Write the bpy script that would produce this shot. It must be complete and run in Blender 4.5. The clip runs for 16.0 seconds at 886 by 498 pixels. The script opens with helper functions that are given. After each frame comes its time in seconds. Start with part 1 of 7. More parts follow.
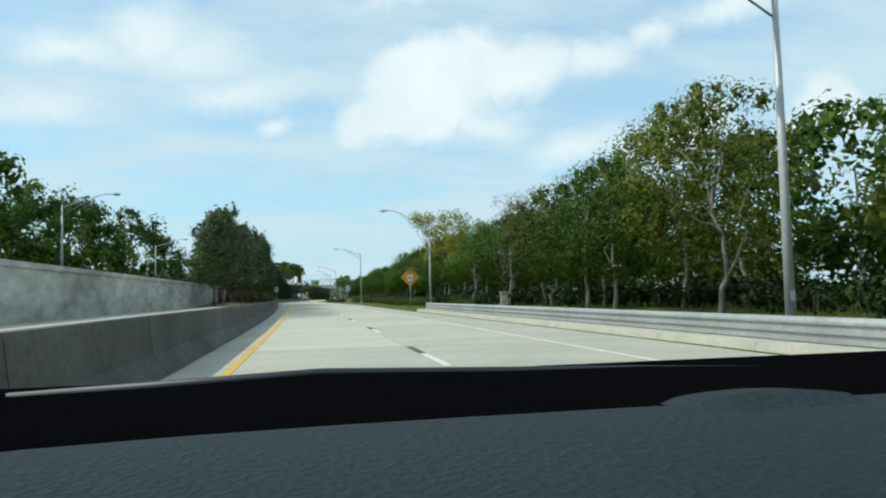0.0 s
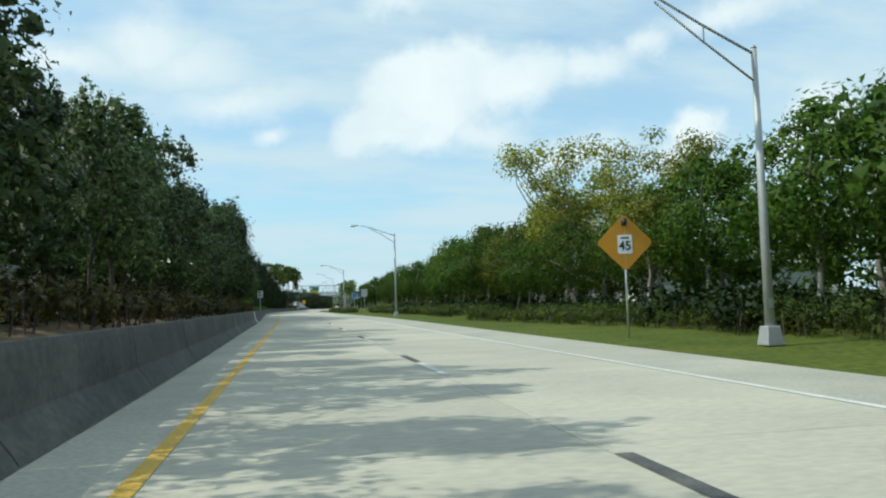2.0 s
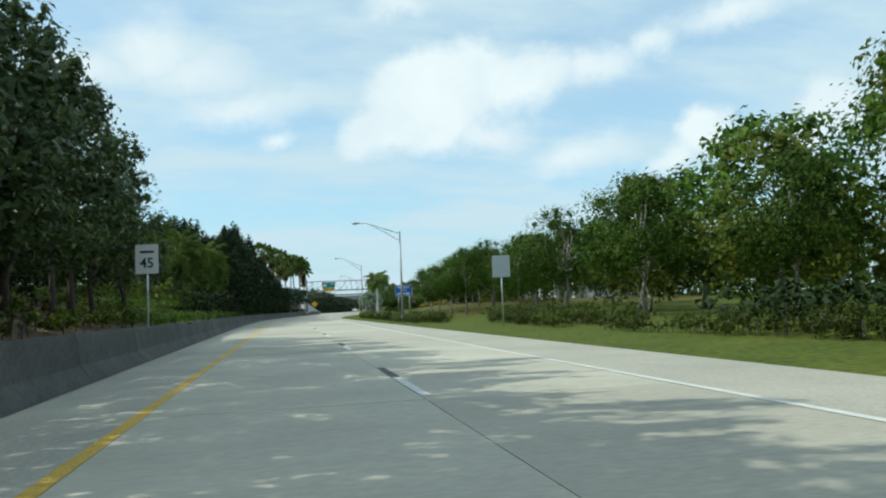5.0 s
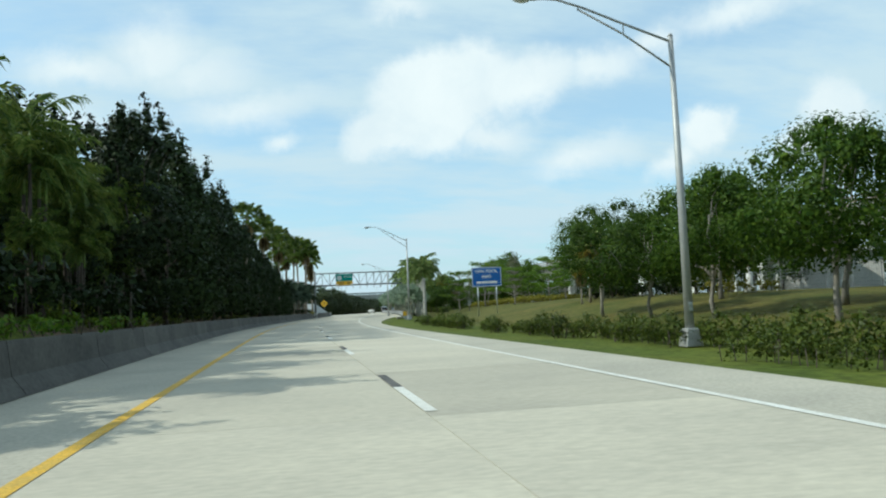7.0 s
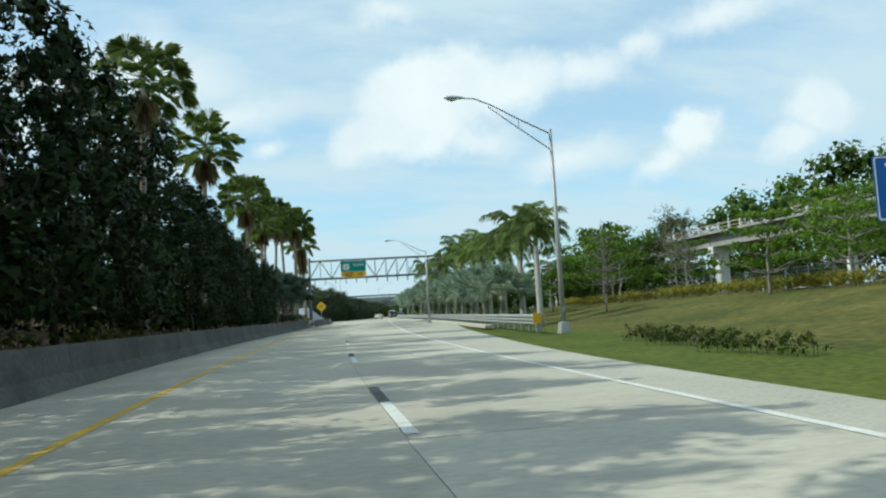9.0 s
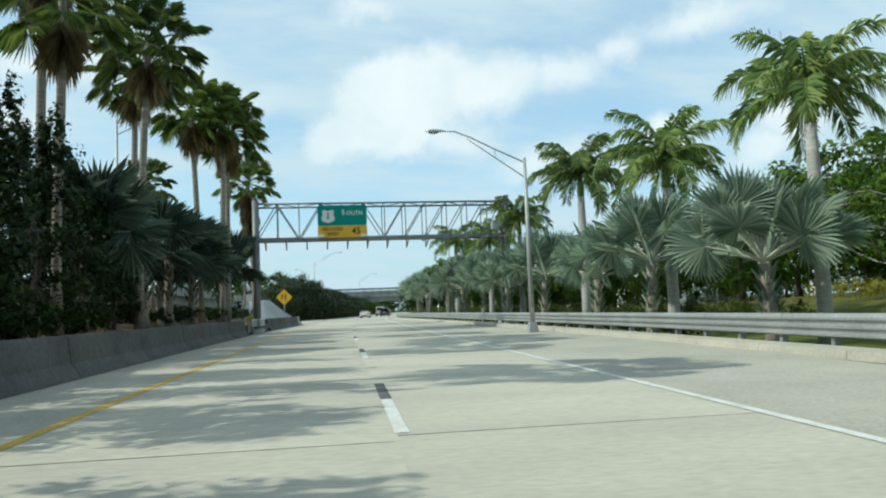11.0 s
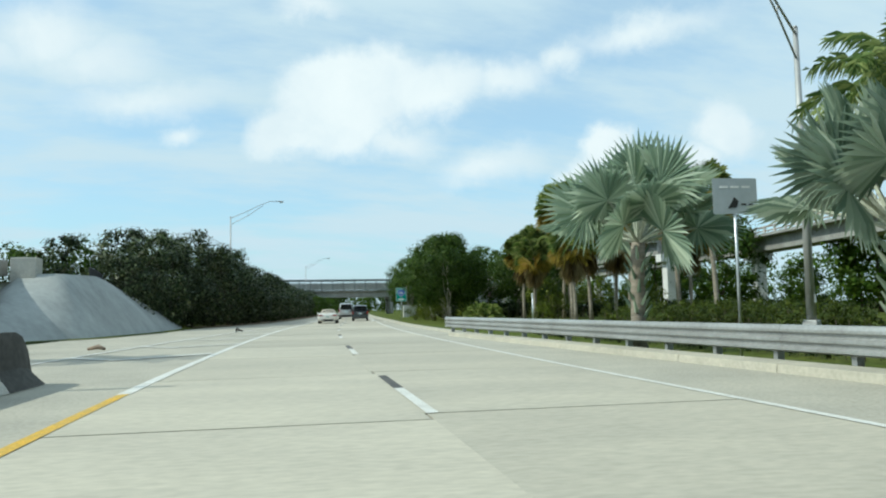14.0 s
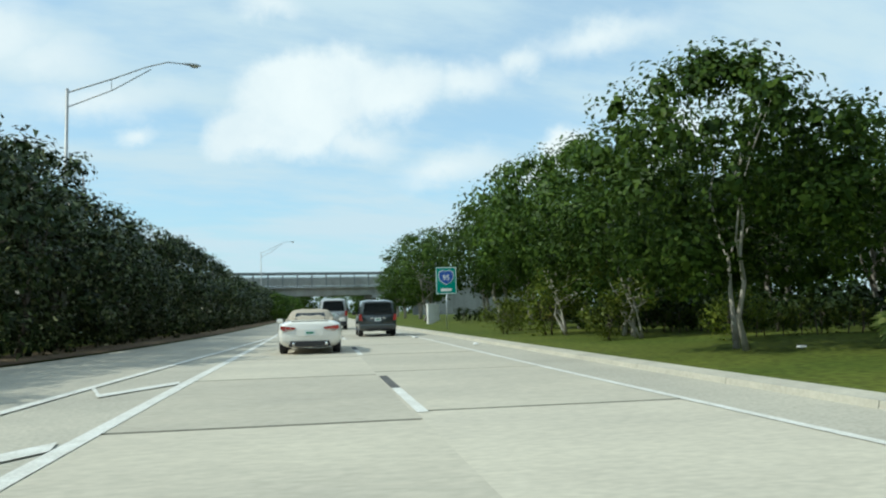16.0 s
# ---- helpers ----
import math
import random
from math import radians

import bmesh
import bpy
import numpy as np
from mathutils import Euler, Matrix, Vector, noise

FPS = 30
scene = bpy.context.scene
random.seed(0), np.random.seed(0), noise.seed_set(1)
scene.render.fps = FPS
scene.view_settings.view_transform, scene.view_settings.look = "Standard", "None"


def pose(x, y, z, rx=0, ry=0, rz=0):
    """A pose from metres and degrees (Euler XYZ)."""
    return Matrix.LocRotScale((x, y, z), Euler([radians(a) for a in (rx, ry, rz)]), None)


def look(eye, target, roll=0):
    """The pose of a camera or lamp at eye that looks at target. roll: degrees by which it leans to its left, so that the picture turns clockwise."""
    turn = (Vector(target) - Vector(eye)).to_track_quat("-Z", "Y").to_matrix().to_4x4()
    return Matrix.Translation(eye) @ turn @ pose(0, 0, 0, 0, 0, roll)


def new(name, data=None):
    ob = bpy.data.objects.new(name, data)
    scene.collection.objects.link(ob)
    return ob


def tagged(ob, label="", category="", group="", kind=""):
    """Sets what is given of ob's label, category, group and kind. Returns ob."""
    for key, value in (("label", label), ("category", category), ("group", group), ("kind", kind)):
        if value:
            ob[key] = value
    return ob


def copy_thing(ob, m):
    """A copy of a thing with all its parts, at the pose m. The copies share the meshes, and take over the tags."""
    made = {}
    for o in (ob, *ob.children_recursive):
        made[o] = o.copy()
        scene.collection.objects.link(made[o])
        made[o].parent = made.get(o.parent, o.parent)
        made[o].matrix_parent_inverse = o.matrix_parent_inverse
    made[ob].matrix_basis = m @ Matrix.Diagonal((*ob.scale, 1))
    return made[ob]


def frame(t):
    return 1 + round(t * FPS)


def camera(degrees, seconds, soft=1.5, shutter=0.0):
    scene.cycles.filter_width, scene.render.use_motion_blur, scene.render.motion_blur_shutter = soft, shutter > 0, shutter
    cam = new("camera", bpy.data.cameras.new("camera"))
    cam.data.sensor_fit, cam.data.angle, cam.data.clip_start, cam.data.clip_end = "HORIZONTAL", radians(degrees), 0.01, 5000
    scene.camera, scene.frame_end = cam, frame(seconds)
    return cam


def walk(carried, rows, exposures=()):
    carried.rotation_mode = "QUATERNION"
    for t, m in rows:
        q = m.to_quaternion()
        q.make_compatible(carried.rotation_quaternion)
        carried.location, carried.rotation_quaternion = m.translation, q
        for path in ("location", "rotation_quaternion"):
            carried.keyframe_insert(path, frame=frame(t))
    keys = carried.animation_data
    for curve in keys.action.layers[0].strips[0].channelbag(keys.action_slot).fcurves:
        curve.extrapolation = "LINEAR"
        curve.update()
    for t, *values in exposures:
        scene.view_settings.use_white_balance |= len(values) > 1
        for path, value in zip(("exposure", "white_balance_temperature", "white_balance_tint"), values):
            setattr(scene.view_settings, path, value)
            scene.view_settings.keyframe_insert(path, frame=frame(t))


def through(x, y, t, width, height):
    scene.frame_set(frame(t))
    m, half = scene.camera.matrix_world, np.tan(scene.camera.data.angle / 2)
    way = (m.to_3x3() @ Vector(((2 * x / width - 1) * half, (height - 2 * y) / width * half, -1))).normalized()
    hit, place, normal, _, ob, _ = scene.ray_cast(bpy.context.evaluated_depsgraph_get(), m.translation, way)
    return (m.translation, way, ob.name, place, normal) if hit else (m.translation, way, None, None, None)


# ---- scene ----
cam = camera(61.05, 16.0, soft=2.1)
PATH = [
    (0.0, (0.000, -0.000, 1.220), (1.867, 9.805, 1.825), -1.40),
    (0.5, (0.002, 12.198, 1.220), (1.885, 22.001, 1.817), -1.32),
    (1.0, (0.009, 24.399, 1.220), (1.911, 34.198, 1.832), -1.22),
    (1.5, (0.040, 36.595, 1.220), (1.953, 46.386, 1.900), -1.35),
    (2.0, (0.102, 48.833, 1.220), (2.014, 58.622, 1.935), -1.64),
    (2.5, (0.204, 61.189, 1.220), (2.125, 70.977, 1.931), -1.95),
    (3.0, (0.298, 73.715, 1.220), (2.208, 83.505, 1.931), -2.06),
    (3.5, (0.344, 86.370, 1.220), (2.251, 96.159, 1.946), -2.07),
    (4.0, (0.328, 99.073, 1.220), (2.212, 108.867, 1.935), -2.25),
    (4.5, (0.265, 111.751, 1.220), (2.113, 121.552, 1.949), -2.33),
    (5.0, (0.155, 124.386, 1.220), (1.967, 134.192, 1.963), -2.40),
    (5.5, (-0.009, 136.971, 1.220), (1.767, 146.783, 1.976), -2.48),
    (6.0, (-0.229, 149.510, 1.220), (1.511, 159.328, 1.990), -2.55),
    (6.5, (-0.496, 162.016, 1.220), (1.233, 171.837, 1.965), -2.62),
    (7.0, (-0.787, 174.516, 1.220), (0.985, 184.328, 1.982), -2.44),
    (7.5, (-0.981, 187.040, 1.220), (0.833, 196.844, 1.989), -2.31),
    (8.0, (-1.090, 199.594, 1.220), (0.742, 209.398, 1.950), -2.80),
    (8.5, (-1.182, 212.122, 1.220), (0.690, 221.917, 1.956), -3.15),
    (9.0, (-1.100, 224.477, 1.220), (0.810, 234.259, 2.035), -3.32),
    (9.5, (-0.756, 236.772, 1.220), (1.236, 246.538, 2.028), -3.06),
    (10.0, (-0.185, 249.025, 1.220), (1.890, 258.775, 2.020), -2.80),
    (10.5, (0.548, 261.229, 1.220), (2.704, 270.962, 2.013), -2.53),
    (11.0, (1.371, 273.370, 1.220), (3.609, 283.085, 2.006), -2.27),
    (11.5, (2.213, 285.450, 1.220), (4.535, 295.148, 1.959), -1.94),
    (12.0, (3.045, 297.495, 1.220), (5.526, 307.156, 1.944), -2.07),
    (12.5, (3.912, 309.541, 1.220), (6.507, 319.164, 2.037), -1.99),
    (13.0, (4.976, 321.553, 1.220), (7.715, 331.136, 2.036), -1.57),
    (13.5, (6.196, 333.503, 1.220), (9.071, 343.046, 2.031), -1.35),
    (14.0, (7.534, 345.459, 1.220), (10.548, 354.962, 2.009), -1.08),
    (14.5, (8.945, 357.510, 1.220), (12.072, 366.975, 2.017), -1.47),
    (15.0, (10.620, 369.574, 1.220), (13.855, 379.003, 2.012), -1.70),
    (15.5, (12.458, 381.755, 1.220), (15.801, 391.154, 1.914), -1.79),
    (16.0, (14.397, 394.108, 1.220), (17.900, 403.440, 2.027), -1.36),]
walk(cam, [(t, look(eye, target, roll)) for t, eye, target, roll in PATH],
     exposures=[(0.0, -0.06, 5900, -1.0), (16.0, -0.06, 5900, -1.0)])

# ---- world, sun, exposure ----
world = bpy.data.worlds.new("sky")
scene.world = world
world.use_nodes = True
WT = world.node_tree
WT.nodes.clear()


def wn(kind, operation="", use_clamp=False):
    n = WT.nodes.new(kind)
    if operation:
        n.operation = operation
    if use_clamp:
        n.use_clamp = True
    return n


def wmath(op, a, b=None, c=None, clamp=False):
    n = wn("ShaderNodeMath", operation=op, use_clamp=clamp)
    for i, v in enumerate((a, b, c)):
        if v is None:
            continue
        if isinstance(v, (int, float)):
            n.inputs[i].default_value = v
        else:
            WT.links.new(v, n.inputs[i])
    return n.outputs[0]


def wvec(op, a, b):
    n = wn("ShaderNodeVectorMath", operation=op)
    for i, v in enumerate((a, b)):
        if isinstance(v, (tuple, list, Vector)):
            n.inputs[i].default_value = v
        elif isinstance(v, (int, float)):
            n.inputs["Scale"].default_value = v
        else:
            WT.links.new(v, n.inputs[i])
    return n.outputs["Value"] if op == "DOT_PRODUCT" else n.outputs["Vector"]


def wmix(fac, a, b):
    n = wn("ShaderNodeMix")
    n.data_type = "RGBA"
    for i, v in ((0, fac), (6, a), (7, b)):
        if isinstance(v, (tuple, float, int)):
            n.inputs[i].default_value = v
        else:
            WT.links.new(v, n.inputs[i])
    return n.outputs[2]


def wrange(v, a, b, lo=0.0, hi=1.0):
    n = wn("ShaderNodeMapRange")
    n.interpolation_type = "SMOOTHSTEP"
    WT.links.new(v, n.inputs[0])
    for i, x in enumerate((a, b, lo, hi)):
        n.inputs[i + 1].default_value = x
    return n.outputs[0]


def wnoise(vec, scale, detail=6.0, rough=0.55):
    n = wn("ShaderNodeTexNoise")
    WT.links.new(vec, n.inputs["Vector"])
    n.inputs["Scale"].default_value, n.inputs["Detail"].default_value, n.inputs["Roughness"].default_value = scale, detail, rough
    return n


SUN_EL, SUN_AZ = 43.0, 88.0      # degrees; azimuth counted from +y towards -x
sky = wn("ShaderNodeTexSky")
sky.sky_type, sky.sun_disc = "NISHITA", False
sky.sun_elevation, sky.sun_rotation = radians(SUN_EL), radians(-SUN_AZ)
sky.air_density, sky.dust_density, sky.ozone_density = 1.0, 1.5, 1.5
SKY = wvec("MULTIPLY", sky.outputs[0], (0.135, 0.19, 0.20))
way = wn("ShaderNodeTexCoord").outputs["Generated"]
sep = wn("ShaderNodeSeparateXYZ")
WT.links.new(way, sep.inputs[0])
up = wmath("MAXIMUM", sep.outputs[2], 0.0)
# high thin cloud, drawn out along one direction
flat = wn("ShaderNodeCombineXYZ")
den = wmath("ADD", up, 0.22)
WT.links.new(wmath("DIVIDE", sep.outputs[0], den), flat.inputs[0])
WT.links.new(wmath("MULTIPLY", wmath("DIVIDE", sep.outputs[1], den), 2.2), flat.inputs[1])
thin = wrange(wnoise(flat.outputs[0], 0.9, 7.0, 0.6).outputs["Fac"], 0.36, 0.62, 0.52, 1.0)
haze = wrange(up, 0.0, 0.22, 0.85, 0.0)
veil = wmath("MAXIMUM", thin, haze)
base = wmix(veil, SKY, (0.69, 0.80, 0.86, 1))
# cumulus
warp = wvec("ADD", way, wvec("SCALE", wvec("SUBTRACT", wnoise(way, 9.0, 9.0, 0.62).outputs["Color"], (0.5, 0.5, 0.5)), 0.085))


def cloud(az, el, ra, re, edge=0.55, tilt=0.0):
    """A cumulus at azimuth az (from +y towards -x) and elevation el, half sizes ra and re, in degrees."""
    a, e = radians(az), radians(el)
    c = Vector((-math.sin(a) * math.cos(e), math.cos(a) * math.cos(e), math.sin(e)))
    r = Vector((math.cos(a), math.sin(a), 0))
    u = r.cross(c)
    r, u = r * math.cos(tilt) + u * math.sin(tilt), u * math.cos(tilt) - r * math.sin(tilt)
    d = wvec("SUBTRACT", warp, tuple(c))
    x = wmath("DIVIDE", wvec("DOT_PRODUCT", d, tuple(r)), math.sin(radians(ra)))
    y = wmath("DIVIDE", wvec("DOT_PRODUCT", d, tuple(u)), math.sin(radians(re)))
    z = wmath("DIVIDE", wvec("DOT_PRODUCT", d, tuple(c)), 0.5)
    q = wmath("SQRT", wmath("ADD", wmath("ADD", wmath("MULTIPLY", x, x), wmath("MULTIPLY", y, y)), wmath("MULTIPLY", z, z)))
    return wrange(q, 1.15, edge, 0.0, 1.0)


CLOUDS = [(-9.6, 15.3, 4.8, 4.1, 0.72, 0.4), (-6.2, 13.4, 3.6, 2.2, 0.55, 0.5), (-13.2, 16.4, 4.2, 3.2, 0.60, 0.2), (-17.4, 16.4, 5.2, 2.7, 0.35, 0.2), (-22.4, 17.0, 5.0, 2.1, 0.10, 0.2), (-26.6, 18.2, 2.6, 1.4, 0.05, 0.4), (-14.2, 12.9, 4.4, 1.7, 0.05, 0.0),
          (10.8, 19.0, 3.9, 2.9, 0.10, 0.2), (15.6, 17.2, 5.2, 1.7, 0.0, 0.1), (7.7, 17.5, 4.7, 2.4, -0.1, 0.2), (2.1, 13.1, 1.9, 1.1, 0.0, 0.4), (-29.9, 11.7, 2.2, 2.1, 0.50, 0.7), (-27.6, 9.9, 2.7, 1.3, 0.15, 0.4),
          (-21.0, 10.8, 4.7, 1.9, -0.2, 0.1), (-7.6, 22.1, 3.0, 1.0, -0.1, 0.0), (-33.0, 19.8, 7.3, 1.5, -0.1, 0.1), (4.2, 15.3, 7.8, 1.7, -0.3, 0.1), (-38.3, 12.0, 2.2, 2.4, 0.50, 0.8), (-36.4, 9.9, 2.2, 1.4, 0.15, 0.4),
          (17.5, 13.0, 4.5, 1.6, -0.1, 0.1), (-60, 15, 9, 5, 0.4, 0.2), (60, 18, 12, 5, 0.3, 0.1), (150, 20, 14, 6, 0.3, 0.1), (-130, 18, 14, 6, 0.4, 0.2), (100, 30, 10, 6, 0.3, 0.2)]
mask = None
for q in CLOUDS:
    m = cloud(*q)
    mask = m if mask is None else wmath("MAXIMUM", mask, m)
mask = wmath("MULTIPLY", mask, wrange(wnoise(way, 9.0, 6.0).outputs["Fac"], 0.25, 0.55, 0.82, 1.0))
body = wmix(wrange(wnoise(warp, 7.0, 6.0).outputs["Fac"], 0.35, 0.7), (0.86, 0.90, 0.92, 1), (1.0, 1.0, 0.98, 1))
full = wmix(mask, base, body)
# below the horizon
full = wmix(wrange(sep.outputs[2], -0.02, -0.005), (0.30, 0.33, 0.30, 1), full)
back = wn("ShaderNodeBackground")
WT.links.new(full, back.inputs[0])
back.inputs[1].default_value = 1.0
out = wn("ShaderNodeOutputWorld")
WT.links.new(back.outputs[0], out.inputs[0])

sun = new("sun", bpy.data.lights.new("sun", "SUN"))
sun.data.energy, sun.data.angle, sun.data.color = 3.7, radians(0.55), (1.0, 0.93, 0.80)
sun_a, sun_e = radians(SUN_AZ), radians(SUN_EL)
sun.matrix_world = look((-math.sin(sun_a) * math.cos(sun_e) * 100, math.cos(sun_a) * math.cos(sun_e) * 100, math.sin(sun_e) * 100), (0, 0, 0))

# ---- materials ----
def node(nt, kind, operation="", data_type="", blend_type=""):
    n = nt.nodes.new(kind)
    if data_type:
        n.data_type = data_type
    if blend_type:
        n.blend_type = blend_type
    if operation:
        n.operation = operation
    return n


def surface(name, col, col2=None, rough=0.7, metal=0.0, scale=3.0, fine=40.0, fine_amt=0.25, bump=0.15, stretch=(1, 1, 1), spots=0.0, per_object=0.0, spec=0.4):
    """Painted, stony or metal surface: two tones at a large scale, grain at a fine one, a little relief."""
    m = bpy.data.materials.new(name)
    m.use_nodes = True
    nt = m.node_tree
    b = nt.nodes["Principled BSDF"]
    co = node(nt, "ShaderNodeTexCoord").outputs["Object"]
    mp = node(nt, "ShaderNodeMapping")
    mp.inputs["Scale"].default_value = stretch
    nt.links.new(co, mp.inputs[0])
    if per_object:
        info = node(nt, "ShaderNodeObjectInfo")
        sc = node(nt, "ShaderNodeVectorMath", operation="SCALE")
        sc.inputs[0].default_value = (37, 21, 9)
        nt.links.new(info.outputs["Random"], sc.inputs["Scale"])
        nt.links.new(sc.outputs[0], mp.inputs["Location"])
    n1 = node(nt, "ShaderNodeTexNoise")
    n1.inputs["Scale"].default_value, n1.inputs["Detail"].default_value, n1.inputs["Roughness"].default_value = scale, 8.0, 0.62
    n2 = node(nt, "ShaderNodeTexNoise")
    n2.inputs["Scale"].default_value, n2.inputs["Detail"].default_value = fine, 4.0
    for n in (n1, n2):
        nt.links.new(mp.outputs[0], n.inputs["Vector"])
    r = node(nt, "ShaderNodeMapRange")
    r.inputs[1].default_value, r.inputs[2].default_value = 0.32, 0.68
    nt.links.new(n1.outputs["Fac"], r.inputs[0])
    mx = node(nt, "ShaderNodeMix", data_type="RGBA")
    c2 = col2 or tuple(c * 0.75 for c in col)
    mx.inputs[6].default_value, mx.inputs[7].default_value = (*col, 1), (*c2, 1)
    nt.links.new(r.outputs[0], mx.inputs[0])
    f = node(nt, "ShaderNodeMapRange")
    f.inputs[1].default_value, f.inputs[2].default_value, f.inputs[3].default_value, f.inputs[4].default_value = 0.3, 0.7, 1 - fine_amt, 1 + fine_amt * 0.6
    nt.links.new(n2.outputs["Fac"], f.inputs[0])
    ml = node(nt, "ShaderNodeMix", data_type="RGBA", blend_type="MULTIPLY")
    ml.inputs[0].default_value = 1.0
    nt.links.new(mx.outputs[2], ml.inputs[6])
    nt.links.new(f.outputs[0], ml.inputs[7])
    last = ml.outputs[2]
    if per_object:
        pr = node(nt, "ShaderNodeMapRange")
        pr.inputs[3].default_value, pr.inputs[4].default_value = 1 - per_object, 1 + per_object * 0.5
        nt.links.new(info.outputs["Random"], pr.inputs[0])
        m3 = node(nt, "ShaderNodeMix", data_type="RGBA", blend_type="MULTIPLY")
        m3.inputs[0].default_value = 1.0
        nt.links.new(last, m3.inputs[6])
        nt.links.new(pr.outputs[0], m3.inputs[7])
        last = m3.outputs[2]
    nt.links.new(last, b.inputs["Base Color"])
    b.inputs["Roughness"].default_value, b.inputs["Metallic"].default_value = rough, metal
    b.inputs["Specular IOR Level"].default_value = spec
    if bump:
        bp = node(nt, "ShaderNodeBump")
        bp.inputs["Strength"].default_value, bp.inputs["Distance"].default_value = bump, 0.02
        nt.links.new(n2.outputs["Fac"], bp.inputs["Height"])
        nt.links.new(bp.outputs[0], b.inputs["Normal"])
    return m


def leafy(name, tones, rough=0.45, through=0.35, per_tree=0.25, spec=0.14):
    """Leaves: each leaf takes a tone of its own, each plant too; light shines through."""
    m = bpy.data.materials.new(name)
    m.use_nodes = True
    nt = m.node_tree
    b = nt.nodes["Principled BSDF"]
    g = node(nt, "ShaderNodeNewGeometry")
    ramp = node(nt, "ShaderNodeValToRGB")
    el = ramp.color_ramp.elements
    while len(el) < len(tones):
        el.new(0.5)
    for i, c in enumerate(tones):
        el[i].position, el[i].color = i / (len(tones) - 1), (*c, 1)
    nt.links.new(g.outputs["Random Per Island"], ramp.inputs[0])
    info = node(nt, "ShaderNodeObjectInfo")
    pr = node(nt, "ShaderNodeMapRange")
    pr.inputs[3].default_value, pr.inputs[4].default_value = 1 - per_tree, 1 + per_tree
    nt.links.new(info.outputs["Random"], pr.inputs[0])
    ml = node(nt, "ShaderNodeMix", data_type="RGBA", blend_type="MULTIPLY")
    ml.inputs[0].default_value = 1.0
    nt.links.new(ramp.outputs[0], ml.inputs[6])
    nt.links.new(pr.outputs[0], ml.inputs[7])
    nt.links.new(ml.outputs[2], b.inputs["Base Color"])
    b.inputs["Roughness"].default_value = rough
    b.inputs["Specular IOR Level"].default_value = spec
    tr = node(nt, "ShaderNodeBsdfTranslucent")
    nt.links.new(ml.outputs[2], tr.inputs[0])
    mixs = node(nt, "ShaderNodeMixShader")
    mixs.inputs[0].default_value = through
    nt.links.new(b.outputs[0], mixs.inputs[1])
    nt.links.new(tr.outputs[0], mixs.inputs[2])
    nt.links.new(mixs.outputs[0], nt.nodes["Material Output"].inputs[0])
    return m


def plain(name, col, rough=0.4, metal=0.0, coat=0.0, spec=0.5, emit=0.0):
    m = bpy.data.materials.new(name)
    m.use_nodes = True
    b = m.node_tree.nodes["Principled BSDF"]
    b.inputs["Base Color"].default_value = (*col, 1)
    b.inputs["Roughness"].default_value, b.inputs["Metallic"].default_value, b.inputs["Coat Weight"].default_value = rough, metal, coat
    b.inputs["Specular IOR Level"].default_value = spec
    if emit:
        b.inputs["Emission Color"].default_value, b.inputs["Emission Strength"].default_value = (*col, 1), emit
    return m


CONCRETE = surface("worn road concrete", (0.52, 0.475, 0.375), (0.42, 0.385, 0.31), 0.85, scale=0.9, fine=24, fine_amt=0.12, per_object=0.14, stretch=(1, 0.55, 1))
SHOULDER = surface("shoulder concrete", (0.47, 0.435, 0.35), (0.36, 0.335, 0.275), 0.88, scale=0.35, fine=18, fine_amt=0.18)
JOINT = surface("dark joint filler", (0.22, 0.21, 0.19), rough=0.9)
# Barrier tones also carry the shade lying on its road side.
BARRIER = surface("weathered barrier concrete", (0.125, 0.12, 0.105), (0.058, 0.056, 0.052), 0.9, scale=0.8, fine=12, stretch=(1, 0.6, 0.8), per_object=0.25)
PALE = surface("new pale concrete", (0.55, 0.53, 0.47), (0.44, 0.42, 0.37), 0.85, scale=1.2, fine=20)
WALLC = surface("stained wall concrete", (0.60, 0.59, 0.53), (0.25, 0.25, 0.225), 0.9, scale=0.42, fine=2.2, fine_amt=0.3, bump=0.03, stretch=(1, 0.45, 1.3))
CURB = surface("sunlit curb concrete", (0.50, 0.465, 0.375), (0.38, 0.355, 0.29), 0.88, scale=1.0, fine=14, fine_amt=0.12, bump=0.05)
YELLOW = surface("worn yellow road paint", (0.72, 0.42, 0.03), (0.50, 0.34, 0.08), 0.7, scale=2.5, fine=30, fine_amt=0.3)
WHITE_P = surface("worn white road paint", (0.72, 0.71, 0.66), (0.56, 0.54, 0.48), 0.7, scale=2.5, fine=30, fine_amt=0.2)
BLACK_P = surface("black contrast paint", (0.05, 0.05, 0.05), (0.14, 0.13, 0.12), 0.8, scale=3, fine=30)
GRASS = surface("mown grass", (0.066, 0.094, 0.014), (0.115, 0.130, 0.022), 0.95, scale=0.25, fine=5.0, fine_amt=0.45, bump=0.6)
DRY = surface("dry lawn", (0.15, 0.125, 0.036), (0.06, 0.078, 0.016), 0.95, scale=0.22, fine=3.0, fine_amt=0.45, bump=0.6)
for lawn_mat in (GRASS, DRY):
    lawn_mat.node_tree.nodes["Principled BSDF"].inputs["Specular IOR Level"].default_value = 0.12
MULCH = surface("leaf litter soil", (0.11, 0.075, 0.045), (0.17, 0.12, 0.06), 0.95, scale=0.8, fine=9.0, fine_amt=0.5, bump=0.8)
STEEL = surface("galvanised steel", (0.62, 0.64, 0.65), (0.50, 0.52, 0.54), 0.38, 0.75, scale=1.5, fine=30, fine_amt=0.1, bump=0.03)
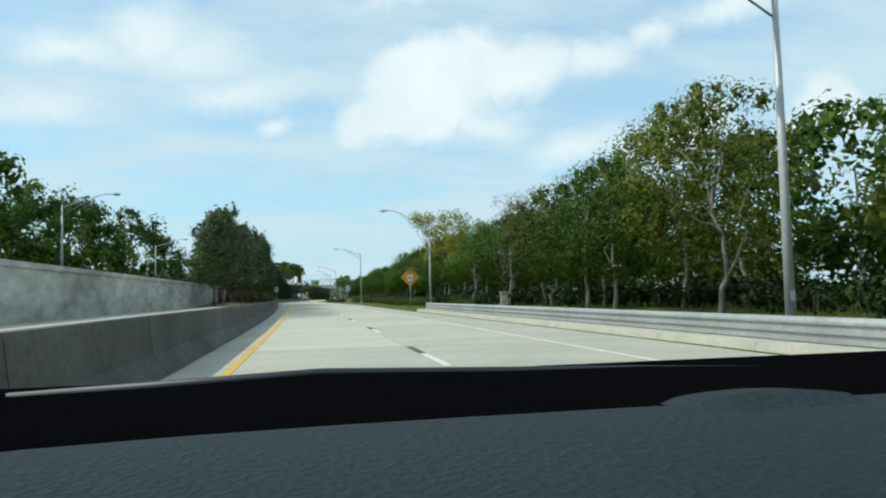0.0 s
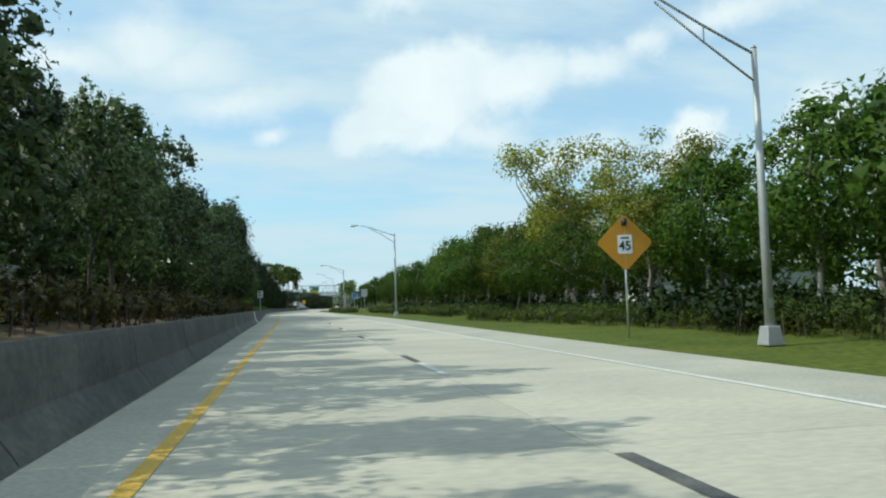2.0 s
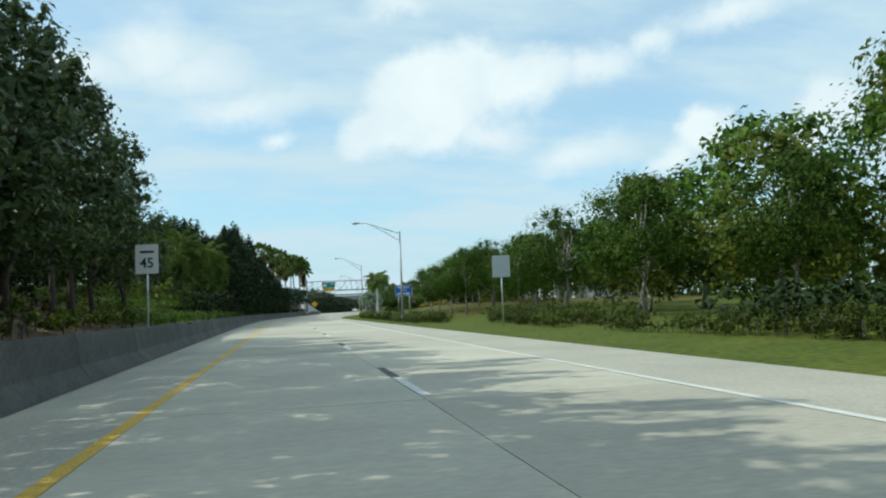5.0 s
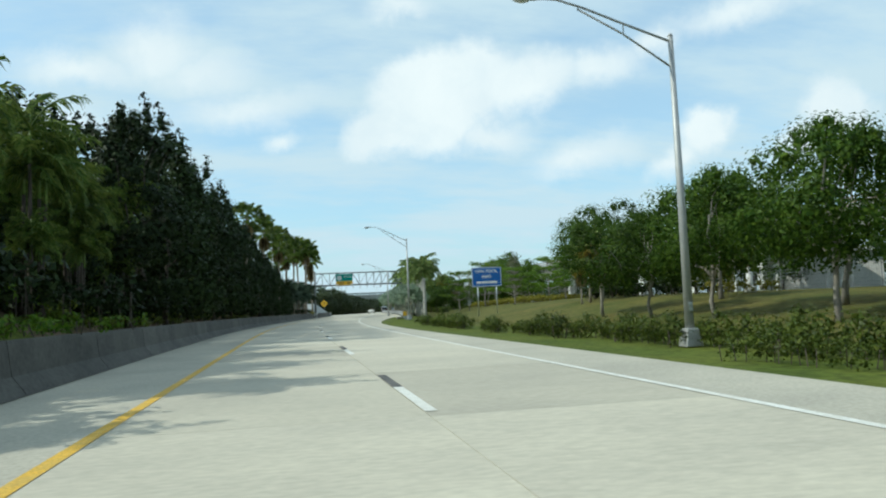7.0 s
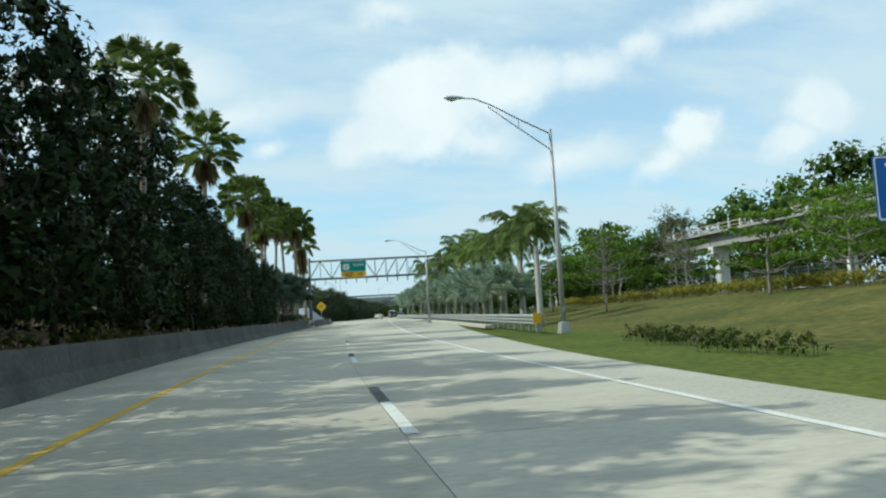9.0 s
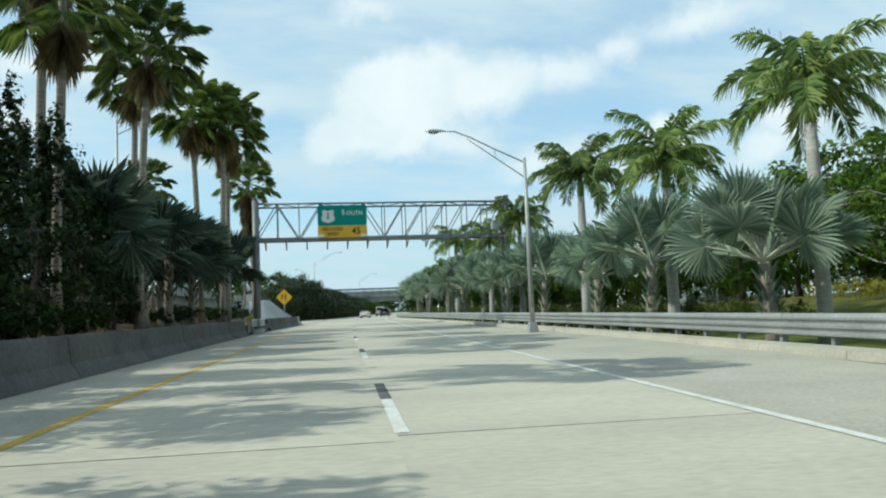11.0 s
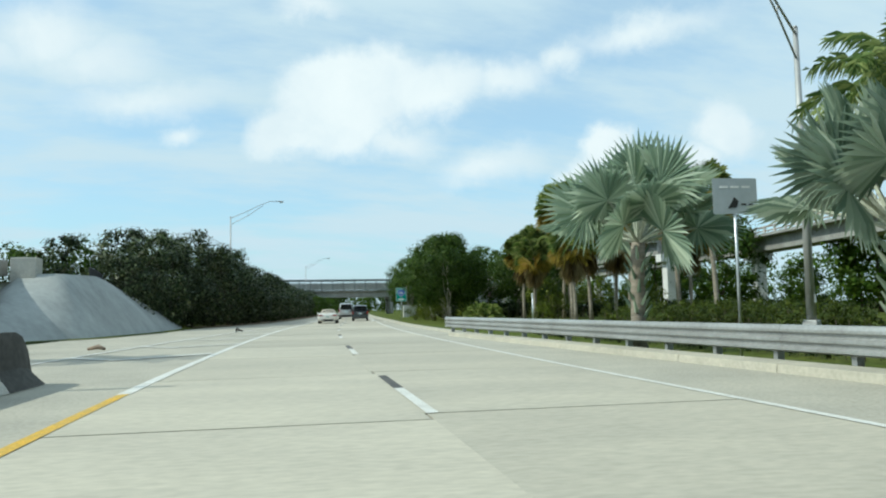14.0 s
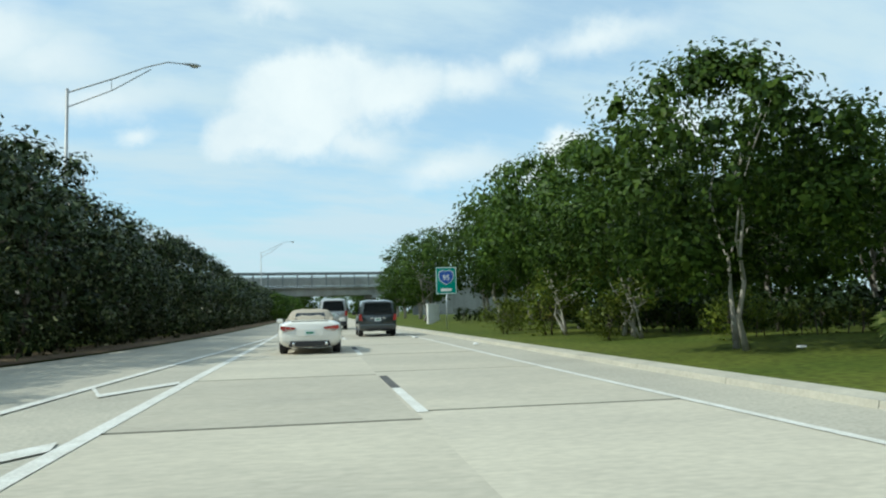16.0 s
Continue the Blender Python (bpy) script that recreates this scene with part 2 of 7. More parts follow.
RAILM = surface("weathered galvanised rail", (0.44, 0.45, 0.44), (0.33, 0.33, 0.32), 0.5, 0.45, scale=0.8, fine=12, fine_amt=0.15, bump=0.05)
ALU = surface("dull aluminium pole", (0.46, 0.46, 0.45), (0.36, 0.36, 0.355), 0.55, 0.45, scale=2, fine=30, fine_amt=0.1, bump=0.02)
BARK = surface("grey brown bark", (0.11, 0.09, 0.07), (0.06, 0.05, 0.04), 0.95, scale=3, fine=20, stretch=(1, 1, 0.3), bump=0.6)
PALEBARK = surface("pale lichen bark", (0.34, 0.31, 0.27), (0.18, 0.16, 0.135), 0.9, scale=3, fine=18, stretch=(1, 1, 0.4), bump=0.4)
WHITEBARK = surface("white blotched bark", (0.52, 0.49, 0.43), (0.30, 0.27, 0.23), 0.9, scale=3, fine=16, stretch=(1, 1, 0.4), bump=0.3)
GANTRY = surface("dull weathered gantry steel", (0.24, 0.25, 0.25), (0.17, 0.18, 0.18), 0.55, 0.35, scale=1.5, fine=25, fine_amt=0.15, bump=0.03)
PALMBARK = surface("ringed palm bark", (0.36, 0.31, 0.25), (0.20, 0.17, 0.13), 0.9, scale=2, fine=12, stretch=(0.3, 0.3, 3), bump=0.6)
ROYALBARK = surface("smooth grey palm trunk", (0.50, 0.48, 0.44), (0.38, 0.36, 0.33), 0.8, scale=1.5, fine=14, stretch=(0.3, 0.3, 2))
STALK = surface("pale waxy leaf stalk", (0.50, 0.52, 0.42), (0.36, 0.38, 0.29), 0.5, scale=3, fine=20)
SHAFT = surface("green crownshaft", (0.18, 0.30, 0.06), (0.26, 0.33, 0.10), 0.45, scale=2, fine=20)
LEAF = leafy("green leaves", [(0.026, 0.058, 0.008), (0.053, 0.100, 0.012), (0.100, 0.155, 0.018)], 0.45, 0.35, 0.28)
# Near-black tones put backlit self-shade into the leaf colour.
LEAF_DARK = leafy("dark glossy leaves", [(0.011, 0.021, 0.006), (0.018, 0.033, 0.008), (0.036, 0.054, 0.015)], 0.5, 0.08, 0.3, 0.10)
# Lighter counterpart for bank trees that stand in less shade.
LEAF_MID = leafy("dark green bank leaves", [(0.030, 0.052, 0.014), (0.060, 0.092, 0.024), (0.125, 0.160, 0.055)], 0.42, 0.28, 0.4, 0.28)
LEAF_OLIVE = leafy("olive leaves", [(0.050, 0.075, 0.011), (0.090, 0.113, 0.017), (0.155, 0.165, 0.026)])
LEAF_YEL = leafy("yellowing leaves", [(0.10, 0.13, 0.018), (0.22, 0.24, 0.032), (0.38, 0.36, 0.06)], 0.5, 0.42)
LEAF_GREY = leafy("grey green dry leaves", [(0.08, 0.09, 0.045), (0.14, 0.145, 0.08), (0.20, 0.19, 0.12)], 0.6)
# Dark tones hold the backlit side's shade; the pale last tone paints sunlit glints.
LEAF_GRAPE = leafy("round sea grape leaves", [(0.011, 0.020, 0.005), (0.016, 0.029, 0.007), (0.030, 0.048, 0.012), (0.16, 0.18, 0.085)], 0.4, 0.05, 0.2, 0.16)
LEAF_SCRUB = leafy("brown olive scrub leaves", [(0.040, 0.040, 0.012), (0.080, 0.070, 0.022), (0.14, 0.115, 0.04)])
LEAF_BOX = leafy("dark hedge leaves", [(0.034, 0.055, 0.009), (0.064, 0.090, 0.014), (0.115, 0.135, 0.024)])
LEAF_HEDGE = leafy("hedge leaves", [(0.060, 0.090, 0.011), (0.105, 0.140, 0.018), (0.175, 0.200, 0.030)])
LEAF_TIER = leafy("bright layered leaves", [(0.050, 0.105, 0.010), (0.095, 0.170, 0.016), (0.17, 0.25, 0.028)], 0.45, 0.4)
LEAF_SHADE = leafy("dark green shade leaves", [(0.022, 0.046, 0.008), (0.045, 0.080, 0.012), (0.080, 0.125, 0.018)], 0.45, 0.3)
LEAF_GOLD = leafy("golden shrub leaves", [(0.13, 0.14, 0.015), (0.23, 0.22, 0.025), (0.32, 0.27, 0.04)])
FROND_ROYAL = leafy("royal palm fronds", [(0.11, 0.185, 0.06), (0.24, 0.33, 0.11), (0.46, 0.50, 0.19)], 0.4, 0.5)
FROND = leafy("palm fronds", [(0.04, 0.08, 0.012), (0.09, 0.145, 0.022), (0.19, 0.23, 0.04)], 0.4, 0.4)
FROND_FAN = leafy("glossy fan palm fronds", [(0.06, 0.11, 0.018), (0.13, 0.195, 0.035), (0.27, 0.31, 0.07)], 0.4, 0.4, 0.2, 0.25)
FROND_SILVER = leafy("silver blue fan fronds", [(0.15, 0.215, 0.15), (0.29, 0.365, 0.26), (0.50, 0.56, 0.43)], 0.45, 0.42, 0.15)
# Shaded copy of the silver fronds: backlight darkness is put into the colour.
FROND_BACKLIT = leafy("dark blue green fan fronds", [(0.03, 0.05, 0.034), (0.06, 0.09, 0.06), (0.13, 0.165, 0.11)], 0.5, 0.15, 0.15)
FROND_SABAL = leafy("yellow green fan fronds", [(0.085, 0.14, 0.028), (0.21, 0.28, 0.065), (0.46, 0.48, 0.18)], 0.4, 0.5, 0.25, 0.3)
FROND_OLD = leafy("yellowing old fronds", [(0.20, 0.17, 0.03), (0.42, 0.33, 0.06), (0.50, 0.36, 0.12)], 0.5, 0.4, 0.25, 0.2)
FROND_DEAD = leafy("dead brown fronds", [(0.14, 0.10, 0.045), (0.25, 0.19, 0.09), (0.36, 0.29, 0.15)], 0.8, 0.2)
# Besides fading, this orange is lowered to hold the panel's shadow side.
ORANGE = surface("faded orange sign sheet", (0.56, 0.25, 0.015), (0.48, 0.23, 0.02), 0.45, scale=1, fine=10, fine_amt=0.06, bump=0)
SIGN_Y = surface("yellow sign sheet", (0.83, 0.47, 0.02), (0.76, 0.42, 0.02), 0.45, scale=1, fine=10, fine_amt=0.06, bump=0)
SIGN_G = surface("green sign sheet", (0.0, 0.26, 0.20), (0.0, 0.23, 0.18), 0.45, scale=1, fine=10, fine_amt=0.06, bump=0)
SIGN_B = surface("blue sign sheet", (0.015, 0.12, 0.42), (0.012, 0.10, 0.36), 0.45, scale=1, fine=10, fine_amt=0.06, bump=0)
SIGN_W = surface("white sign sheet", (0.80, 0.80, 0.78), (0.72, 0.72, 0.70), 0.45, scale=1, fine=10, fine_amt=0.06, bump=0)
SIGN_BACK = surface("bare aluminium sign back", (0.46, 0.50, 0.52), (0.41, 0.45, 0.47), 0.5, 0.15, scale=1.2, fine=8, fine_amt=0.05, bump=0)
INK = plain("black sign ink", (0.02, 0.02, 0.02), 0.6)
SHIELD_B = plain("shield blue", (0.02, 0.08, 0.36), 0.5)
BLACK = plain("black rubber", (0.015, 0.015, 0.016), 0.75)
PLASTIC = plain("black trim plastic", (0.02, 0.02, 0.022), 0.5)
CARWHITE = plain("white car lacquer", (0.78, 0.76, 0.70), 0.25, coat=1.0)
CARDARK = plain("dark grey green car lacquer", (0.035, 0.045, 0.045), 0.3, 0.3, coat=1.0)
CARVAN = plain("silver grey car lacquer", (0.42, 0.43, 0.42), 0.3, 0.3, coat=0.8)
CLOTH = surface("beige convertible cloth top", (0.42, 0.37, 0.29), (0.36, 0.32, 0.25), 0.95, scale=4, fine=120, fine_amt=0.15)
REDLAMP = plain("red lamp lens", (0.30, 0.02, 0.015), 0.2, coat=1.0)
CHROME = plain("chrome", (0.75, 0.75, 0.76), 0.12, 1.0)
TINT = plain("dark tinted glass", (0.015, 0.018, 0.02), 0.05, coat=0.5)
LENS = plain("lamp glass lens", (0.55, 0.55, 0.50), 0.2)
PLATE = plain("pale number plate", (0.65, 0.68, 0.66), 0.5)
PLATE_INK = plain("green plate ink", (0.05, 0.22, 0.14), 0.5)
BRIDGE = surface("bridge concrete", (0.36, 0.355, 0.33), (0.24, 0.235, 0.22), 0.88, scale=0.5, fine=8, stretch=(1, 1, 0.4))
BERM = surface("white slope paving", (0.42, 0.43, 0.41), (0.29, 0.30, 0.285), 0.9, scale=0.5, fine=3, fine_amt=0.10, bump=0.02, stretch=(1, 1, 0.35))
BOXGREY = surface("grey painted cabinet steel", (0.34, 0.34, 0.32), (0.27, 0.27, 0.255), 0.5, 0.1, scale=2, fine=20)
MESHM = surface("chain link grey", (0.30, 0.32, 0.33), (0.24, 0.25, 0.26), 0.6, 0.5)
PLASTER = surface("white plaster", (0.74, 0.73, 0.70), (0.64, 0.63, 0.60), 0.85, scale=1, fine=20)
RUSTY = surface("brown weathered steel", (0.24, 0.17, 0.12), (0.33, 0.27, 0.21), 0.8, scale=1.5, fine=15)
# Dashboard base is darkened in place of the shade of a roof.
DASH = surface("grained grey dashboard vinyl", (0.022, 0.031, 0.034), (0.018, 0.026, 0.029), 0.7, scale=3, fine=110, fine_amt=0.25, bump=0.4, spec=0.12)
COWL = plain("black cowl plastic", (0.003, 0.003, 0.0035), 0.7, spec=0.0)

# ---- geometry helpers ----
class Geo:
    """Collects vertices and faces of one mesh."""

    def __init__(self):
        self.v, self.f, self.n = [], [], 0

    def add(self, verts, faces):
        verts = [tuple(p) for p in verts]
        self.v.extend(verts)
        self.f.extend(tuple(i + self.n for i in q) for q in faces)
        self.n += len(verts)
        return self

    def box(self, c, s, m=None, taper=1.0):
        """A box with centre c and full size s; taper narrows its top."""
        x, y, z = (a / 2 for a in s)
        p = [Vector((sx * x * (taper if sz > 0 else 1), sy * y * (taper if sz > 0 else 1), sz * z)) for sz in (-1, 1) for sy in (-1, 1) for sx in (-1, 1)]
        if m is not None:
            p = [m @ q for q in p]
        p = [q + Vector(c) for q in p]
        return self.add(p, [(0, 2, 3, 1), (4, 5, 7, 6), (0, 1, 5, 4), (2, 6, 7, 3), (0, 4, 6, 2), (1, 3, 7, 5)])

    def tube(self, pts, radii, k=8, cap=True):
        pts = [Vector(p) for p in pts]
        if isinstance(radii, (int, float)):
            radii = [radii] * len(pts)
        vs, fs = [], []
        for i, p in enumerate(pts):
            d = (pts[min(i + 1, len(pts) - 1)] - pts[max(i - 1, 0)]).normalized()
            a = d.cross(Vector((0, 0, 1)) if abs(d.z) < 0.9 else Vector((1, 0, 0))).normalized()
            b = d.cross(a)
            for j in range(k):
                t = 2 * math.pi * j / k
                vs.append(p + (a * math.cos(t) + b * math.sin(t)) * radii[i])
        for i in range(len(pts) - 1):
            for j in range(k):
                fs.append((i * k + j, i * k + (j + 1) % k, (i + 1) * k + (j + 1) % k, (i + 1) * k + j))
        if cap:
            fs += [tuple(range(k))[::-1], tuple(range((len(pts) - 1) * k, len(pts) * k))]
        return self.add(vs, fs)

    def sweep(self, pts, prof, close=True, cap=True):
        """A profile of (sideways, up) swept along a path that lies nearly level; sideways is to the right of the way."""
        pts = [Vector(p) for p in pts]
        k = len(prof)
        vs, fs = [], []
        for i, p in enumerate(pts):
            d = pts[min(i + 1, len(pts) - 1)] - pts[max(i - 1, 0)]
            d.z = 0
            d.normalize()
            r = Vector((d.y, -d.x, 0))
            vs += [p + r * a + Vector((0, 0, b)) for a, b in prof]
        kk = k if close else k - 1
        for i in range(len(pts) - 1):
            for j in range(kk):
                fs.append((i * k + j, (i + 1) * k + j, (i + 1) * k + (j + 1) % k, i * k + (j + 1) % k))
        if close and cap:
            fs += [tuple(range(k)), tuple(range((len(pts) - 1) * k, len(pts) * k))[::-1]]
        return self.add(vs, fs)

    def plate(self, outline, y0, y1):
        """An upright plate: an outline of (x, z) given depth from y0 to y1."""
        k = len(outline)
        vs = [(x, y0, z) for x, z in outline] + [(x, y1, z) for x, z in outline]
        return self.add(vs, [tuple(range(k)), tuple(range(k, 2 * k))[::-1]] + [(i, (i + 1) % k, k + (i + 1) % k, k + i)[::-1] for i in range(k)])

    def mesh(self, name, mat, smooth=False, bevel=0.0, seg=2):
        me = bpy.data.meshes.new(name)
        me.from_pydata(self.v, [], self.f)
        if bevel:
            bm = bmesh.new()
            bm.from_mesh(me)
            bmesh.ops.remove_doubles(bm, verts=bm.verts, dist=1e-5)
            bmesh.ops.recalc_face_normals(bm, faces=bm.faces)
            e = [q for q in bm.edges if len(q.link_faces) == 2 and q.calc_face_angle(0) > 0.5]
            bmesh.ops.bevel(bm, geom=e, offset=bevel, segments=seg, affect="EDGES", profile=0.5)
            bm.to_mesh(me)
            bm.free()
        if mat is not None:
            me.materials.append(mat)
        if smooth:
            me.shade_smooth()
        me.update()
        return me


def part(name, data, parent=None, label=""):
    """Links a mesh as one object under a thing or a part."""
    ob = new(name, data)
    if parent is not None:
        ob.parent = parent
    if label:
        ob["label"] = label
    return ob


def thing(name, label, category, at=(0, 0, 0), turn=0.0, group="", kind=""):
    """An Empty at a thing's base, which parents its parts."""
    ob = new(name)
    ob.empty_display_size = 0.3
    ob.matrix_basis = pose(*at, 0, 0, turn)
    return tagged(ob, label, category, group, kind)


def text_mesh(body, size, mat, depth=0.004):
    """Letters as a mesh in the x-z plane, facing -y, centred on the origin."""
    cu = bpy.data.curves.new("letters", "FONT")
    cu.body, cu.size, cu.extrude, cu.align_x, cu.align_y = body, size, depth, "CENTER", "CENTER"
    cu.resolution_u, cu.offset = 3, size * 0.018
    ob = bpy.data.objects.new("letters", cu)
    scene.collection.objects.link(ob)
    bpy.context.view_layer.update()
    me = bpy.data.meshes.new_from_object(ob.evaluated_get(bpy.context.evaluated_depsgraph_get()))
    bpy.data.objects.remove(ob)
    me.transform(pose(0, 0, 0, 90))
    me.materials.clear()
    me.materials.append(mat)
    return me


def rounded(w, h, r, k=5):
    """The outline of a rounded rectangle round the origin."""
    o = []
    for cx, cz, a in ((w / 2 - r, h / 2 - r, 0), (-w / 2 + r, h / 2 - r, 90), (-w / 2 + r, -h / 2 + r, 180), (w / 2 - r, -h / 2 + r, 270)):
        o += [(cx + r * math.cos(radians(a + 90 * i / k)), cz + r * math.sin(radians(a + 90 * i / k))) for i in range(k + 1)]
    return o


def spline(nodes):
    """A smooth function through (s, value) nodes."""
    xs, ys = [a for a, _ in nodes], [b for _, b in nodes]
    ds = [(ys[i + 1] - ys[i]) / (xs[i + 1] - xs[i]) for i in range(len(xs) - 1)]
    ms = [ds[0]] + [(ds[i] + ds[i + 1]) / 2 for i in range(len(ds) - 1)] + [ds[-1]]

    def f(x):
        if x <= xs[0]:
            return ys[0] + ms[0] * (x - xs[0])
        if x >= xs[-1]:
            return ys[-1] + ms[-1] * (x - xs[-1])
        i = max(j for j in range(len(xs) - 1) if xs[j] <= x)
        h = xs[i + 1] - xs[i]
        t = (x - xs[i]) / h
        return (2 * t**3 - 3 * t**2 + 1) * ys[i] + (t**3 - 2 * t**2 + t) * h * ms[i] + (3 * t**2 - 2 * t**3) * ys[i + 1] + (t**3 - t**2) * h * ms[i + 1]
    return f


def smooth01(a, b, x):
    t = min(1.0, max(0.0, (x - a) / (b - a)))
    return t * t * (3 - 2 * t)


# ---- plan: y runs along the road; E is the left edge line ----
E = spline([(-80, -1.3), (0, -1.3), (38, -1.05), (80, -1.2), (120, -1.6), (150, -2.3), (189, -3.2), (227, -3.8), (244, -3.5), (270, -2.2), (290, -0.6),
            (311, 1.2), (330, 3.1), (349, 5.3), (363, 7.0), (385, 10.4), (408, 14.7), (423, 17.7), (460, 24.8), (500, 32.5), (560, 44.5), (760, 86)])
RL = spline([(-80, 7.3), (190, 7.2), (260, 7.5), (301, 8.1), (349, 8.3), (383, 7.6), (407, 7.1), (760, 7.1)])      # right edge line
PR = spline([(-80, 9.7), (0, 9.7), (63, 9.4), (120, 9.9), (188, 9.2), (240, 9.0), (262, 10.6), (298, 13.2), (325, 12.3), (348, 12.0), (365, 10.6), (383, 9.5), (407, 8.7), (760, 8.6)])   # right pavement edge
BL = spline([(-80, 1.1), (60, 1.05), (90, 1.4), (150, 2.0), (190, 2.4), (260, 2.4), (300, 2.2), (345, 2.15), (360, 1.9), (366, 1.8)])      # barrier foot, left of E
PL = spline([(340, 2.4), (350, 2.4), (357, 2.5), (359.5, 2.9), (362, 4.0), (367, 7.0), (374, 9.2), (390, 9.6), (401, 9.0), (411, 7.0), (420, 5.4), (435, 4.2), (460, 3.5), (520, 3.3), (760, 3.3)])      # left pavement edge after the barrier
RAIL2 = spline([(250, 9.6), (258, 9.75), (266, 10.5), (280, 11.9), (298, 13.8), (320, 15.6), (345, 17.3), (365, 18.2), (381, 18.9)])


def heading(y):
    return -math.degrees(math.atan2(E(y + 1) - E(y - 1), 2))


def ground_z(x, y):
    """Height of the ground beside the road."""
    e = E(y)
    z = 0.0
    d = x - (e + PR(y))
    if d > 0:
        k = smooth01(175, 215, y) * (1 - smooth01(300, 345, y))
        z = -0.12 * smooth01(0, 1.5, d) * k + 1.5 * k * smooth01(4.5, 19, d) + 0.25 * (1 - k) * smooth01(2, 12, d)
    b = e - (BL(y) if y < 359 else PL(y))
    d = b - 0.55 - x
    if d > 0 and y < 372:
        k = 1 - smooth01(335, 362, y)
        z = (0.62 + 0.5 * smooth01(0, 3, d) + 1.0 * smooth01(3, 9, d)) * k * (smooth01(44, 58, y) * 0.25 + 0.75) * (1 - smooth01(28, 60, d))
        z += 1.1 * smooth01(0.3, 5.5, d) * smooth01(152, 164, y) * (1 - smooth01(194, 208, y)) * (1 - smooth01(20, 40, d))
        if y < 74 and x < -6.2:
            z = 0.4
    return z

# ---- ground, road, barriers ----
def ground_sheet():
    """One sheet of ground: fine beside the road, coarse out to the horizon."""
    ys = [-3000, -1200, -400, -150] + list(np.arange(-60, 600, 5.0)) + [640, 720, 850, 1200, 2000, 4000]
    side = [3000, 1200, 400, 150, 80, 50, 36, 28, 22, 18, 15, 12.5, 10.5, 9, 7.6, 6.4, 5.2, 4, 3, 2, 1.2, 0.8, 0.5]
    g, w = Geo(), 0
    vs = []
    for y in ys:
        yy = min(max(y, -60), 595)
        e = E(yy) + (0 if y < 600 else (y - 595) * 0.19 * (y < 800))
        left = e - (BL(yy) if yy < 359 else PL(yy))
        right = e + PR(yy)
        xs = [left - s for s in side] + [left, left + 0.2, (left + right) / 2, right - 0.2, right] + [right + s for s in side[::-1]]
        w = len(xs)
        for x in xs:
            inside = left - 0.45 < x < right - 0.05
            z = -0.06 if inside else ground_z(x, yy) - 0.02
            far = abs(x - e) > 30
            if far:
                z += 0.35 * (noise.noise((x * 0.03, y * 0.03, 0)))
            vs.append((x, y, z - 0.02))
    fs = []
    for i in range(len(ys) - 1):
        for j in range(w - 1):
            a = i * w + j
            fs.append((a, a + 1, a + w + 1, a + w))
    g.add(vs, fs)
    me = g.mesh("ground", GRASS, True)
    me.materials.append(DRY)
    me.materials.append(MULCH)
    for p in me.polygons:
        c = p.center
        e = E(min(max(c.y, -60), 595))
        if c.x < e - 1 and -60 < c.y < 345 and c.x > e - 30 and not (158 < c.y < 196 and c.x > e - 13):
            p.material_index = 2
        elif 188 < c.y < 330 and c.x > e + PR(c.y) + 5.5 and c.x < e + 60:
            p.material_index = 1
    return tagged(new("ground", me), "green verge grass, dry lawn and leaf litter beside the road", "ground", kind="structure")


def strip(name, y0, y1, a, b, z, mat, step=3.0, x_of=E):
    """A level band between x_of(y)+a(y) and x_of(y)+b(y)."""
    n = max(1, int((y1 - y0) / step))
    g = Geo()
    vs = []
    for i in range(n + 1):
        y = y0 + (y1 - y0) * i / n
        vs += [(x_of(y) + a(y), y, z), (x_of(y) + b(y), y, z)]
    g.add(vs, [(2 * i, 2 * i + 1, 2 * i + 3, 2 * i + 2) for i in range(n)])
    return g.mesh(name, mat)


ground_sheet()
road = tagged(new("road", strip("road", -60, 640, lambda y: -0.3, lambda y: RL(y) + 0.3, -0.02, JOINT)), "two-lane concrete highway with dark joints between slabs", "road", kind="structure")
tagged(new("shoulder", strip("shoulder", -60, 640, lambda y: RL(y) + 0.05, lambda y: PR(y), -0.012, SHOULDER)), "pale concrete shoulder beside the right lane", "road", kind="structure")
tagged(new("shoulder", strip("shoulder", -60, 640, lambda y: -(BL(y) + 0.1 if y < 350 else PL(y)), lambda y: -0.05, -0.012, SHOULDER)), "grey concrete shoulder and merging ramp surface", "road", kind="structure")


def stripe(name, y0, y1, off, width, z, mat, label):
    return tagged(new(name, strip(name, y0, y1, lambda y: off(y) - width / 2, lambda y: off(y) + width / 2, z, mat, 2.5)), label, "road marking", kind="structure")


stripe("edge_line", -60, 358, lambda y: 0.0, 0.16, 0.006, YELLOW, "worn yellow edge line beside the barrier")
stripe("edge_line", 358, 640, lambda y: 0.0, 0.20, 0.006, WHITE_P, "white edge line along the merging ramp")
stripe("edge_line", -60, 640, lambda y: RL(y), 0.14, 0.006, WHITE_P, "worn white edge line by the shoulder")
gore = lambda y: -3.4 + (y - 380) * 0.062
stripe("gore_line", 364, 432, gore, 0.2, 0.006, WHITE_P, "white gore line on the merging ramp")
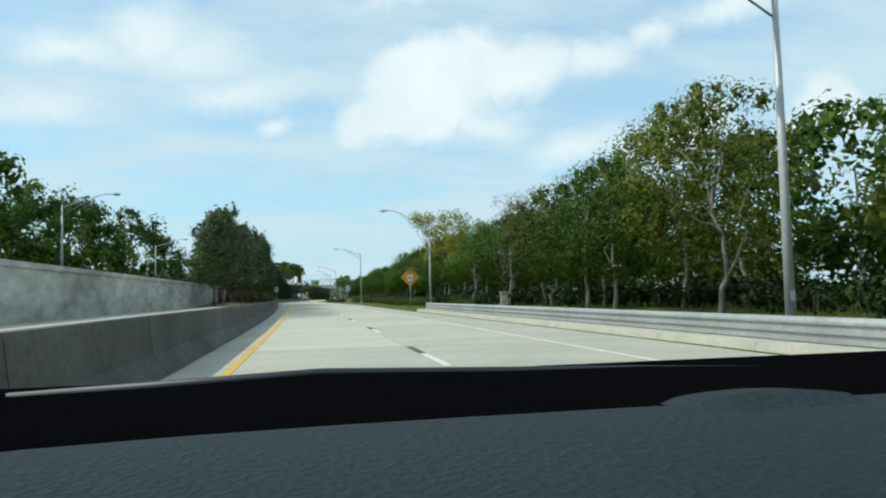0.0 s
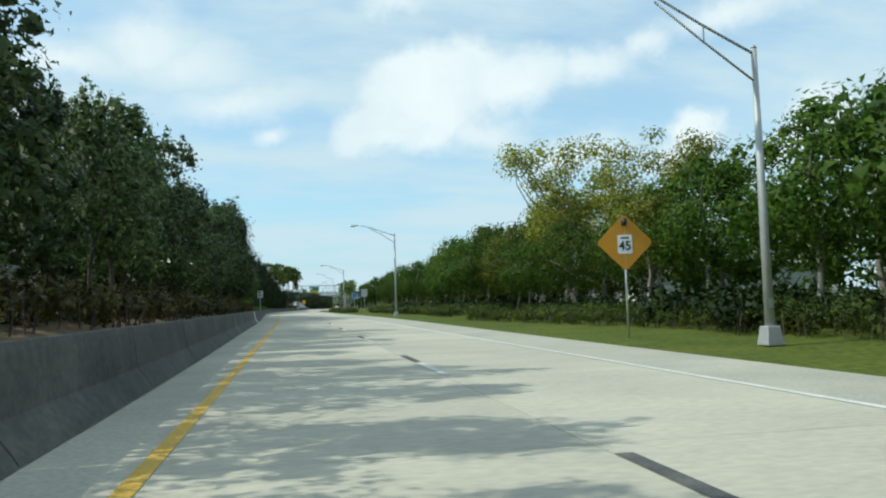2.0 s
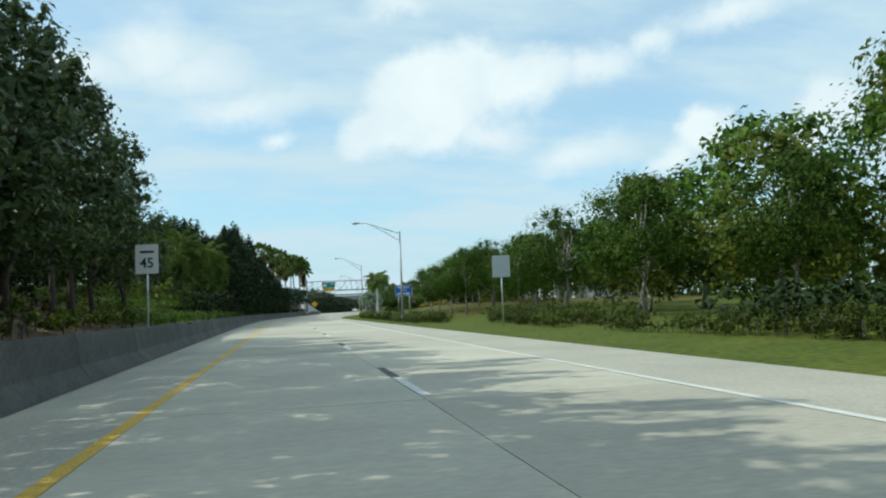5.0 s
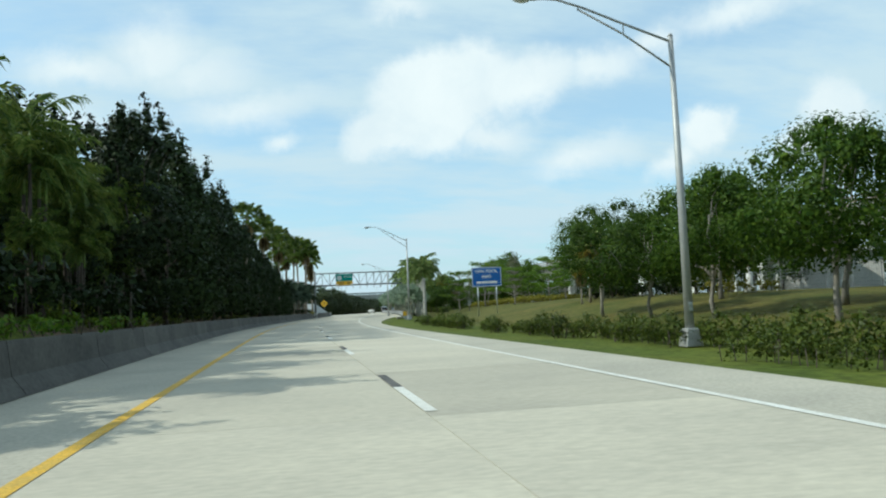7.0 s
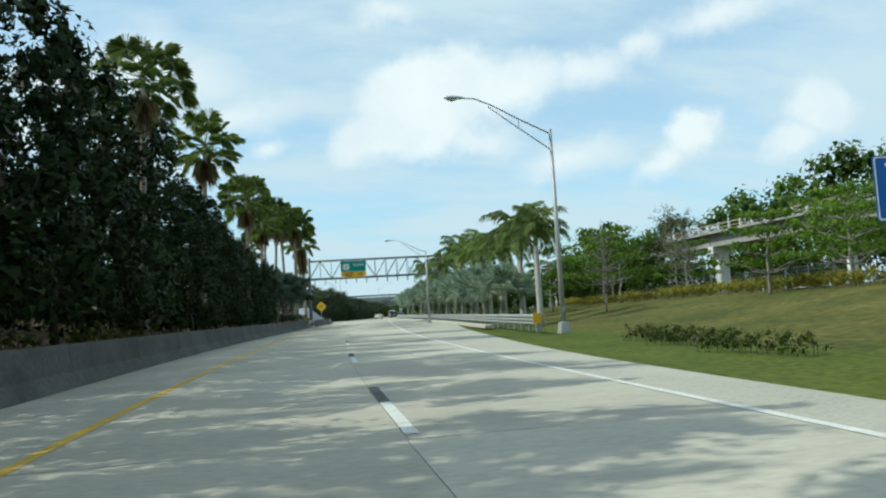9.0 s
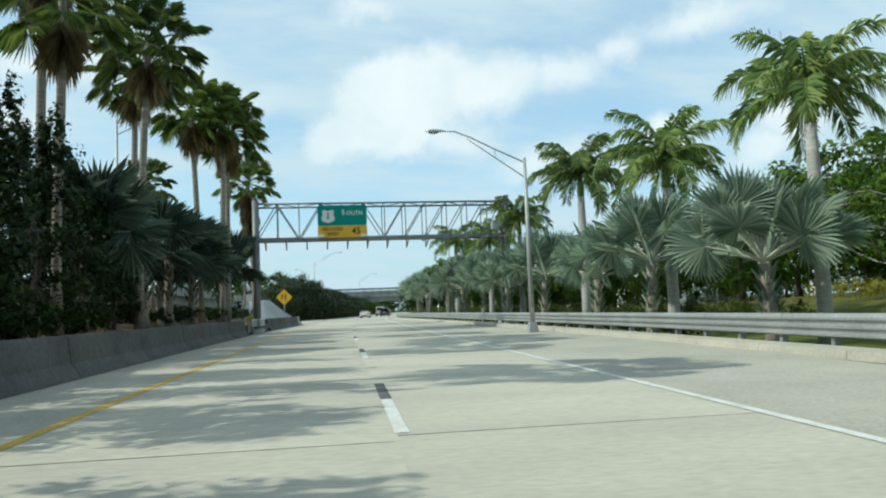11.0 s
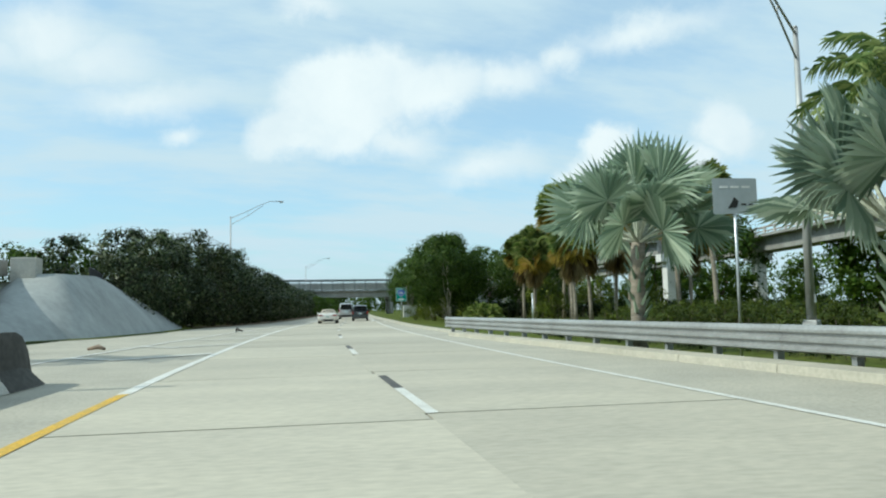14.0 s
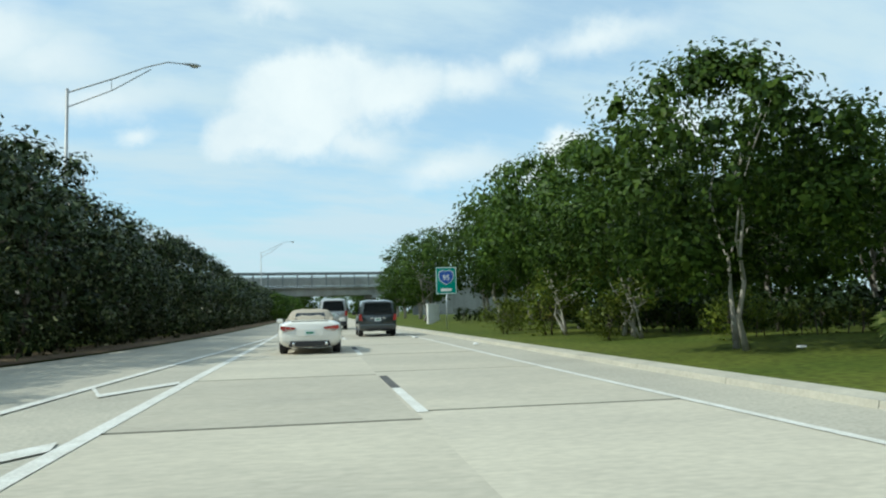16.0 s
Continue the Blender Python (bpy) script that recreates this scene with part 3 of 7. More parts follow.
for y in (367.3, 373.9, 380.5, 387.1, 393.7, 400.3, 406.9):
    g = Geo()
    tip, left, right = E(y) + gore(y) * 0.58, E(y + 1.9) + gore(y + 1.9), E(y + 1.7) - 0.1
    g.add([(left, y + 1.9, 0.007), (tip, y, 0.007), (right, y + 1.7, 0.007), (right, y + 2.25, 0.007), (tip, y + 0.5, 0.007), (left, y + 2.4, 0.007)], [(0, 1, 4, 5), (1, 2, 3, 4)])
    tagged(new("gore_chevron", g.mesh("gore_chevron", WHITE_P)), "worn white chevron across the gore", "road marking", "gore chevrons", kind="structure")
for i in range(-4, 52):
    y = 15.6 + 12.19 * i
    mid = lambda q: RL(q) / 2 + 0.08
    white = new("lane_dash", strip("lane_dash", y - 2.9, y, lambda q: mid(q) - 0.075, lambda q: mid(q) + 0.075, 0.006, WHITE_P, 1.5))
    tagged(white, "faded white lane dash with a black contrast tail", "road marking", "lane dashes", kind="structure")
    part("contrast_tail", strip("contrast_tail", y, y + 2.3, lambda q: mid(q) - 0.08, lambda q: mid(q) + 0.08, 0.006, BLACK_P, 1.5), white)


def barrier():
    """Precast concrete barrier on the median side, in lengths; some lengths are newer and paler."""
    root = thing("concrete_barrier", "stained grey concrete median barrier in precast lengths", "barrier", kind="structure")
    prof = [(0.0, 0.0), (-0.06, 0.10), (-0.24, 0.34), (-0.31, 0.90), (-0.33, 0.98), (-0.52, 0.98), (-0.54, 0.90), (-0.56, 0.0)]
    y, L = -41.3, 6.05
    while y < 357:
        y1 = y + L - 0.03
        n = 3
        h = 1.0 if y < 100 else 0.97
        pts = [(E(q) - BL(q), q, 0) for q in (y + (y1 - y) * i / n for i in range(n + 1))]
        skip = 321.5 < y < 328
        if not skip:
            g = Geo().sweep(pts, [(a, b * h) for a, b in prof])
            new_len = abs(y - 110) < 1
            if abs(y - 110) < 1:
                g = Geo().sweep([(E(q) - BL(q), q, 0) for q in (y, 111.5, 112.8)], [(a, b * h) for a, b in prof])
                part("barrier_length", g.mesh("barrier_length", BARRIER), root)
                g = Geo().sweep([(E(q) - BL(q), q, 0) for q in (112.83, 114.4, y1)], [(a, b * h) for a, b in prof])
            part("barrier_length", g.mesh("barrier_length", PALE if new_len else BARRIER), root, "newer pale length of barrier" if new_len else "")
        else:
            g = Geo().sweep([(x, q, 0) for x, q, _ in pts], [(-0.25, 0), (-0.25, 0.55), (-0.5, 0.55), (-0.5, 0)])
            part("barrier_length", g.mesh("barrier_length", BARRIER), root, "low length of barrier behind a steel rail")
        y += L
    g = Geo().sweep([(E(q) - BL(q), q, 0) for q in (357.88, 358.5, 359.1)], [(a, b * 0.97) for a, b in prof])
    part("barrier_length", g.mesh("barrier_length", PALE), root, "newer pale length of barrier")
    # rounded end
    g = Geo()
    kk = len(prof)
    vs = []
    ends = ((359.13, 0.97, 1.0), (360.2, 0.97, 1.0), (360.5, 0.88, 0.94), (360.72, 0.66, 0.86), (360.85, 0.30, 0.78))
    for q, h, w in ends:
        vs += [(E(q) - BL(q) - 0.28 + (p + 0.28) * w, q, b * h) for p, b in prof]
    g.add(vs, [(r * kk + i, (r + 1) * kk + i, (r + 1) * kk + (i + 1) % kk, r * kk + (i + 1) % kk) for r in range(len(ends) - 1) for i in range(kk)] + [tuple(range(kk * (len(ends) - 1), kk * len(ends)))[::-1]])
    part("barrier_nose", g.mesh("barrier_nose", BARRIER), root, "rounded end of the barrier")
    return root


barrier()


def retaining_wall():
    root = thing("retaining_wall", "tall stained concrete retaining wall along an upper road", "wall", kind="structure")
    y = -40.0
    while y < 70:
        y1 = min(y + 7.6, 70)
        top0, top1 = 2.05 + 0.003 * max(y, 0), 2.05 + 0.003 * max(y1, 0)
        g = Geo()
        x, w = -6.5, 0.3
        g.add([(x, y, 0.3), (x, y1 - 0.02, 0.3), (x, y1 - 0.02, top1), (x, y, top0), (x - w, y, 0.3), (x - w, y1 - 0.02, 0.3), (x - w, y1 - 0.02, top1), (x - w, y, top0)],
              [(0, 3, 2, 1), (4, 5, 6, 7), (3, 7, 6, 2), (0, 4, 7, 3), (1, 2, 6, 5)])
        part("wall_panel", g.mesh("wall_panel", WALLC), root)
        g = Geo()
        g.add([(x + 0.05, y, top0 - 0.0), (x + 0.05, y1, top1), (x - w - 0.05, y1, top1), (x - w - 0.05, y, top0), (x + 0.05, y, top0 + 0.14), (x + 0.05, y1, top1 + 0.14), (x - w - 0.05, y1, top1 + 0.14), (x - w - 0.05, y, top0 + 0.14)],
              [(0, 1, 5, 4), (4, 5, 6, 7), (2, 3, 7, 6), (0, 4, 7, 3), (1, 2, 6, 5), (0, 3, 2, 1)])
        part("coping", g.mesh("coping", WALLC), root)
        y = y1
    # ledge between barrier and wall
    g = Geo()
    n = 24
    vs = []
    for i in range(n + 1):
        y = -40 + 84 * i / n
        vs += [(-6.5, y, 0.80), (E(y) - BL(y) - 0.5, y, 0.86)]
    g.add(vs, [(2 * i, 2 * i + 2, 2 * i + 3, 2 * i + 1) for i in range(n)])
    part("ledge", g.mesh("ledge", SHOULDER), root, "flat concrete ledge at the wall's foot")
    # upper road level behind the wall
    g = Geo()
    g.add([(-6.7, -60, 1.9), (-6.7, 70, 1.9), (-32, 70, 1.9), (-32, -60, 1.9), (-6.7, 100, 1.2), (-32, 180, 2.0), (-14, 180, 2.0)], [(0, 1, 2, 3), (1, 4, 6, 5, 2)])
    part("upper_fill", g.mesh("upper_fill", GRASS), root, "grassed fill behind the wall")
    return root


retaining_wall()

BEAM_FACE = [(0.0, 0.0), (0.05, 0.012), (0.085, 0.035), (0.085, 0.075), (0.012, 0.115), (0.012, 0.165), (0.085, 0.205), (0.085, 0.25), (0.012, 0.29), (0.012, 0.34), (0.085, 0.38), (0.085, 0.425), (0.05, 0.488), (0.0, 0.505)]
BEAM = BEAM_FACE + [(a - 0.008, b) for a, b in BEAM_FACE[::-1]]


def guard_rail(x_of, y0, y1, z0, label, spacing=1.905, side=-1.0):
    """Three-ribbed beam in lengths on steel posts, faces the road."""
    root = thing("guard_rail", label, "guard rail", kind="structure")
    post = Geo().box((0, 0, 0.36), (0.16, 0.11, 0.80)).mesh("post", RAILM)
    y = y0
    while y < y1 - 0.5:
        ye = min(y + 3.81, y1)
        pts = [(x_of(y + (ye - 0.012 - y) * i / 3), y + (ye - 0.012 - y) * i / 3, z0) for i in range(4)]
        part("beam", Geo().sweep(pts, [(side * a, b) for a, b in BEAM]).mesh("beam", RAILM), root)
        y = ye
    y = y0 + 0.25
    while y < y1:
        p = part("post", post, root)
        p.location = (x_of(y) - side * 0.10, y, z0 - 0.28)
        y += spacing
    return root


guard_rail(lambda y: 9.35 + max(0, 12 - y) * 0.05, -40, 56.3, 0.14, "silver three-ribbed guard rail on steel posts by the shoulder")
guard_rail(RAIL2, 258, 381, 0.30, "long silver three-ribbed guard rail curving along the palms")
guard_rail(lambda y: E(y) - BL(y) - 0.02, 322.2, 329.6, 0.5, "short steel rail in front of the gantry leg", side=1.0)


def curb(x_of, y0, y1, label, h=0.15, w=0.45):
    n = int((y1 - y0) / 3.05)
    root = thing("curb", label, "curb", kind="structure")
    for i in range(n):
        a, b = y0 + (y1 - y0) * i / n, y0 + (y1 - y0) * (i + 1) / n - 0.015
        g = Geo().sweep([(x_of(a), a, -0.03), (x_of((a + b) / 2), (a + b) / 2, -0.03), (x_of(b), b, -0.03)], [(0, 0), (0.03, h + 0.03), (w, h + 0.05), (w, 0)])
        part("curb_stone", g.mesh("curb_stone", CURB), root)
    return root


curb(lambda y: 8.75 + max(0, 12 - y) * 0.05, -40, 57.5, "sunlit pale concrete curb under the guard rail", 0.14, 0.5)
curb(lambda y: RAIL2(y) - 0.75, 270, 378, "pale concrete curb under the curving guard rail", 0.14, 0.6)
curb(lambda y: E(y) + PR(y) - 0.1, 379, 560, "pale concrete curb between shoulder and lawn", 0.08, 0.5)

# concrete lane slabs
slab = Geo().box((0, 0, -0.012), (1.0, 6.09, 0.024)).mesh("slab", CONCRETE)
for i in range(-7, 104):
    y = 6.1 * i + 3.05
    w = RL(y) / 2
    for k in (0, 1):
        s = part("slab", slab, road)
        s.matrix_basis = pose(E(y) + w * (k + 0.5), y, random.uniform(-0.003, 0.0), 0, 0, heading(y)) @ Matrix.Diagonal((w - 0.01, 1.0, 1.0, 1.0))

# ---- plants ----
def leaf_cloud(name, centres, normals, sizes, mat, rng, fold=0.22, aspect=0.6, tri=False, crown=0.5):
    """One mesh of many small leaves: centres, the ways their faces look, their lengths; tri: plain three-cornered leaves for far plants."""
    n = len(centres)
    u = normals / (np.linalg.norm(normals, axis=1, keepdims=True) + 1e-9)
    d = np.cross(u, rng.normal(size=(n, 3)))
    d /= np.linalg.norm(d, axis=1, keepdims=True) + 1e-9
    s = np.cross(d, u)
    L = sizes[:, None]
    b = centres + d * L * 0.5 - u * L * fold * 0.4
    m1 = centres - d * L * (0.35 if tri else 0.05) + s * L * aspect * 0.5 + u * L * fold * 0.4
    m2 = centres - d * L * (0.35 if tri else 0.05) - s * L * aspect * 0.5 + u * L * fold * 0.4
    if tri:
        v = np.stack([b, m2, m1], 1).reshape(-1, 3)
        f = np.arange(3 * n).reshape(n, 3)
    else:
        a = centres - d * L * 0.5
        v = np.stack([a, m1, b, m2], 1).reshape(-1, 3)
        f = np.arange(4 * n).reshape(n, 4)
        f = np.stack([f[:, [0, 1, 2]], f[:, [0, 2, 3]]], 1).reshape(-1, 3)
    me = bpy.data.meshes.new(name)
    me.from_pydata(v.tolist(), [], f.tolist())
    me.materials.append(mat)
    # leaves shade as parts of one rounded mass
    low, high = centres.min(0), centres.max(0)
    out = (centres - (low * 0.55 + high * 0.45)) / ((high - low) ** 2 * 0.25 + 0.05)
    out /= np.linalg.norm(out, axis=1, keepdims=True) + 1e-9
    soft = u * (1 - crown) + out * crown
    soft /= np.linalg.norm(soft, axis=1, keepdims=True) + 1e-9
    me.shade_smooth()
    me.normals_split_custom_set_from_vertices(np.repeat(soft, 3 if tri else 4, axis=0).tolist())
    return me


def clump_leaves(rng, clumps, per, size, up=0.45, inner=24, flat=0.8):
    """Leaves over a list of clumps (centre, radius): most near the outside and facing out and up, a few broad ones within."""
    C, D, S = [], [], []
    for c, r in clumps:
        n = max(8, int(per * r * r))
        w = rng.normal(size=(n, 3))
        w /= np.linalg.norm(w, axis=1, keepdims=True)
        q = w * (r * rng.uniform(0.45, 1.0, (n, 1)) ** 0.6) * (1 + 0.08 * rng.normal(size=(n, 1)))
        q[:, 2] *= flat
        C.append(np.array(c) + q)
        D.append(w * 0.9 + rng.normal(size=(n, 3)) * 0.33 + np.array([0, 0, up]))
        S.append(size * rng.uniform(0.55, 1.35, n))
        if inner:
            w = rng.normal(size=(inner, 3))
            w /= np.linalg.norm(w, axis=1, keepdims=True)
            C.append(np.array(c) + w * r * rng.uniform(0.08, 0.38, (inner, 1)))
            D.append(w + rng.normal(size=(inner, 3)) * 0.3)
            S.append(np.minimum(r * rng.uniform(0.5, 0.68, inner), max(0.24, size * 1.7)))
    return np.concatenate(C), np.concatenate(D), np.concatenate(S)


def branch_path(p0, p1, rng, wob=0.12, n=4):
    p0, p1 = np.array(p0, float), np.array(p1, float)
    L = np.linalg.norm(p1 - p0)
    return [tuple(p0 + (p1 - p0) * i / n + (rng.normal(size=3) * wob * L / n * (0 < i < n))) for i in range(n + 1)]


def tree_model(name, seed, h, r, base, leaf, bark, label, n_clumps=34, per=46, size=0.26, shape="round", limbs=5, trunk_r=0.16, forks=1, inner=14, clump_r=(0.7, 1.2), lean=0.0, tri=False):
    """A broadleaf tree: trunk with limbs, crown of leaf clumps. Stands at the origin."""
    rng = np.random.default_rng(seed)
    clumps = []
    ch = h - base
    for i in range(n_clumps):
        t = rng.uniform(0.02, 1.0)
        if shape == "spire":
            rr = r * (1.0 - 0.52 * t ** 2.2) * (0.7 + 0.3 * min(1, t / 0.15))
        elif shape == "umbrella":
            rr = r * (0.35 + 0.65 * t ** 0.8)
        else:
            rr = r * math.sqrt(max(0.06, 1 - (2 * t - 0.9) ** 2 * 0.85))
        a = rng.uniform(0, 2 * math.pi)
        q = rr * math.sqrt(rng.uniform(0.04, 1.0)) * 0.87
        cr = rng.uniform(*clump_r) * (0.6 + 0.4 * rr / r)
        clumps.append(((q * math.cos(a) + lean * t, q * math.sin(a), base + t * (ch - cr * 0.5)), cr))
    if shape == "spire":
        for i in range(6):
            a, q = rng.uniform(0, 6.28), rng.uniform(0.1, 0.75) * r
            z = h * rng.uniform(0.74, 0.98)
            for j in range(4):
                clumps.append(((q * math.cos(a) + 0.05 * j * rng.normal(), q * math.sin(a), z + 0.34 * j), 0.62 - 0.13 * j))
    root = thing(name, label, "tree")
    g = Geo()
    for k in range(forks):
        off = np.array([rng.normal() * 0.25, rng.normal() * 0.25, 0]) * (forks > 1)
        top = np.array([lean * 0.6 + off[0] * 3, off[1] * 3, base + ch * 0.55])
        path = branch_path(off, top, rng, 0.16, 6)
        g.tube(path, [trunk_r * (1.25 if i == 0 else 1) * (1 - 0.12 * i) for i in range(7)], 8)
        for i in range(limbs):
            c, cr = clumps[int(rng.integers(0, n_clumps))]
            s = path[int(rng.integers(2, 6))]
            g.tube(branch_path(s, c, rng, 0.2, 4), [trunk_r * 0.5, trunk_r * 0.42, trunk_r * 0.32, trunk_r * 0.22, trunk_r * 0.1], 6)
    part("trunk", g.mesh("trunk", bark, True), root)
    part("crown", leaf_cloud("crown", *clump_leaves(rng, clumps, per, size, inner=inner), leaf, rng, tri=tri), root)
    return root


def tiered_tree(name, seed, h, r, leaf, label, tiers=4, trunk_r=0.09):
    """A slender tree with flat layers of leaves on level limbs."""
    rng = np.random.default_rng(seed)
    root = thing(name, label, "tree")
    g = Geo()
    path = branch_path((0, 0, -0.1), (0.2, 0.1, h * 0.96), rng, 0.08, 6)
    g.tube(path, [trunk_r * (1.2 - 0.17 * i) for i in range(7)], 7)
    clumps = []
    for k in range(tiers):
        z = h * (0.36 + 0.60 * k / (tiers - 1))
        rr = r * (1.0 - 0.45 * k / (tiers - 1)) * rng.uniform(0.85, 1.1)
        for i in range(11):
            a = i * 2.4 + rng.uniform(-0.4, 0.4)
            q = rr * math.sqrt((i + 0.6) / 11)
            c = (q * math.cos(a) + 0.2 * z / h, q * math.sin(a), z + rng.uniform(-0.12, 0.12) + 0.1 * q)
            clumps.append((c, rng.uniform(0.55, 0.85)))
            if i > 4:
                g.tube(branch_path((0.15 * z / h, 0, z - 0.5), c, rng, 0.15, 3), [trunk_r * 0.4, trunk_r * 0.3, trunk_r * 0.2, trunk_r * 0.08], 5)
    part("trunk", g.mesh("trunk", PALEBARK, True), root)
    part("crown", leaf_cloud("crown", *clump_leaves(rng, clumps, 95, 0.2, 0.7, 5, 0.34), leaf, rng, crown=0.2), root)
    return root


def bare_tree(name, seed, h, label, leaf=LEAF_GREY, per=10, spread=1.6, bark=PALEBARK, tr=0.10, n=26):
    rng = np.random.default_rng(seed)
    root = thing(name, label, "tree")
    g = Geo()
    path = branch_path((0, 0, 0), (0.3, 0.1, h * 0.85), rng, 0.1, 7)
    g.tube(path, [tr * (1.2 - 0.14 * i) for i in range(8)], 7)
    clumps = []
    for i in range(n):
        j = int(rng.integers(2, 8))
        p = np.array(path[j])
        a = rng.uniform(0, 6.28)
        L = rng.uniform(0.4, 1.0) * spread * (1.25 - j / 9)
        q = p + np.array([math.cos(a) * L, math.sin(a) * L, L * rng.uniform(0.5, 1.4)])
        g.tube(branch_path(p, q, rng, 0.25, 3), [tr * 0.36, tr * 0.27, tr * 0.18, tr * 0.06], 5)
        for k in range(2):
            e = q + rng.normal(size=3) * 0.4 + np.array([0, 0, 0.35])
            g.tube(branch_path(p + (q - p) * 0.7, e, rng, 0.25, 2), [tr * 0.18, tr * 0.12, tr * 0.05], 4)
            clumps.append((tuple(e), 0.42))
    part("trunk", g.mesh("trunk", bark, True), root)
    part("crown", leaf_cloud("crown", *clump_leaves(rng, clumps, per * 8, 0.14, inner=0), leaf, rng), root)
    return root


def hedge_model(name, seed, length, depth, h, leaf, label, size=0.105, per=250, category="hedge", inner=10):
    """A run of shrubs along y, one plant mass with an uneven top and stems showing below."""
    rng = np.random.default_rng(seed)
    clumps = []
    n = int(length / 0.34)
    for i in range(n):
        bush = 0.86 + 0.14 * math.sin(i * 1.9 + seed)
        for k in range(4):
            y = (i + rng.uniform(0, 1)) * length / n - length / 2
            x = rng.uniform(-0.5, 0.5) * depth * 0.75
            z = h * bush * (0.18 + 0.6 * (k + rng.uniform(0, 1)) / 4)
            clumps.append(((x, y, z), rng.uniform(0.22, 0.34) * max(0.85, h)))
    root = thing(name, label, category)
    g = Geo()
    for i in range(n):
        y = (i + 0.5) * length / n - length / 2
        x = rng.uniform(-0.3, 0.3) * depth
        g.tube([(x, y, -0.1), (x + rng.uniform(-0.1, 0.1), y + rng.uniform(-0.1, 0.1), h * 0.45)], 0.018, 4, False)
    part("stem", g.mesh("stem", BARK), root)["kind"] = "stuff"
    part("foliage", leaf_cloud("foliage", *clump_leaves(rng, clumps, per, size, 0.4, inner), leaf, rng, tri=True), root)
    return root


def fan_frond(g, origin, az, el, stalk, rad, rng, n=16, droop=0.35, spread=2.3, twist=0.5, thick=0.035, web=0.62, limp=0.0, stalks=None):
    """A fan leaf: a stalk, then pointed segments round its end; pleated."""
    o = np.array(origin, float)
    d = np.array([math.cos(az) * math.cos(el), math.sin(az) * math.cos(el), math.sin(el)])
    hub = o + d * stalk + np.array([0, 0, -droop * stalk * 0.35])
    (g if stalks is None else stalks).tube([tuple(o), tuple((o + hub) / 2 + np.array([0, 0, 0.05])), tuple(hub)], [thick, thick * 0.8, thick * 0.55], 4, False)
    dd = hub - o
    dd /= np.linalg.norm(dd)
    s = np.cross(dd, [0, 0, 1.0])
    s /= np.linalg.norm(s) + 1e-9
    u = np.cross(s, dd)
    tw = rng.uniform(-twist, twist)
    s, u = s * math.cos(tw) + u * math.sin(tw), u * math.cos(tw) - s * math.sin(tw)
    for i in range(n):
        t = (i / (n - 1) - 0.5) * 2 * spread
        way = dd * math.cos(t) + s * math.sin(t)
        L = rad * (0.72 + 0.28 * math.cos(t * 0.6)) * rng.uniform(0.92, 1.06)
        side = -dd * math.sin(t) + s * math.cos(t)
        w = L * spread / (n - 1) * web
        lift = u * 0.022 * L * (1 if i % 2 else -1)
        mid = hub + way * L * 0.62 + u * 0.04 * L
        tip = hub + way * L + np.array([0, 0, -droop * L * 0.45 - limp * L * rng.uniform(0.1, 0.9)]) - u * 0.03
        g.add([tuple(hub), tuple(mid + side * w + lift), tuple(tip), tuple(mid - side * w - lift)], [(0, 1, 2), (0, 2, 3)])


def feather_frond(g, origin, az, el, L, rng, droop=1.0, n=22, leaf=0.55, subs=2):
    """A feather leaf: an arching rib with drooping leaflets on both sides."""
    o = np.array(origin, float)
    hz = np.array([math.cos(az), math.sin(az), 0])
    pts = []
    for i in range(n + 1):
        t = i / n
        e = el - droop * t * (0.75 + 0.85 * t)
        step = np.array([0, 0, 0]) if i == 0 else (hz * math.cos(e) + np.array([0, 0, math.sin(e)])) * L / n
        pts.append((pts[-1] if pts else o) + step)
    g.tube([tuple(p) for p in pts[::3]], [0.035 * (1 - 0.8 * i / len(pts[::3])) + 0.005 for i in range(len(pts[::3]))], 4, False)
    side = np.cross(hz, [0, 0, 1.0])
    for i in range(2, n + 1):
        t = i / n
        d = pts[i] - pts[i - 1]
        d /= np.linalg.norm(d) + 1e-9
        ll = leaf * math.sin(math.pi * min(1, 0.16 + 0.76 * t)) ** 0.5
        for sg in (-1, 1):
            for sub in range(subs):
                l2 = ll * rng.uniform(0.8, 1.15)
                p = pts[i] - d * L / n * sub / subs
                way = side * sg * 0.6 + d * 0.5 + np.array([0, 0, rng.uniform(-0.9, 0.4)])
                way /= np.linalg.norm(way)
                q = p + way * l2 + np.array([0, 0, -0.36 * l2])
                w = d * 0.010
                m = p + way * l2 * 0.5
                g.add([tuple(p), tuple(m + w), tuple(q), tuple(m - w)], [(0, 1, 2), (0, 2, 3)])


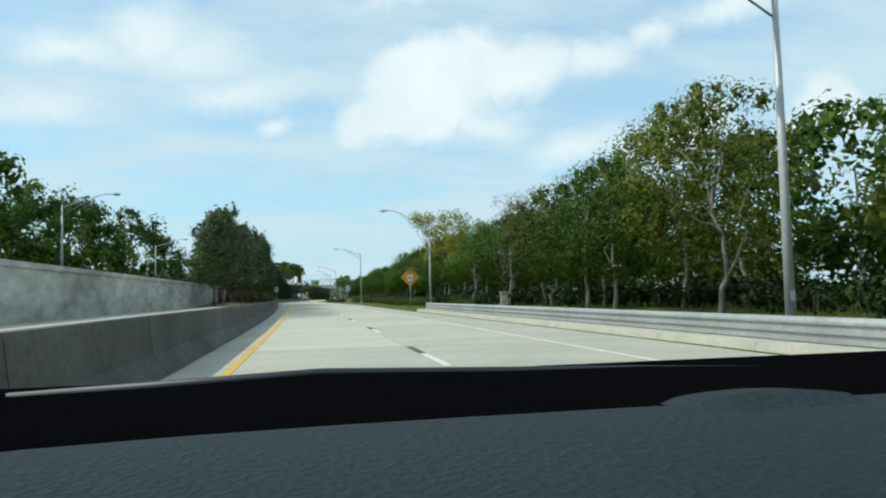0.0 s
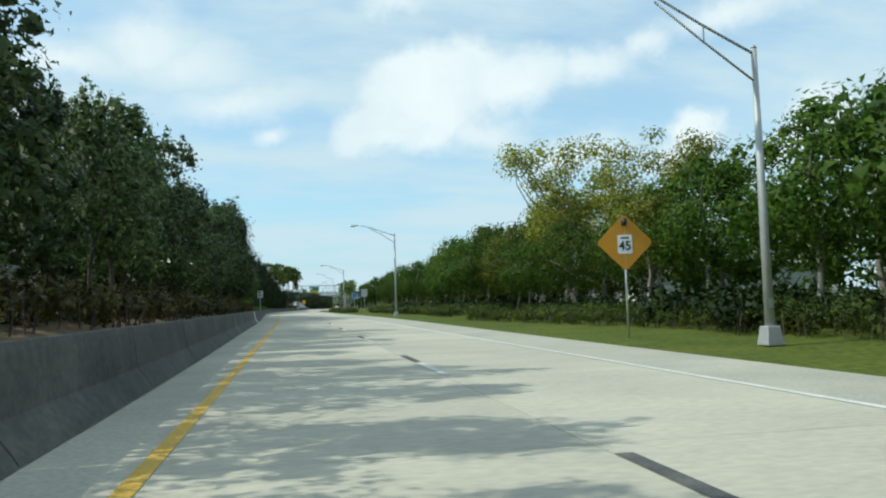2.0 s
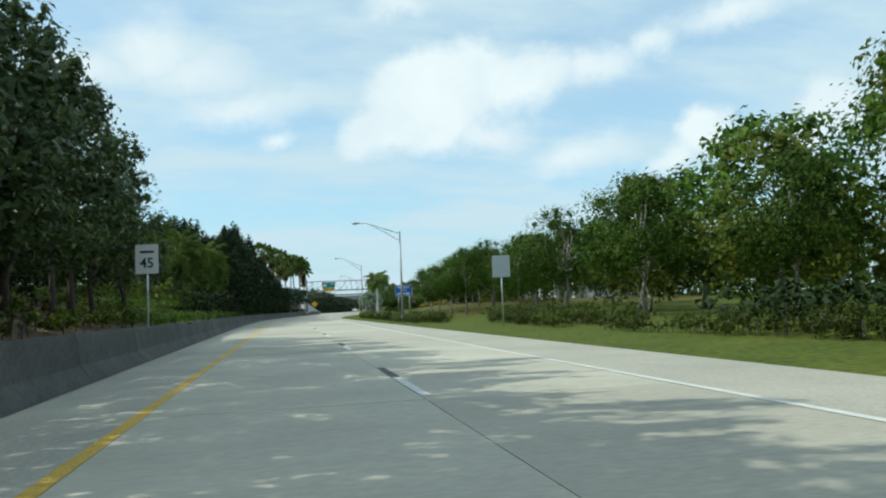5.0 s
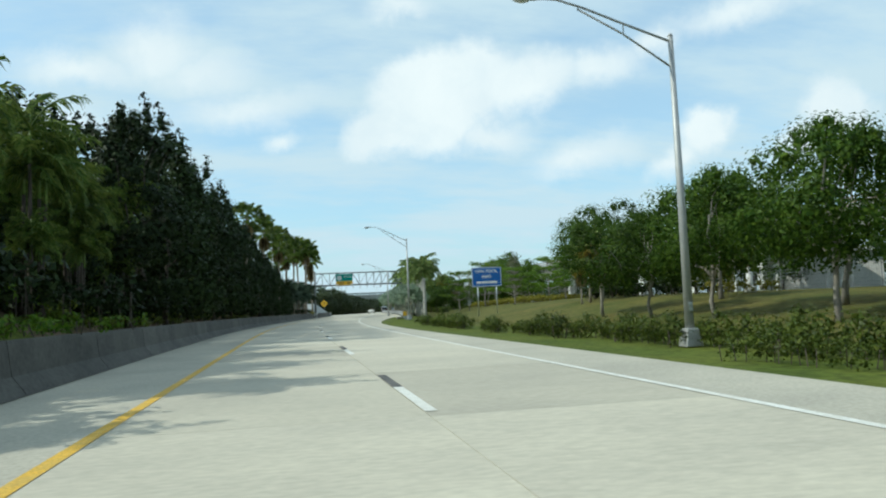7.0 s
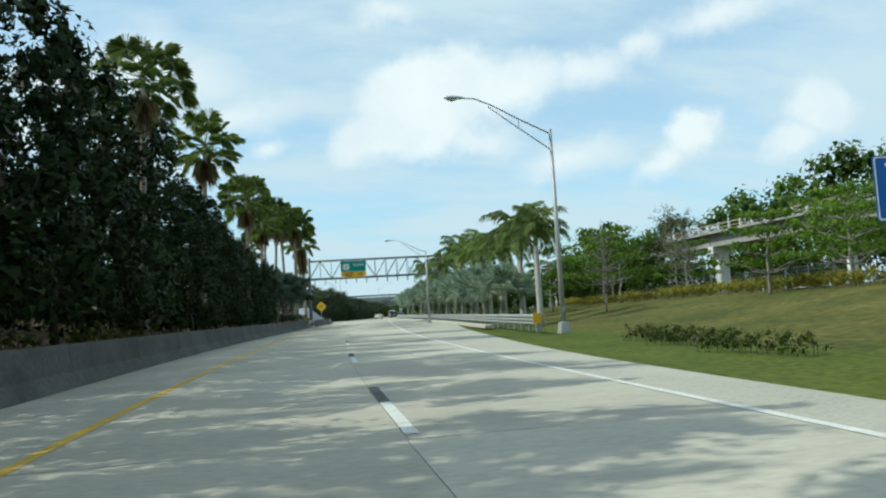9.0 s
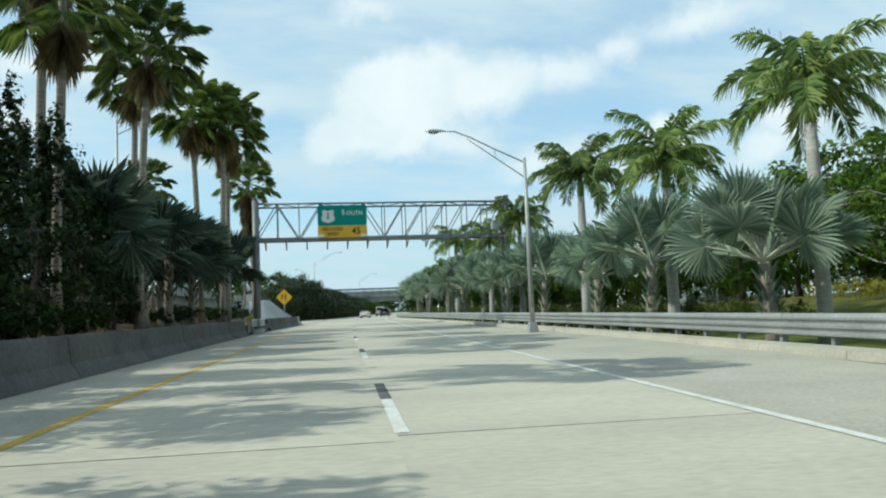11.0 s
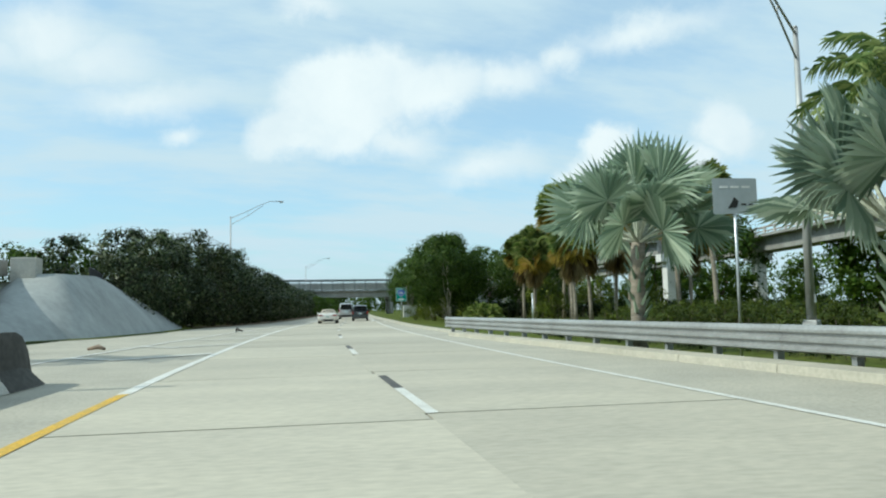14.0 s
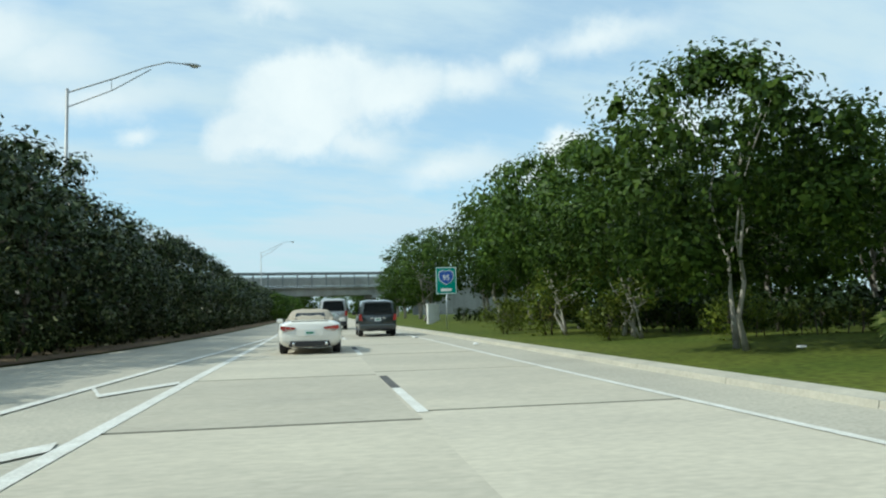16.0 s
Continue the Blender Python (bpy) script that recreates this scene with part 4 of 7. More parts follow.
def fan_palm(name, seed, h, label, frond, crown=26, stalk=0.9, rad=0.85, trunk_r=0.17, skirt=0, bark=PALMBARK, lean=0.0, droop=0.4, segs=15, boots=False, spread=2.0, lowest=-0.55, web=0.62, limp=0.0, hang=1.5):
    """A palm with fan leaves; skirt: dead leaves hanging below the crown."""
    rng = np.random.default_rng(seed)
    root = thing(name, label, "palm tree")
    g = Geo()
    pts = [(lean * (i / 6) ** 1.5, 0.04 * math.sin(i), h * i / 6) for i in range(7)]
    g.tube(pts, [trunk_r * (1.35 if i == 0 else 1.0 - 0.02 * i) for i in range(7)], 10)
    part("trunk", g.mesh("trunk", bark, True), root)
    top = (lean, 0, h)
    if boots:
        g = Geo()
        for i in range(26):
            a = i * 2.4
            z = h * (0.35 + 0.6 * i / 26)
            x0 = lean * (z / h) ** 1.5
            c, s = math.cos(a), math.sin(a)
            g.tube([(x0 + c * trunk_r * 0.8, s * trunk_r * 0.8, z - 0.1), (x0 + c * trunk_r * 1.9, s * trunk_r * 1.9, z + 0.22)], [0.06, 0.02], 4)
        part("leaf_base", g.mesh("leaf_base", frond if frond in (FROND_SILVER, FROND_BACKLIT) else FROND_DEAD), root, "stubby leaf bases round the trunk")["kind"] = "stuff"
    g, old = Geo(), Geo()
    pale = Geo() if frond in (FROND_SILVER, FROND_BACKLIT) else None
    for i in range(crown):
        a = i * 2.39996 + rng.uniform(-0.2, 0.2)
        t = i / crown
        el = 1.35 - (1.35 - lowest) * t ** 0.85 + rng.uniform(-0.15, 0.15)
        fan_frond(old if frond is FROND_SABAL and skirt and t > 0.66 else g, top, a, el, stalk * rng.uniform(0.85, 1.15), rad * rng.uniform(0.9, 1.1), rng, segs, droop, spread, 1.25 if frond in (FROND_SILVER, FROND_BACKLIT, FROND_SABAL) else 0.6, 0.05 if frond in (FROND_SILVER, FROND_BACKLIT) else 0.03, web, limp, pale)
    part("crown", g.mesh("crown", frond), root)
    if pale:
        part("leaf_stalk", pale.mesh("leaf_stalk", STALK), root, "pale waxy leaf stalks")["kind"] = "stuff"
    if frond is FROND_SABAL and skirt:
        part("old_fronds", old.mesh("old_fronds", FROND_OLD), root, "yellowing old fronds hanging below the crown")
    if skirt:
        g = Geo()
        for i in range(skirt):
            a = i * 2.39996
            zz = h - 0.15 - hang * (i / skirt)
            fan_frond(g, (lean * (zz / h) ** 1.5, 0, zz), a, rng.uniform(-1.45, -1.15), 0.45 * rng.uniform(0.8, 1.3), 0.85 * rng.uniform(0.8, 1.3), rng, 12, 0.7, 1.0, 0.5, 0.03, 0.3, 0.3)
        part("dead_skirt", g.mesh("dead_skirt", FROND_DEAD), root, "hanging skirt of dead brown fronds")
    return root


def feather_palm(name, seed, h, label, frond=FROND, crown=15, L=3.0, trunk_r=0.20, shaft=True, bark=ROYALBARK, lean=0.0, droop=1.0, multi=1, leaf=0.6, ribs=20, subs=2):
    rng = np.random.default_rng(seed)
    root = thing(name, label, "palm tree")
    g, g2, g3 = Geo(), Geo(), Geo()
    for k in range(multi):
        ox, oy = (0, 0) if multi == 1 else (rng.uniform(-0.5, 0.5), rng.uniform(-0.5, 0.5))
        hh = h * (1 if k == 0 else rng.uniform(0.6, 0.95))
        ln = lean if multi == 1 else rng.uniform(-0.6, 0.6)
        pts = [(ox + ln * (i / 6) ** 1.5, oy, hh * i / 6) for i in range(7)]
        g.tube(pts, [trunk_r * q for q in (1.3, 1.1, 1.05, 1.08, 1.0, 0.92, 0.82)], 10)
        top = np.array([ox + ln, oy, hh])
        if shaft:
            g2.tube([tuple(top - [0, 0, 0.05]), tuple(top + [0, 0, 0.5]), tuple(top + [0, 0, 1.1])], [trunk_r * 0.85, trunk_r * 0.8, trunk_r * 0.4], 9)
            top = top + np.array([0, 0, 1.0])
        for i in range(crown):
            a = i * 2.39996 + rng.uniform(-0.2, 0.2)
            el = 1.5 - 1.75 * (i / crown) ** 0.95
            feather_frond(g3, tuple(top), a, el, L * rng.uniform(0.85, 1.1), rng, droop, ribs, leaf, subs)
    part("trunk", g.mesh("trunk", bark, True), root)
    if shaft:
        part("crownshaft", g2.mesh("crownshaft", SHAFT, True), root, "smooth green crownshaft")
    part("crown", g3.mesh("crown", frond), root)
    return root


def put_all(models, spots, group=""):
    """Copies of models at spots (x, y, z or None, turn, scale), the models in turn; a model itself takes the first spot that is its own."""
    used = set()
    for i, s in enumerate(spots):
        m = models[i % len(models)] if len(s) < 6 else models[s[5]]
        x, y, z, turn, sc = s[:5]
        z = ground_z(x, y) - 0.03 if z is None else z
        M = pose(x, y, z, 0, 0, turn)
        if m.name not in used:
            used.add(m.name)
            m.matrix_basis = M @ Matrix.Scale(sc, 4)
            o = m
        else:
            o = copy_thing(m, M)
            o.scale = (sc, sc, sc)
        if group:
            o["group"] = group
    for m in models:
        if m.name not in used:
            for c in list(m.children_recursive):
                bpy.data.objects.remove(c)
            bpy.data.objects.remove(m)

# ---- planting ----
rnd = random.Random(7)
# spired trees on the bank behind the barrier; the darkest carry backlit shade in colour
SPIRE = ((9.0, 2.5, 0.4), (9.3, 2.6, 0.3), (9.0, 2.4, 2.0), (8.8, 2.5, 1.7))
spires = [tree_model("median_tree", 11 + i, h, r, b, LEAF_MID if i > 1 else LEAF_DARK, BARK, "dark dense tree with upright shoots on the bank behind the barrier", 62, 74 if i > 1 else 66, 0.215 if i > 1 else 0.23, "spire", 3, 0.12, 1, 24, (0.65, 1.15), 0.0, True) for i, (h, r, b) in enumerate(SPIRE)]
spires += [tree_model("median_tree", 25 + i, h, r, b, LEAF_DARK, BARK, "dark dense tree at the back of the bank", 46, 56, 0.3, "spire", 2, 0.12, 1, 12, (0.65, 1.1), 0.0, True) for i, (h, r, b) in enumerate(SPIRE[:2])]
spots = [(-5.3, 48.3, None, 0, 0.62, 2), (-5.4, 52.8, None, 200, 0.68, 3)]
HL = spline([(46, 0.42), (55, 0.76), (61, 0.88), (68, 0.78), (76, 0.83), (82, 0.82), (88, 0.91), (94, 0.79), (98, 0.76), (107, 0.82), (116, 1.02), (125, 1.14), (134, 1.05), (144, 0.98), (154, 0.9), (166, 0.9), (190, 0.66), (199, 0.64), (206, 1.0), (221, 1.14), (248, 1.10), (262, 1.0), (275, 0.85), (288, 0.68), (300, 0.5)])
y = 56.0
while y < 303:
    e = E(y) - BL(y)
    if not 158 < y < 206:
        k = HL(y) * rnd.uniform(0.9, 1.07)
        spots.append((e - (rnd.uniform(3.4, 4.3) if y < 125 else rnd.uniform(2.7, 3.3) if y < 190 else rnd.uniform(2.0, 2.9)), y, None, rnd.uniform(0, 360), k, rnd.choice((2, 3) if y < 190 else (0, 1))))
        if y > 76:
            spots.append((e - rnd.uniform(6.4, 8.4), y + 2, None, rnd.uniform(0, 360), k * 1.02, rnd.choice((4, 5))))
    y += rnd.uniform(3.0, 3.7) if y < 190 else rnd.uniform(3.6, 4.4)
for x, y, k in ((-6.4, 264, .72), (-5.6, 276, .66), (-4.8, 284, .58), (-4.4, 291, .48), (-4.2, 297, .42), (-5.5, 303, .5), (-5.2, 309, .45), (-8, 290, .95), (-9, 298, .9), (-9, 306, .85), (-8.5, 314, .8), (-8, 322, .7)):
    spots.append((x, y, None, rnd.uniform(0, 360), k, int(y % 2)))
for x, y, k in ((-17.5, 178, .55), (-18.5, 185, .6), (-17, 192, .6), (-15.5, 199, .6), (-12, 162, .75), (-13.5, 205, .66)):
    spots.append((x, y, None, rnd.uniform(0, 360), k, 4 + int(y % 2)))
for x, y, k in ((-14.5, 181, .5), (-13.4, 186, .48), (-12.6, 190, .5), (-11.6, 193.5, .46), (-13.0, 196, .55), (-10.4, 199, .46), (-11.6, 202, .55), (-9.4, 204, .5), (-14.5, 172, .55)):
    spots.append((x, y, None, rnd.uniform(0, 360), k, 4 + int(y % 2)))
put_all(spires, spots, "median trees")

# background trees beyond the upper road and behind the bank
backs = [tree_model("far_tree", 31 + i, h, r, 1.2, LEAF, BARK, "broad green tree standing beyond the road", 38, 30, 0.42, "round", 3, 0.2, 1, 16, (1.1, 1.8), 0.0, True)
         for i, (h, r) in enumerate(((9.0, 4.2), (8.0, 3.8), (10.0, 4.6)))]
spots = []
for x, y, s in ((-24, 44, .8), (-27, 52, 1.0), (-25, 60, 1.1), (-25, 68, 1.35), (-27, 78, 1.3), (-27, 88, 1.35), (-26, 97, 1.35), (-27, 108, 1.35), (-25, 120, 1.4), (-24, 134, 1.2), (-23, 148, 1.0), (-22, 160, .95),
                (-16, 176, .7), (-19, 186, .8), (-18, 200, .9), (-19, 212, .95), (-18, 226, .95), (-18, 240, .95), (-19, 254, .9), (-17, 268, .8), (-20, 280, .7)):
    spots.append((x, y, 1.85 if y < 100 else ground_z(x, y), rnd.uniform(0, 360), s))
for x, y, s in ((60, 262, 1.5), (64, 276, 1.7), (70, 290, 1.9), (66, 305, 1.95), (62, 320, 1.9), (74, 300, 2.15), (58, 335, 1.55), (60, 350, 1.1), (62, 365, 1.2), (60, 380, 1.2), (62, 395, 1.2), (58, 410, 1.1), (60, 425, 1.1),
                (70, 330, 1.3), (52, 440, 1.1), (56, 455, 1.1), (44, 240, .9), (52, 232, 1.0), (60, 246, 1.2), (46, 222, .9), (40, 205, .9), (44, 190, .95), (40, 176, .9), (38, 160, .95), (36, 146, .95), (34, 132, 1.0), (36, 120, .95),
                (36, 308, .8), (32, 318, .75), (30, 335, .8), (37, 325, .85), (36.5, 301, .95), (35.5, 311, 1.02), (38, 320, 1.1), (40, 330, .8), (78, 330, 2.0), (72, 345, 1.7), (80, 310, 2.4), (86, 340, 2.1), (61, 396, .6), (62.5, 404, .62), (60, 418, .6), (62, 425, .58), (63, 433, .6), (64, 446, .6), (62, 455, .6), (47, 256, 1.0)):
    spots.append((x, y, None, rnd.uniform(0, 360), s))
for x, y, s in ((-8, 446, 1.05), (-14, 450, 1.1), (-22, 448, 1.0), (-30, 452, 1.1), (-38, 450, 1.05), (-46, 448, 1.1), (2, 436, 1.1), (8, 442, 1.0), (26, 590, 1.0), (36, 600, 1.0), (46, 640, 1.1), (60, 650, 1.1), (72, 620, 1.0), (84, 610, 1.0), (66, 690, 1.2), (80, 700, 1.2), (92, 700, 1.2), (54, 720, 1.3), (40, 690, 1.2), (20, 610, 1.0), (-10, 456, .9), (-18, 450, 1.0), (-30, 440, 1.0), (-26, 445, .8), (-40, 430, 1.0),
                (33.0, 520, .5), (35.4, 530, .52), (37.8, 540, .5), (30.6, 509, .5), (39.6, 547, .5), (41, 572, .6), (45, 586, .65), (72, 590, .75), (76, 604, .8), (66, 648, .9), (73, 655, .95), (60, 664, .9), (80, 650, .9), (53, 655, .9),
                (-50, 420, 1.0), (6, 540, 1.0), (-6, 560, 1.0), (12, 580, 1.0)):
    spots.append((x, y, None, rnd.uniform(0, 360), s))
put_all(backs, spots, "far trees")

# large trees by the right verge
greens = [tree_model("verge_tree", 51 + i, h, r, b, mat, PALEBARK, lab, 78, 84, 0.17, "round", 5, 0.13, 1 + (i == 1), 24, (0.85, 1.45))
          for i, (h, r, b, mat, lab) in enumerate(((9.5, 4.3, 2.5, LEAF_OLIVE, "olive green tree with a pale trunk behind the verge"), (8.6, 4.1, 2.5, LEAF, "full green tree with a forked pale trunk behind the verge"),
                                                   (9.0, 4.0, 2.1, LEAF, "leafy green tree behind the verge"), (7.6, 3.7, 2.4, LEAF, "rounded green tree on the verge")))]
greens += [tree_model("verge_tree", 61 + i, h, r, 1.2, mat, PALEBARK, "green tree standing behind the verge trees", 52, 38, 0.36, "round", 3, 0.14, 1, 9, (1.0, 1.5), 0.0, True) for i, (h, r, mat) in enumerate(((9.2, 4.3, LEAF_OLIVE), (8.4, 4.0, LEAF)))]
spots = [(16.5, 27.5, None, 10, 1.0, 0), (14.6, 33.5, None, 70, .85, 2), (19.5, 36, None, 0, 1.15, 0), (16.0, 40.5, None, 200, .92, 2), (20, 46, None, 30, 1.12, 1), (16.4, 47.5, None, 120, .88, 0), (18.2, 54, None, 190, .80, 1), (22, 57, None, 40, .95, 2),
         (17.5, 62, None, 0, .90, 1), (21, 68, None, 50, 1.08, 2), (18, 72, None, 0, 1.02, 3), (24, 76, None, 150, 1.22, 1), (19, 81, None, 0, 1.02, 3), (24, 88, None, 60, 1.12, 1), (22, 20, None, 0, 1.1, 2), (25, 30, None, 0, 1.2, 0), (27, 42, None, 0, 1.2, 1), (28, 52, None, 0, 1.1, 0),
         (28, 64, None, 0, 1.1, 1), (29, 78, None, 0, 1.05, 2), (18, 14, None, 0, 1.0, 1), (17, 4, None, 0, 1.0, 0), (17.6, 117, None, 0, 1.02, 3), (20.5, 120, None, 200, 1.07, 1), (24, 113, None, 90, 1.13, 3), (18, 129, None, 40, 1.0, 3), (22, 134, None, 0, 1.07, 1), (17.5, 137, None, 60, 0.81, 3),
         (20, 143, None, 0, 1.10, 1), (18.5, 150, None, 10, 0.85, 3), (22, 156, None, 100, 0.96, 1), (18, 162, None, 70, 1.0, 3), (22, 170, None, 0, 0.96, 3), (18, 175, None, 0, 0.90, 1), (16.5, 181, None, 210, .7, 2), (20, 188, None, 0, .9, 3), (15.3, 195.3, None, 0, .86, 3), (15.3, 202.5, None, 45, .8, 3),
         (15, 207.6, None, 95, .68, 3), (14.9, 213.4, None, 180, .74, 3), (19, 200, None, 0, .85, 1), (20, 210, None, 0, .92, 3), (23, 216, None, 0, .7, 1), (22, 195, None, 0, .9, 3), (26, 106, None, 30, 1.05, 1), (28, 97, None, 0, 1.0, 3), (25, 124, None, 0, 1.19, 1), (27, 140, None, 0, 1.13, 3), (26, 152, None, 0, 1.3, 1),
         (26, 162, None, 0, 1.38, 3), (26, 180, None, 0, 1.2, 1), (28, 190, None, 0, 1.0, 3), (28, 203, None, 0, .9, 1), (27, 172, None, 0, 1.22, 3), (25.5, 233, None, 30, .96, 1), (29.8, 230.5, None, 200, .95, 3), (23.6, 236.5, None, 120, .95, 1), (22.0, 222, None, 70, .66, 3), (30, 226, None, 30, .92, 1), (17.4, 95, None, 60, .72, 1), (17.2, 103, None, 30, .74, 3), (20.2, 90, None, 10, .85, 1), (19.6, 108, None, 80, .85, 1), (18.6, 111, None, 20, .8, 0)]
spots = [q if q[0] < 20.3 or 218 < q[1] < 240 else (*q[:5], 4 + i % 2) for i, q in enumerate(spots)]
put_all(greens, spots, "verge trees")
shade = [tree_model("shade_tree", 66, 5.6, 3.2, 1.5, LEAF_SHADE, BARK, "dark spreading tree behind the row of palms", 44, 70, 0.2, "umbrella", 5, 0.1, 1, 26, (0.8, 1.2))]
put_all(shade, [(RAIL2(q) + 7.0 + 1.6 * (i % 2), q, None, 47 * i, .85 + .1 * (i % 3)) for i, q in enumerate((308, 314, 320, 326.5, 332, 338, 343.5, 349, 355))], "shade trees")
yel = [tree_model("yellowing_tree", 71, 10.5, 4.4, 3.0, LEAF_YEL, PALEBARK, "sparse umbrella-shaped tree with yellowing leaves", 110, 135, 0.205, "umbrella", 12, 0.14, 2, 3, (0.7, 1.15)),
       tree_model("yellowing_tree", 72, 8.0, 3.2, 1.6, LEAF_YEL, PALEBARK, "small tree thick with yellow green leaves", 50, 110, 0.18, "round", 6, 0.13, 1, 7, (0.8, 1.2))]
put_all(yel, [(19.5, 101.5, None, 0, 1.18, 0), (19.4, 87, None, 140, .92, 0), (24.2, 104.5, None, 200, .95, 0), (18.5, 44.0, None, 200, .9, 1)], "yellowing trees")
put_all([bare_tree("bare_tree", 81, 9.5, "thin bare grey tree with a few dry leaves", spread=1.3, tr=0.075, n=34), bare_tree("bare_tree", 82, 6.5, "leafless pale crooked tree with stub branches", per=1, spread=0.8, n=9)],
        [(15.5, 55.0, None, 0, .95, 0), (13.3, 57.5, None, 0, .62, 1), (21, 276.5, None, 0, .62, 0), (26, 128, None, 0, 1.0, 0), (25.5, 284, None, 0, .6, 1)], "bare trees")

tiered = [tiered_tree("tiered_tree", 76 + i, h, r, LEAF_TIER, "slender tree with flat layers of bright green leaves on the lawn") for i, (h, r) in enumerate(((4.6, 3.0), (5.2, 3.3)))]
put_all(tiered, [(22.8, 259.5, None, 0, .92, 0), (26.6, 258, None, 70, .95, 1), (30.0, 262, None, 140, 1.0, 0), (26.3, 289, None, 30, 1.3, 1), (29.0, 293.5, None, 200, 1.35, 0), (23.6, 296, None, 90, 1.2, 1), (33.5, 268, None, 10, 1.1, 1), (31.5, 283, None, 260, .95, 0)], "tiered trees")
put_all([bare_tree("feathery_tree", 86, 8.0, "thin airy grey green tree on the lawn", LEAF_GREY, 22, 1.9, PALEBARK, 0.08, 40)], [(27.2, 276, None, 0, .72), (29.2, 281, None, 130, .85)], "feathery trees")

# clipped and wild hedges
hedges = [hedge_model("hedge", 91 + i, L, d, h, m, lab, 0.085, 460 if i == 3 else 330) for i, (L, d, h, m, lab) in enumerate(((6.0, 1.6, 1.15, LEAF_BOX, "low olive green hedge along the verge"), (5.0, 1.3, 0.95, LEAF_BOX, "low loose hedge along the verge"),
                                                                                             (6.0, 1.2, 0.75, LEAF_DARK, "low dark groundcover hedge"),
                                                                                             (5.6, 1.4, 1.05, LEAF_BOX, "thick olive green hedge beside the road")))]
spots = []
y = -6.0
while y < 58:
    spots.append((10.9, y, None, 0, .62, 2))
    y += 3.6
y = 62.0
while y < 176:
    w = 13.3 + 0.8 * math.sin(y * 0.11) - 0.01 * (y - 62)
    if y < 100 or rnd.random() < .65:
        spots.append((w, y, None, rnd.uniform(-4, 4) + (180 if rnd.random() < .5 else 0), rnd.uniform(.85, 1.1), rnd.choice((0, 1))))
    if rnd.random() < .6:
        spots.append((w + 1.6, y + 2, None, rnd.uniform(-6, 6), rnd.uniform(.9, 1.1), 0))
    y += rnd.uniform(3.6, 4.6)
y = 178.0
while y < 236:
    if not 214 < y < 218:
        spots.append((E(y) + PR(y) + 3.2 + 0.25 * math.sin(y * 0.7), y, None, heading(y) + rnd.uniform(-7, 7), rnd.uniform(.88, 1.02) if y < 206 else rnd.uniform(.62, 1.0), 3))
    y += 4.2
for x, y in ((7.6, 186.5), (8.0, 180), (9.6, 244), (10.2, 247), (9.0, 240)):
    spots.append((x, y, None, 10, .7, 1))
y = 300.0
while y < 376:
    spots.append((RAIL2(y) + 2.6, y, None, heading(y), .72, 2))
    spots.append((RAIL2(y) + 8.0, y + 2, None, heading(y), 1.0, 0))
    y += 4.6
spots.append((-1.6, 380.5, 0, 60, .8, 1))
for x, y in ((33, 381), (35.5, 412), (36.5, 418), (37, 384), (41, 388), (30, 378), (45, 392), (34, 376), (40, 381)):
    spots.append((x, y, None, 70, 1.25, 0))
spots = [q for q in spots if not (100.8 < q[1] < 112.8 and q[0] < 17)]
put_all(hedges, spots, "hedges")
gold = [hedge_model("golden_shrub", 97, 5.0, 1.5, 1.0, LEAF_GOLD, "golden yellow shrub bed on the lawn", category="shrub")]
put_all(gold, [(24 + i * .35 + (i % 2), 254 + i * 4.6, None, 8, 1.0) for i in range(12)] + [(31 + (i % 3) * 1.5, 250 + i * 5, None, 30, 1.1) for i in range(8)] + [(22.5, 212, None, 90, .9), (23.5, 198, None, 80, 1.0), (-4.2, 320, None, 0, .9), (0.0, 331.5, None, 0, .8), (45, 437, None, 0, 1.2), (41, 443, None, 0, 1.0)], "golden shrubs")
# undergrowth on the bank
under = [hedge_model("undergrowth", 101, 4.0, 2.2, 1.1, LEAF_HEDGE, "rough green undergrowth on the bank", 0.15, 75, "shrub"), hedge_model("undergrowth", 102, 4.0, 2.0, 0.8, LEAF_OLIVE, "scrubby dry undergrowth on the bank", 0.13, 70, "shrub"),
         hedge_model("undergrowth", 103, 3.6, 1.8, 1.0, LEAF_SCRUB, "brown and olive scrub behind the barrier", 0.14, 110, "shrub")]
spots = []
y = 60.0
while y < 300:
    e = E(y) - BL(y)
    spots.append((e - rnd.uniform(1.9, 3.0), y, None, rnd.uniform(-15, 15), rnd.uniform(.9, 1.35) if y < 140 else rnd.uniform(.3, .42) if 158 < y < 198 else rnd.uniform(.6, 1.0), 2 if y < 140 else int(rnd.random() < .6) if y > 190 else 0))
    spots.append((e - rnd.uniform(4.2, 6.5), y + 1.5, None, rnd.uniform(0, 360), rnd.uniform(.9, 1.4)))
    y += 3.4 if y < 140 or 160 < y < 200 else 5.2
put_all(under, spots, "bank undergrowth")
# the brighter leaf colour paints sunlit patches onto this shaded slope
cover = [hedge_model("bank_groundcover", 105, 3.6, 3.0, 0.36, LEAF_TIER, "creeping green groundcover on the sloping bank, sunlight put into its leaf colour", 0.13, 190, "groundcover", 0)]
put_all(cover, [(E(q) - BL(q) - 2.0 - 1.9 * (i % 3), q, ground_z(E(q) - BL(q) - 2.0 - 1.9 * (i % 3), q) + 0.06, 30 * (i % 5) - 60, 1.0 + 0.15 * (i % 2)) for i, q in enumerate(np.linspace(155, 199, 46))], "bank groundcover")

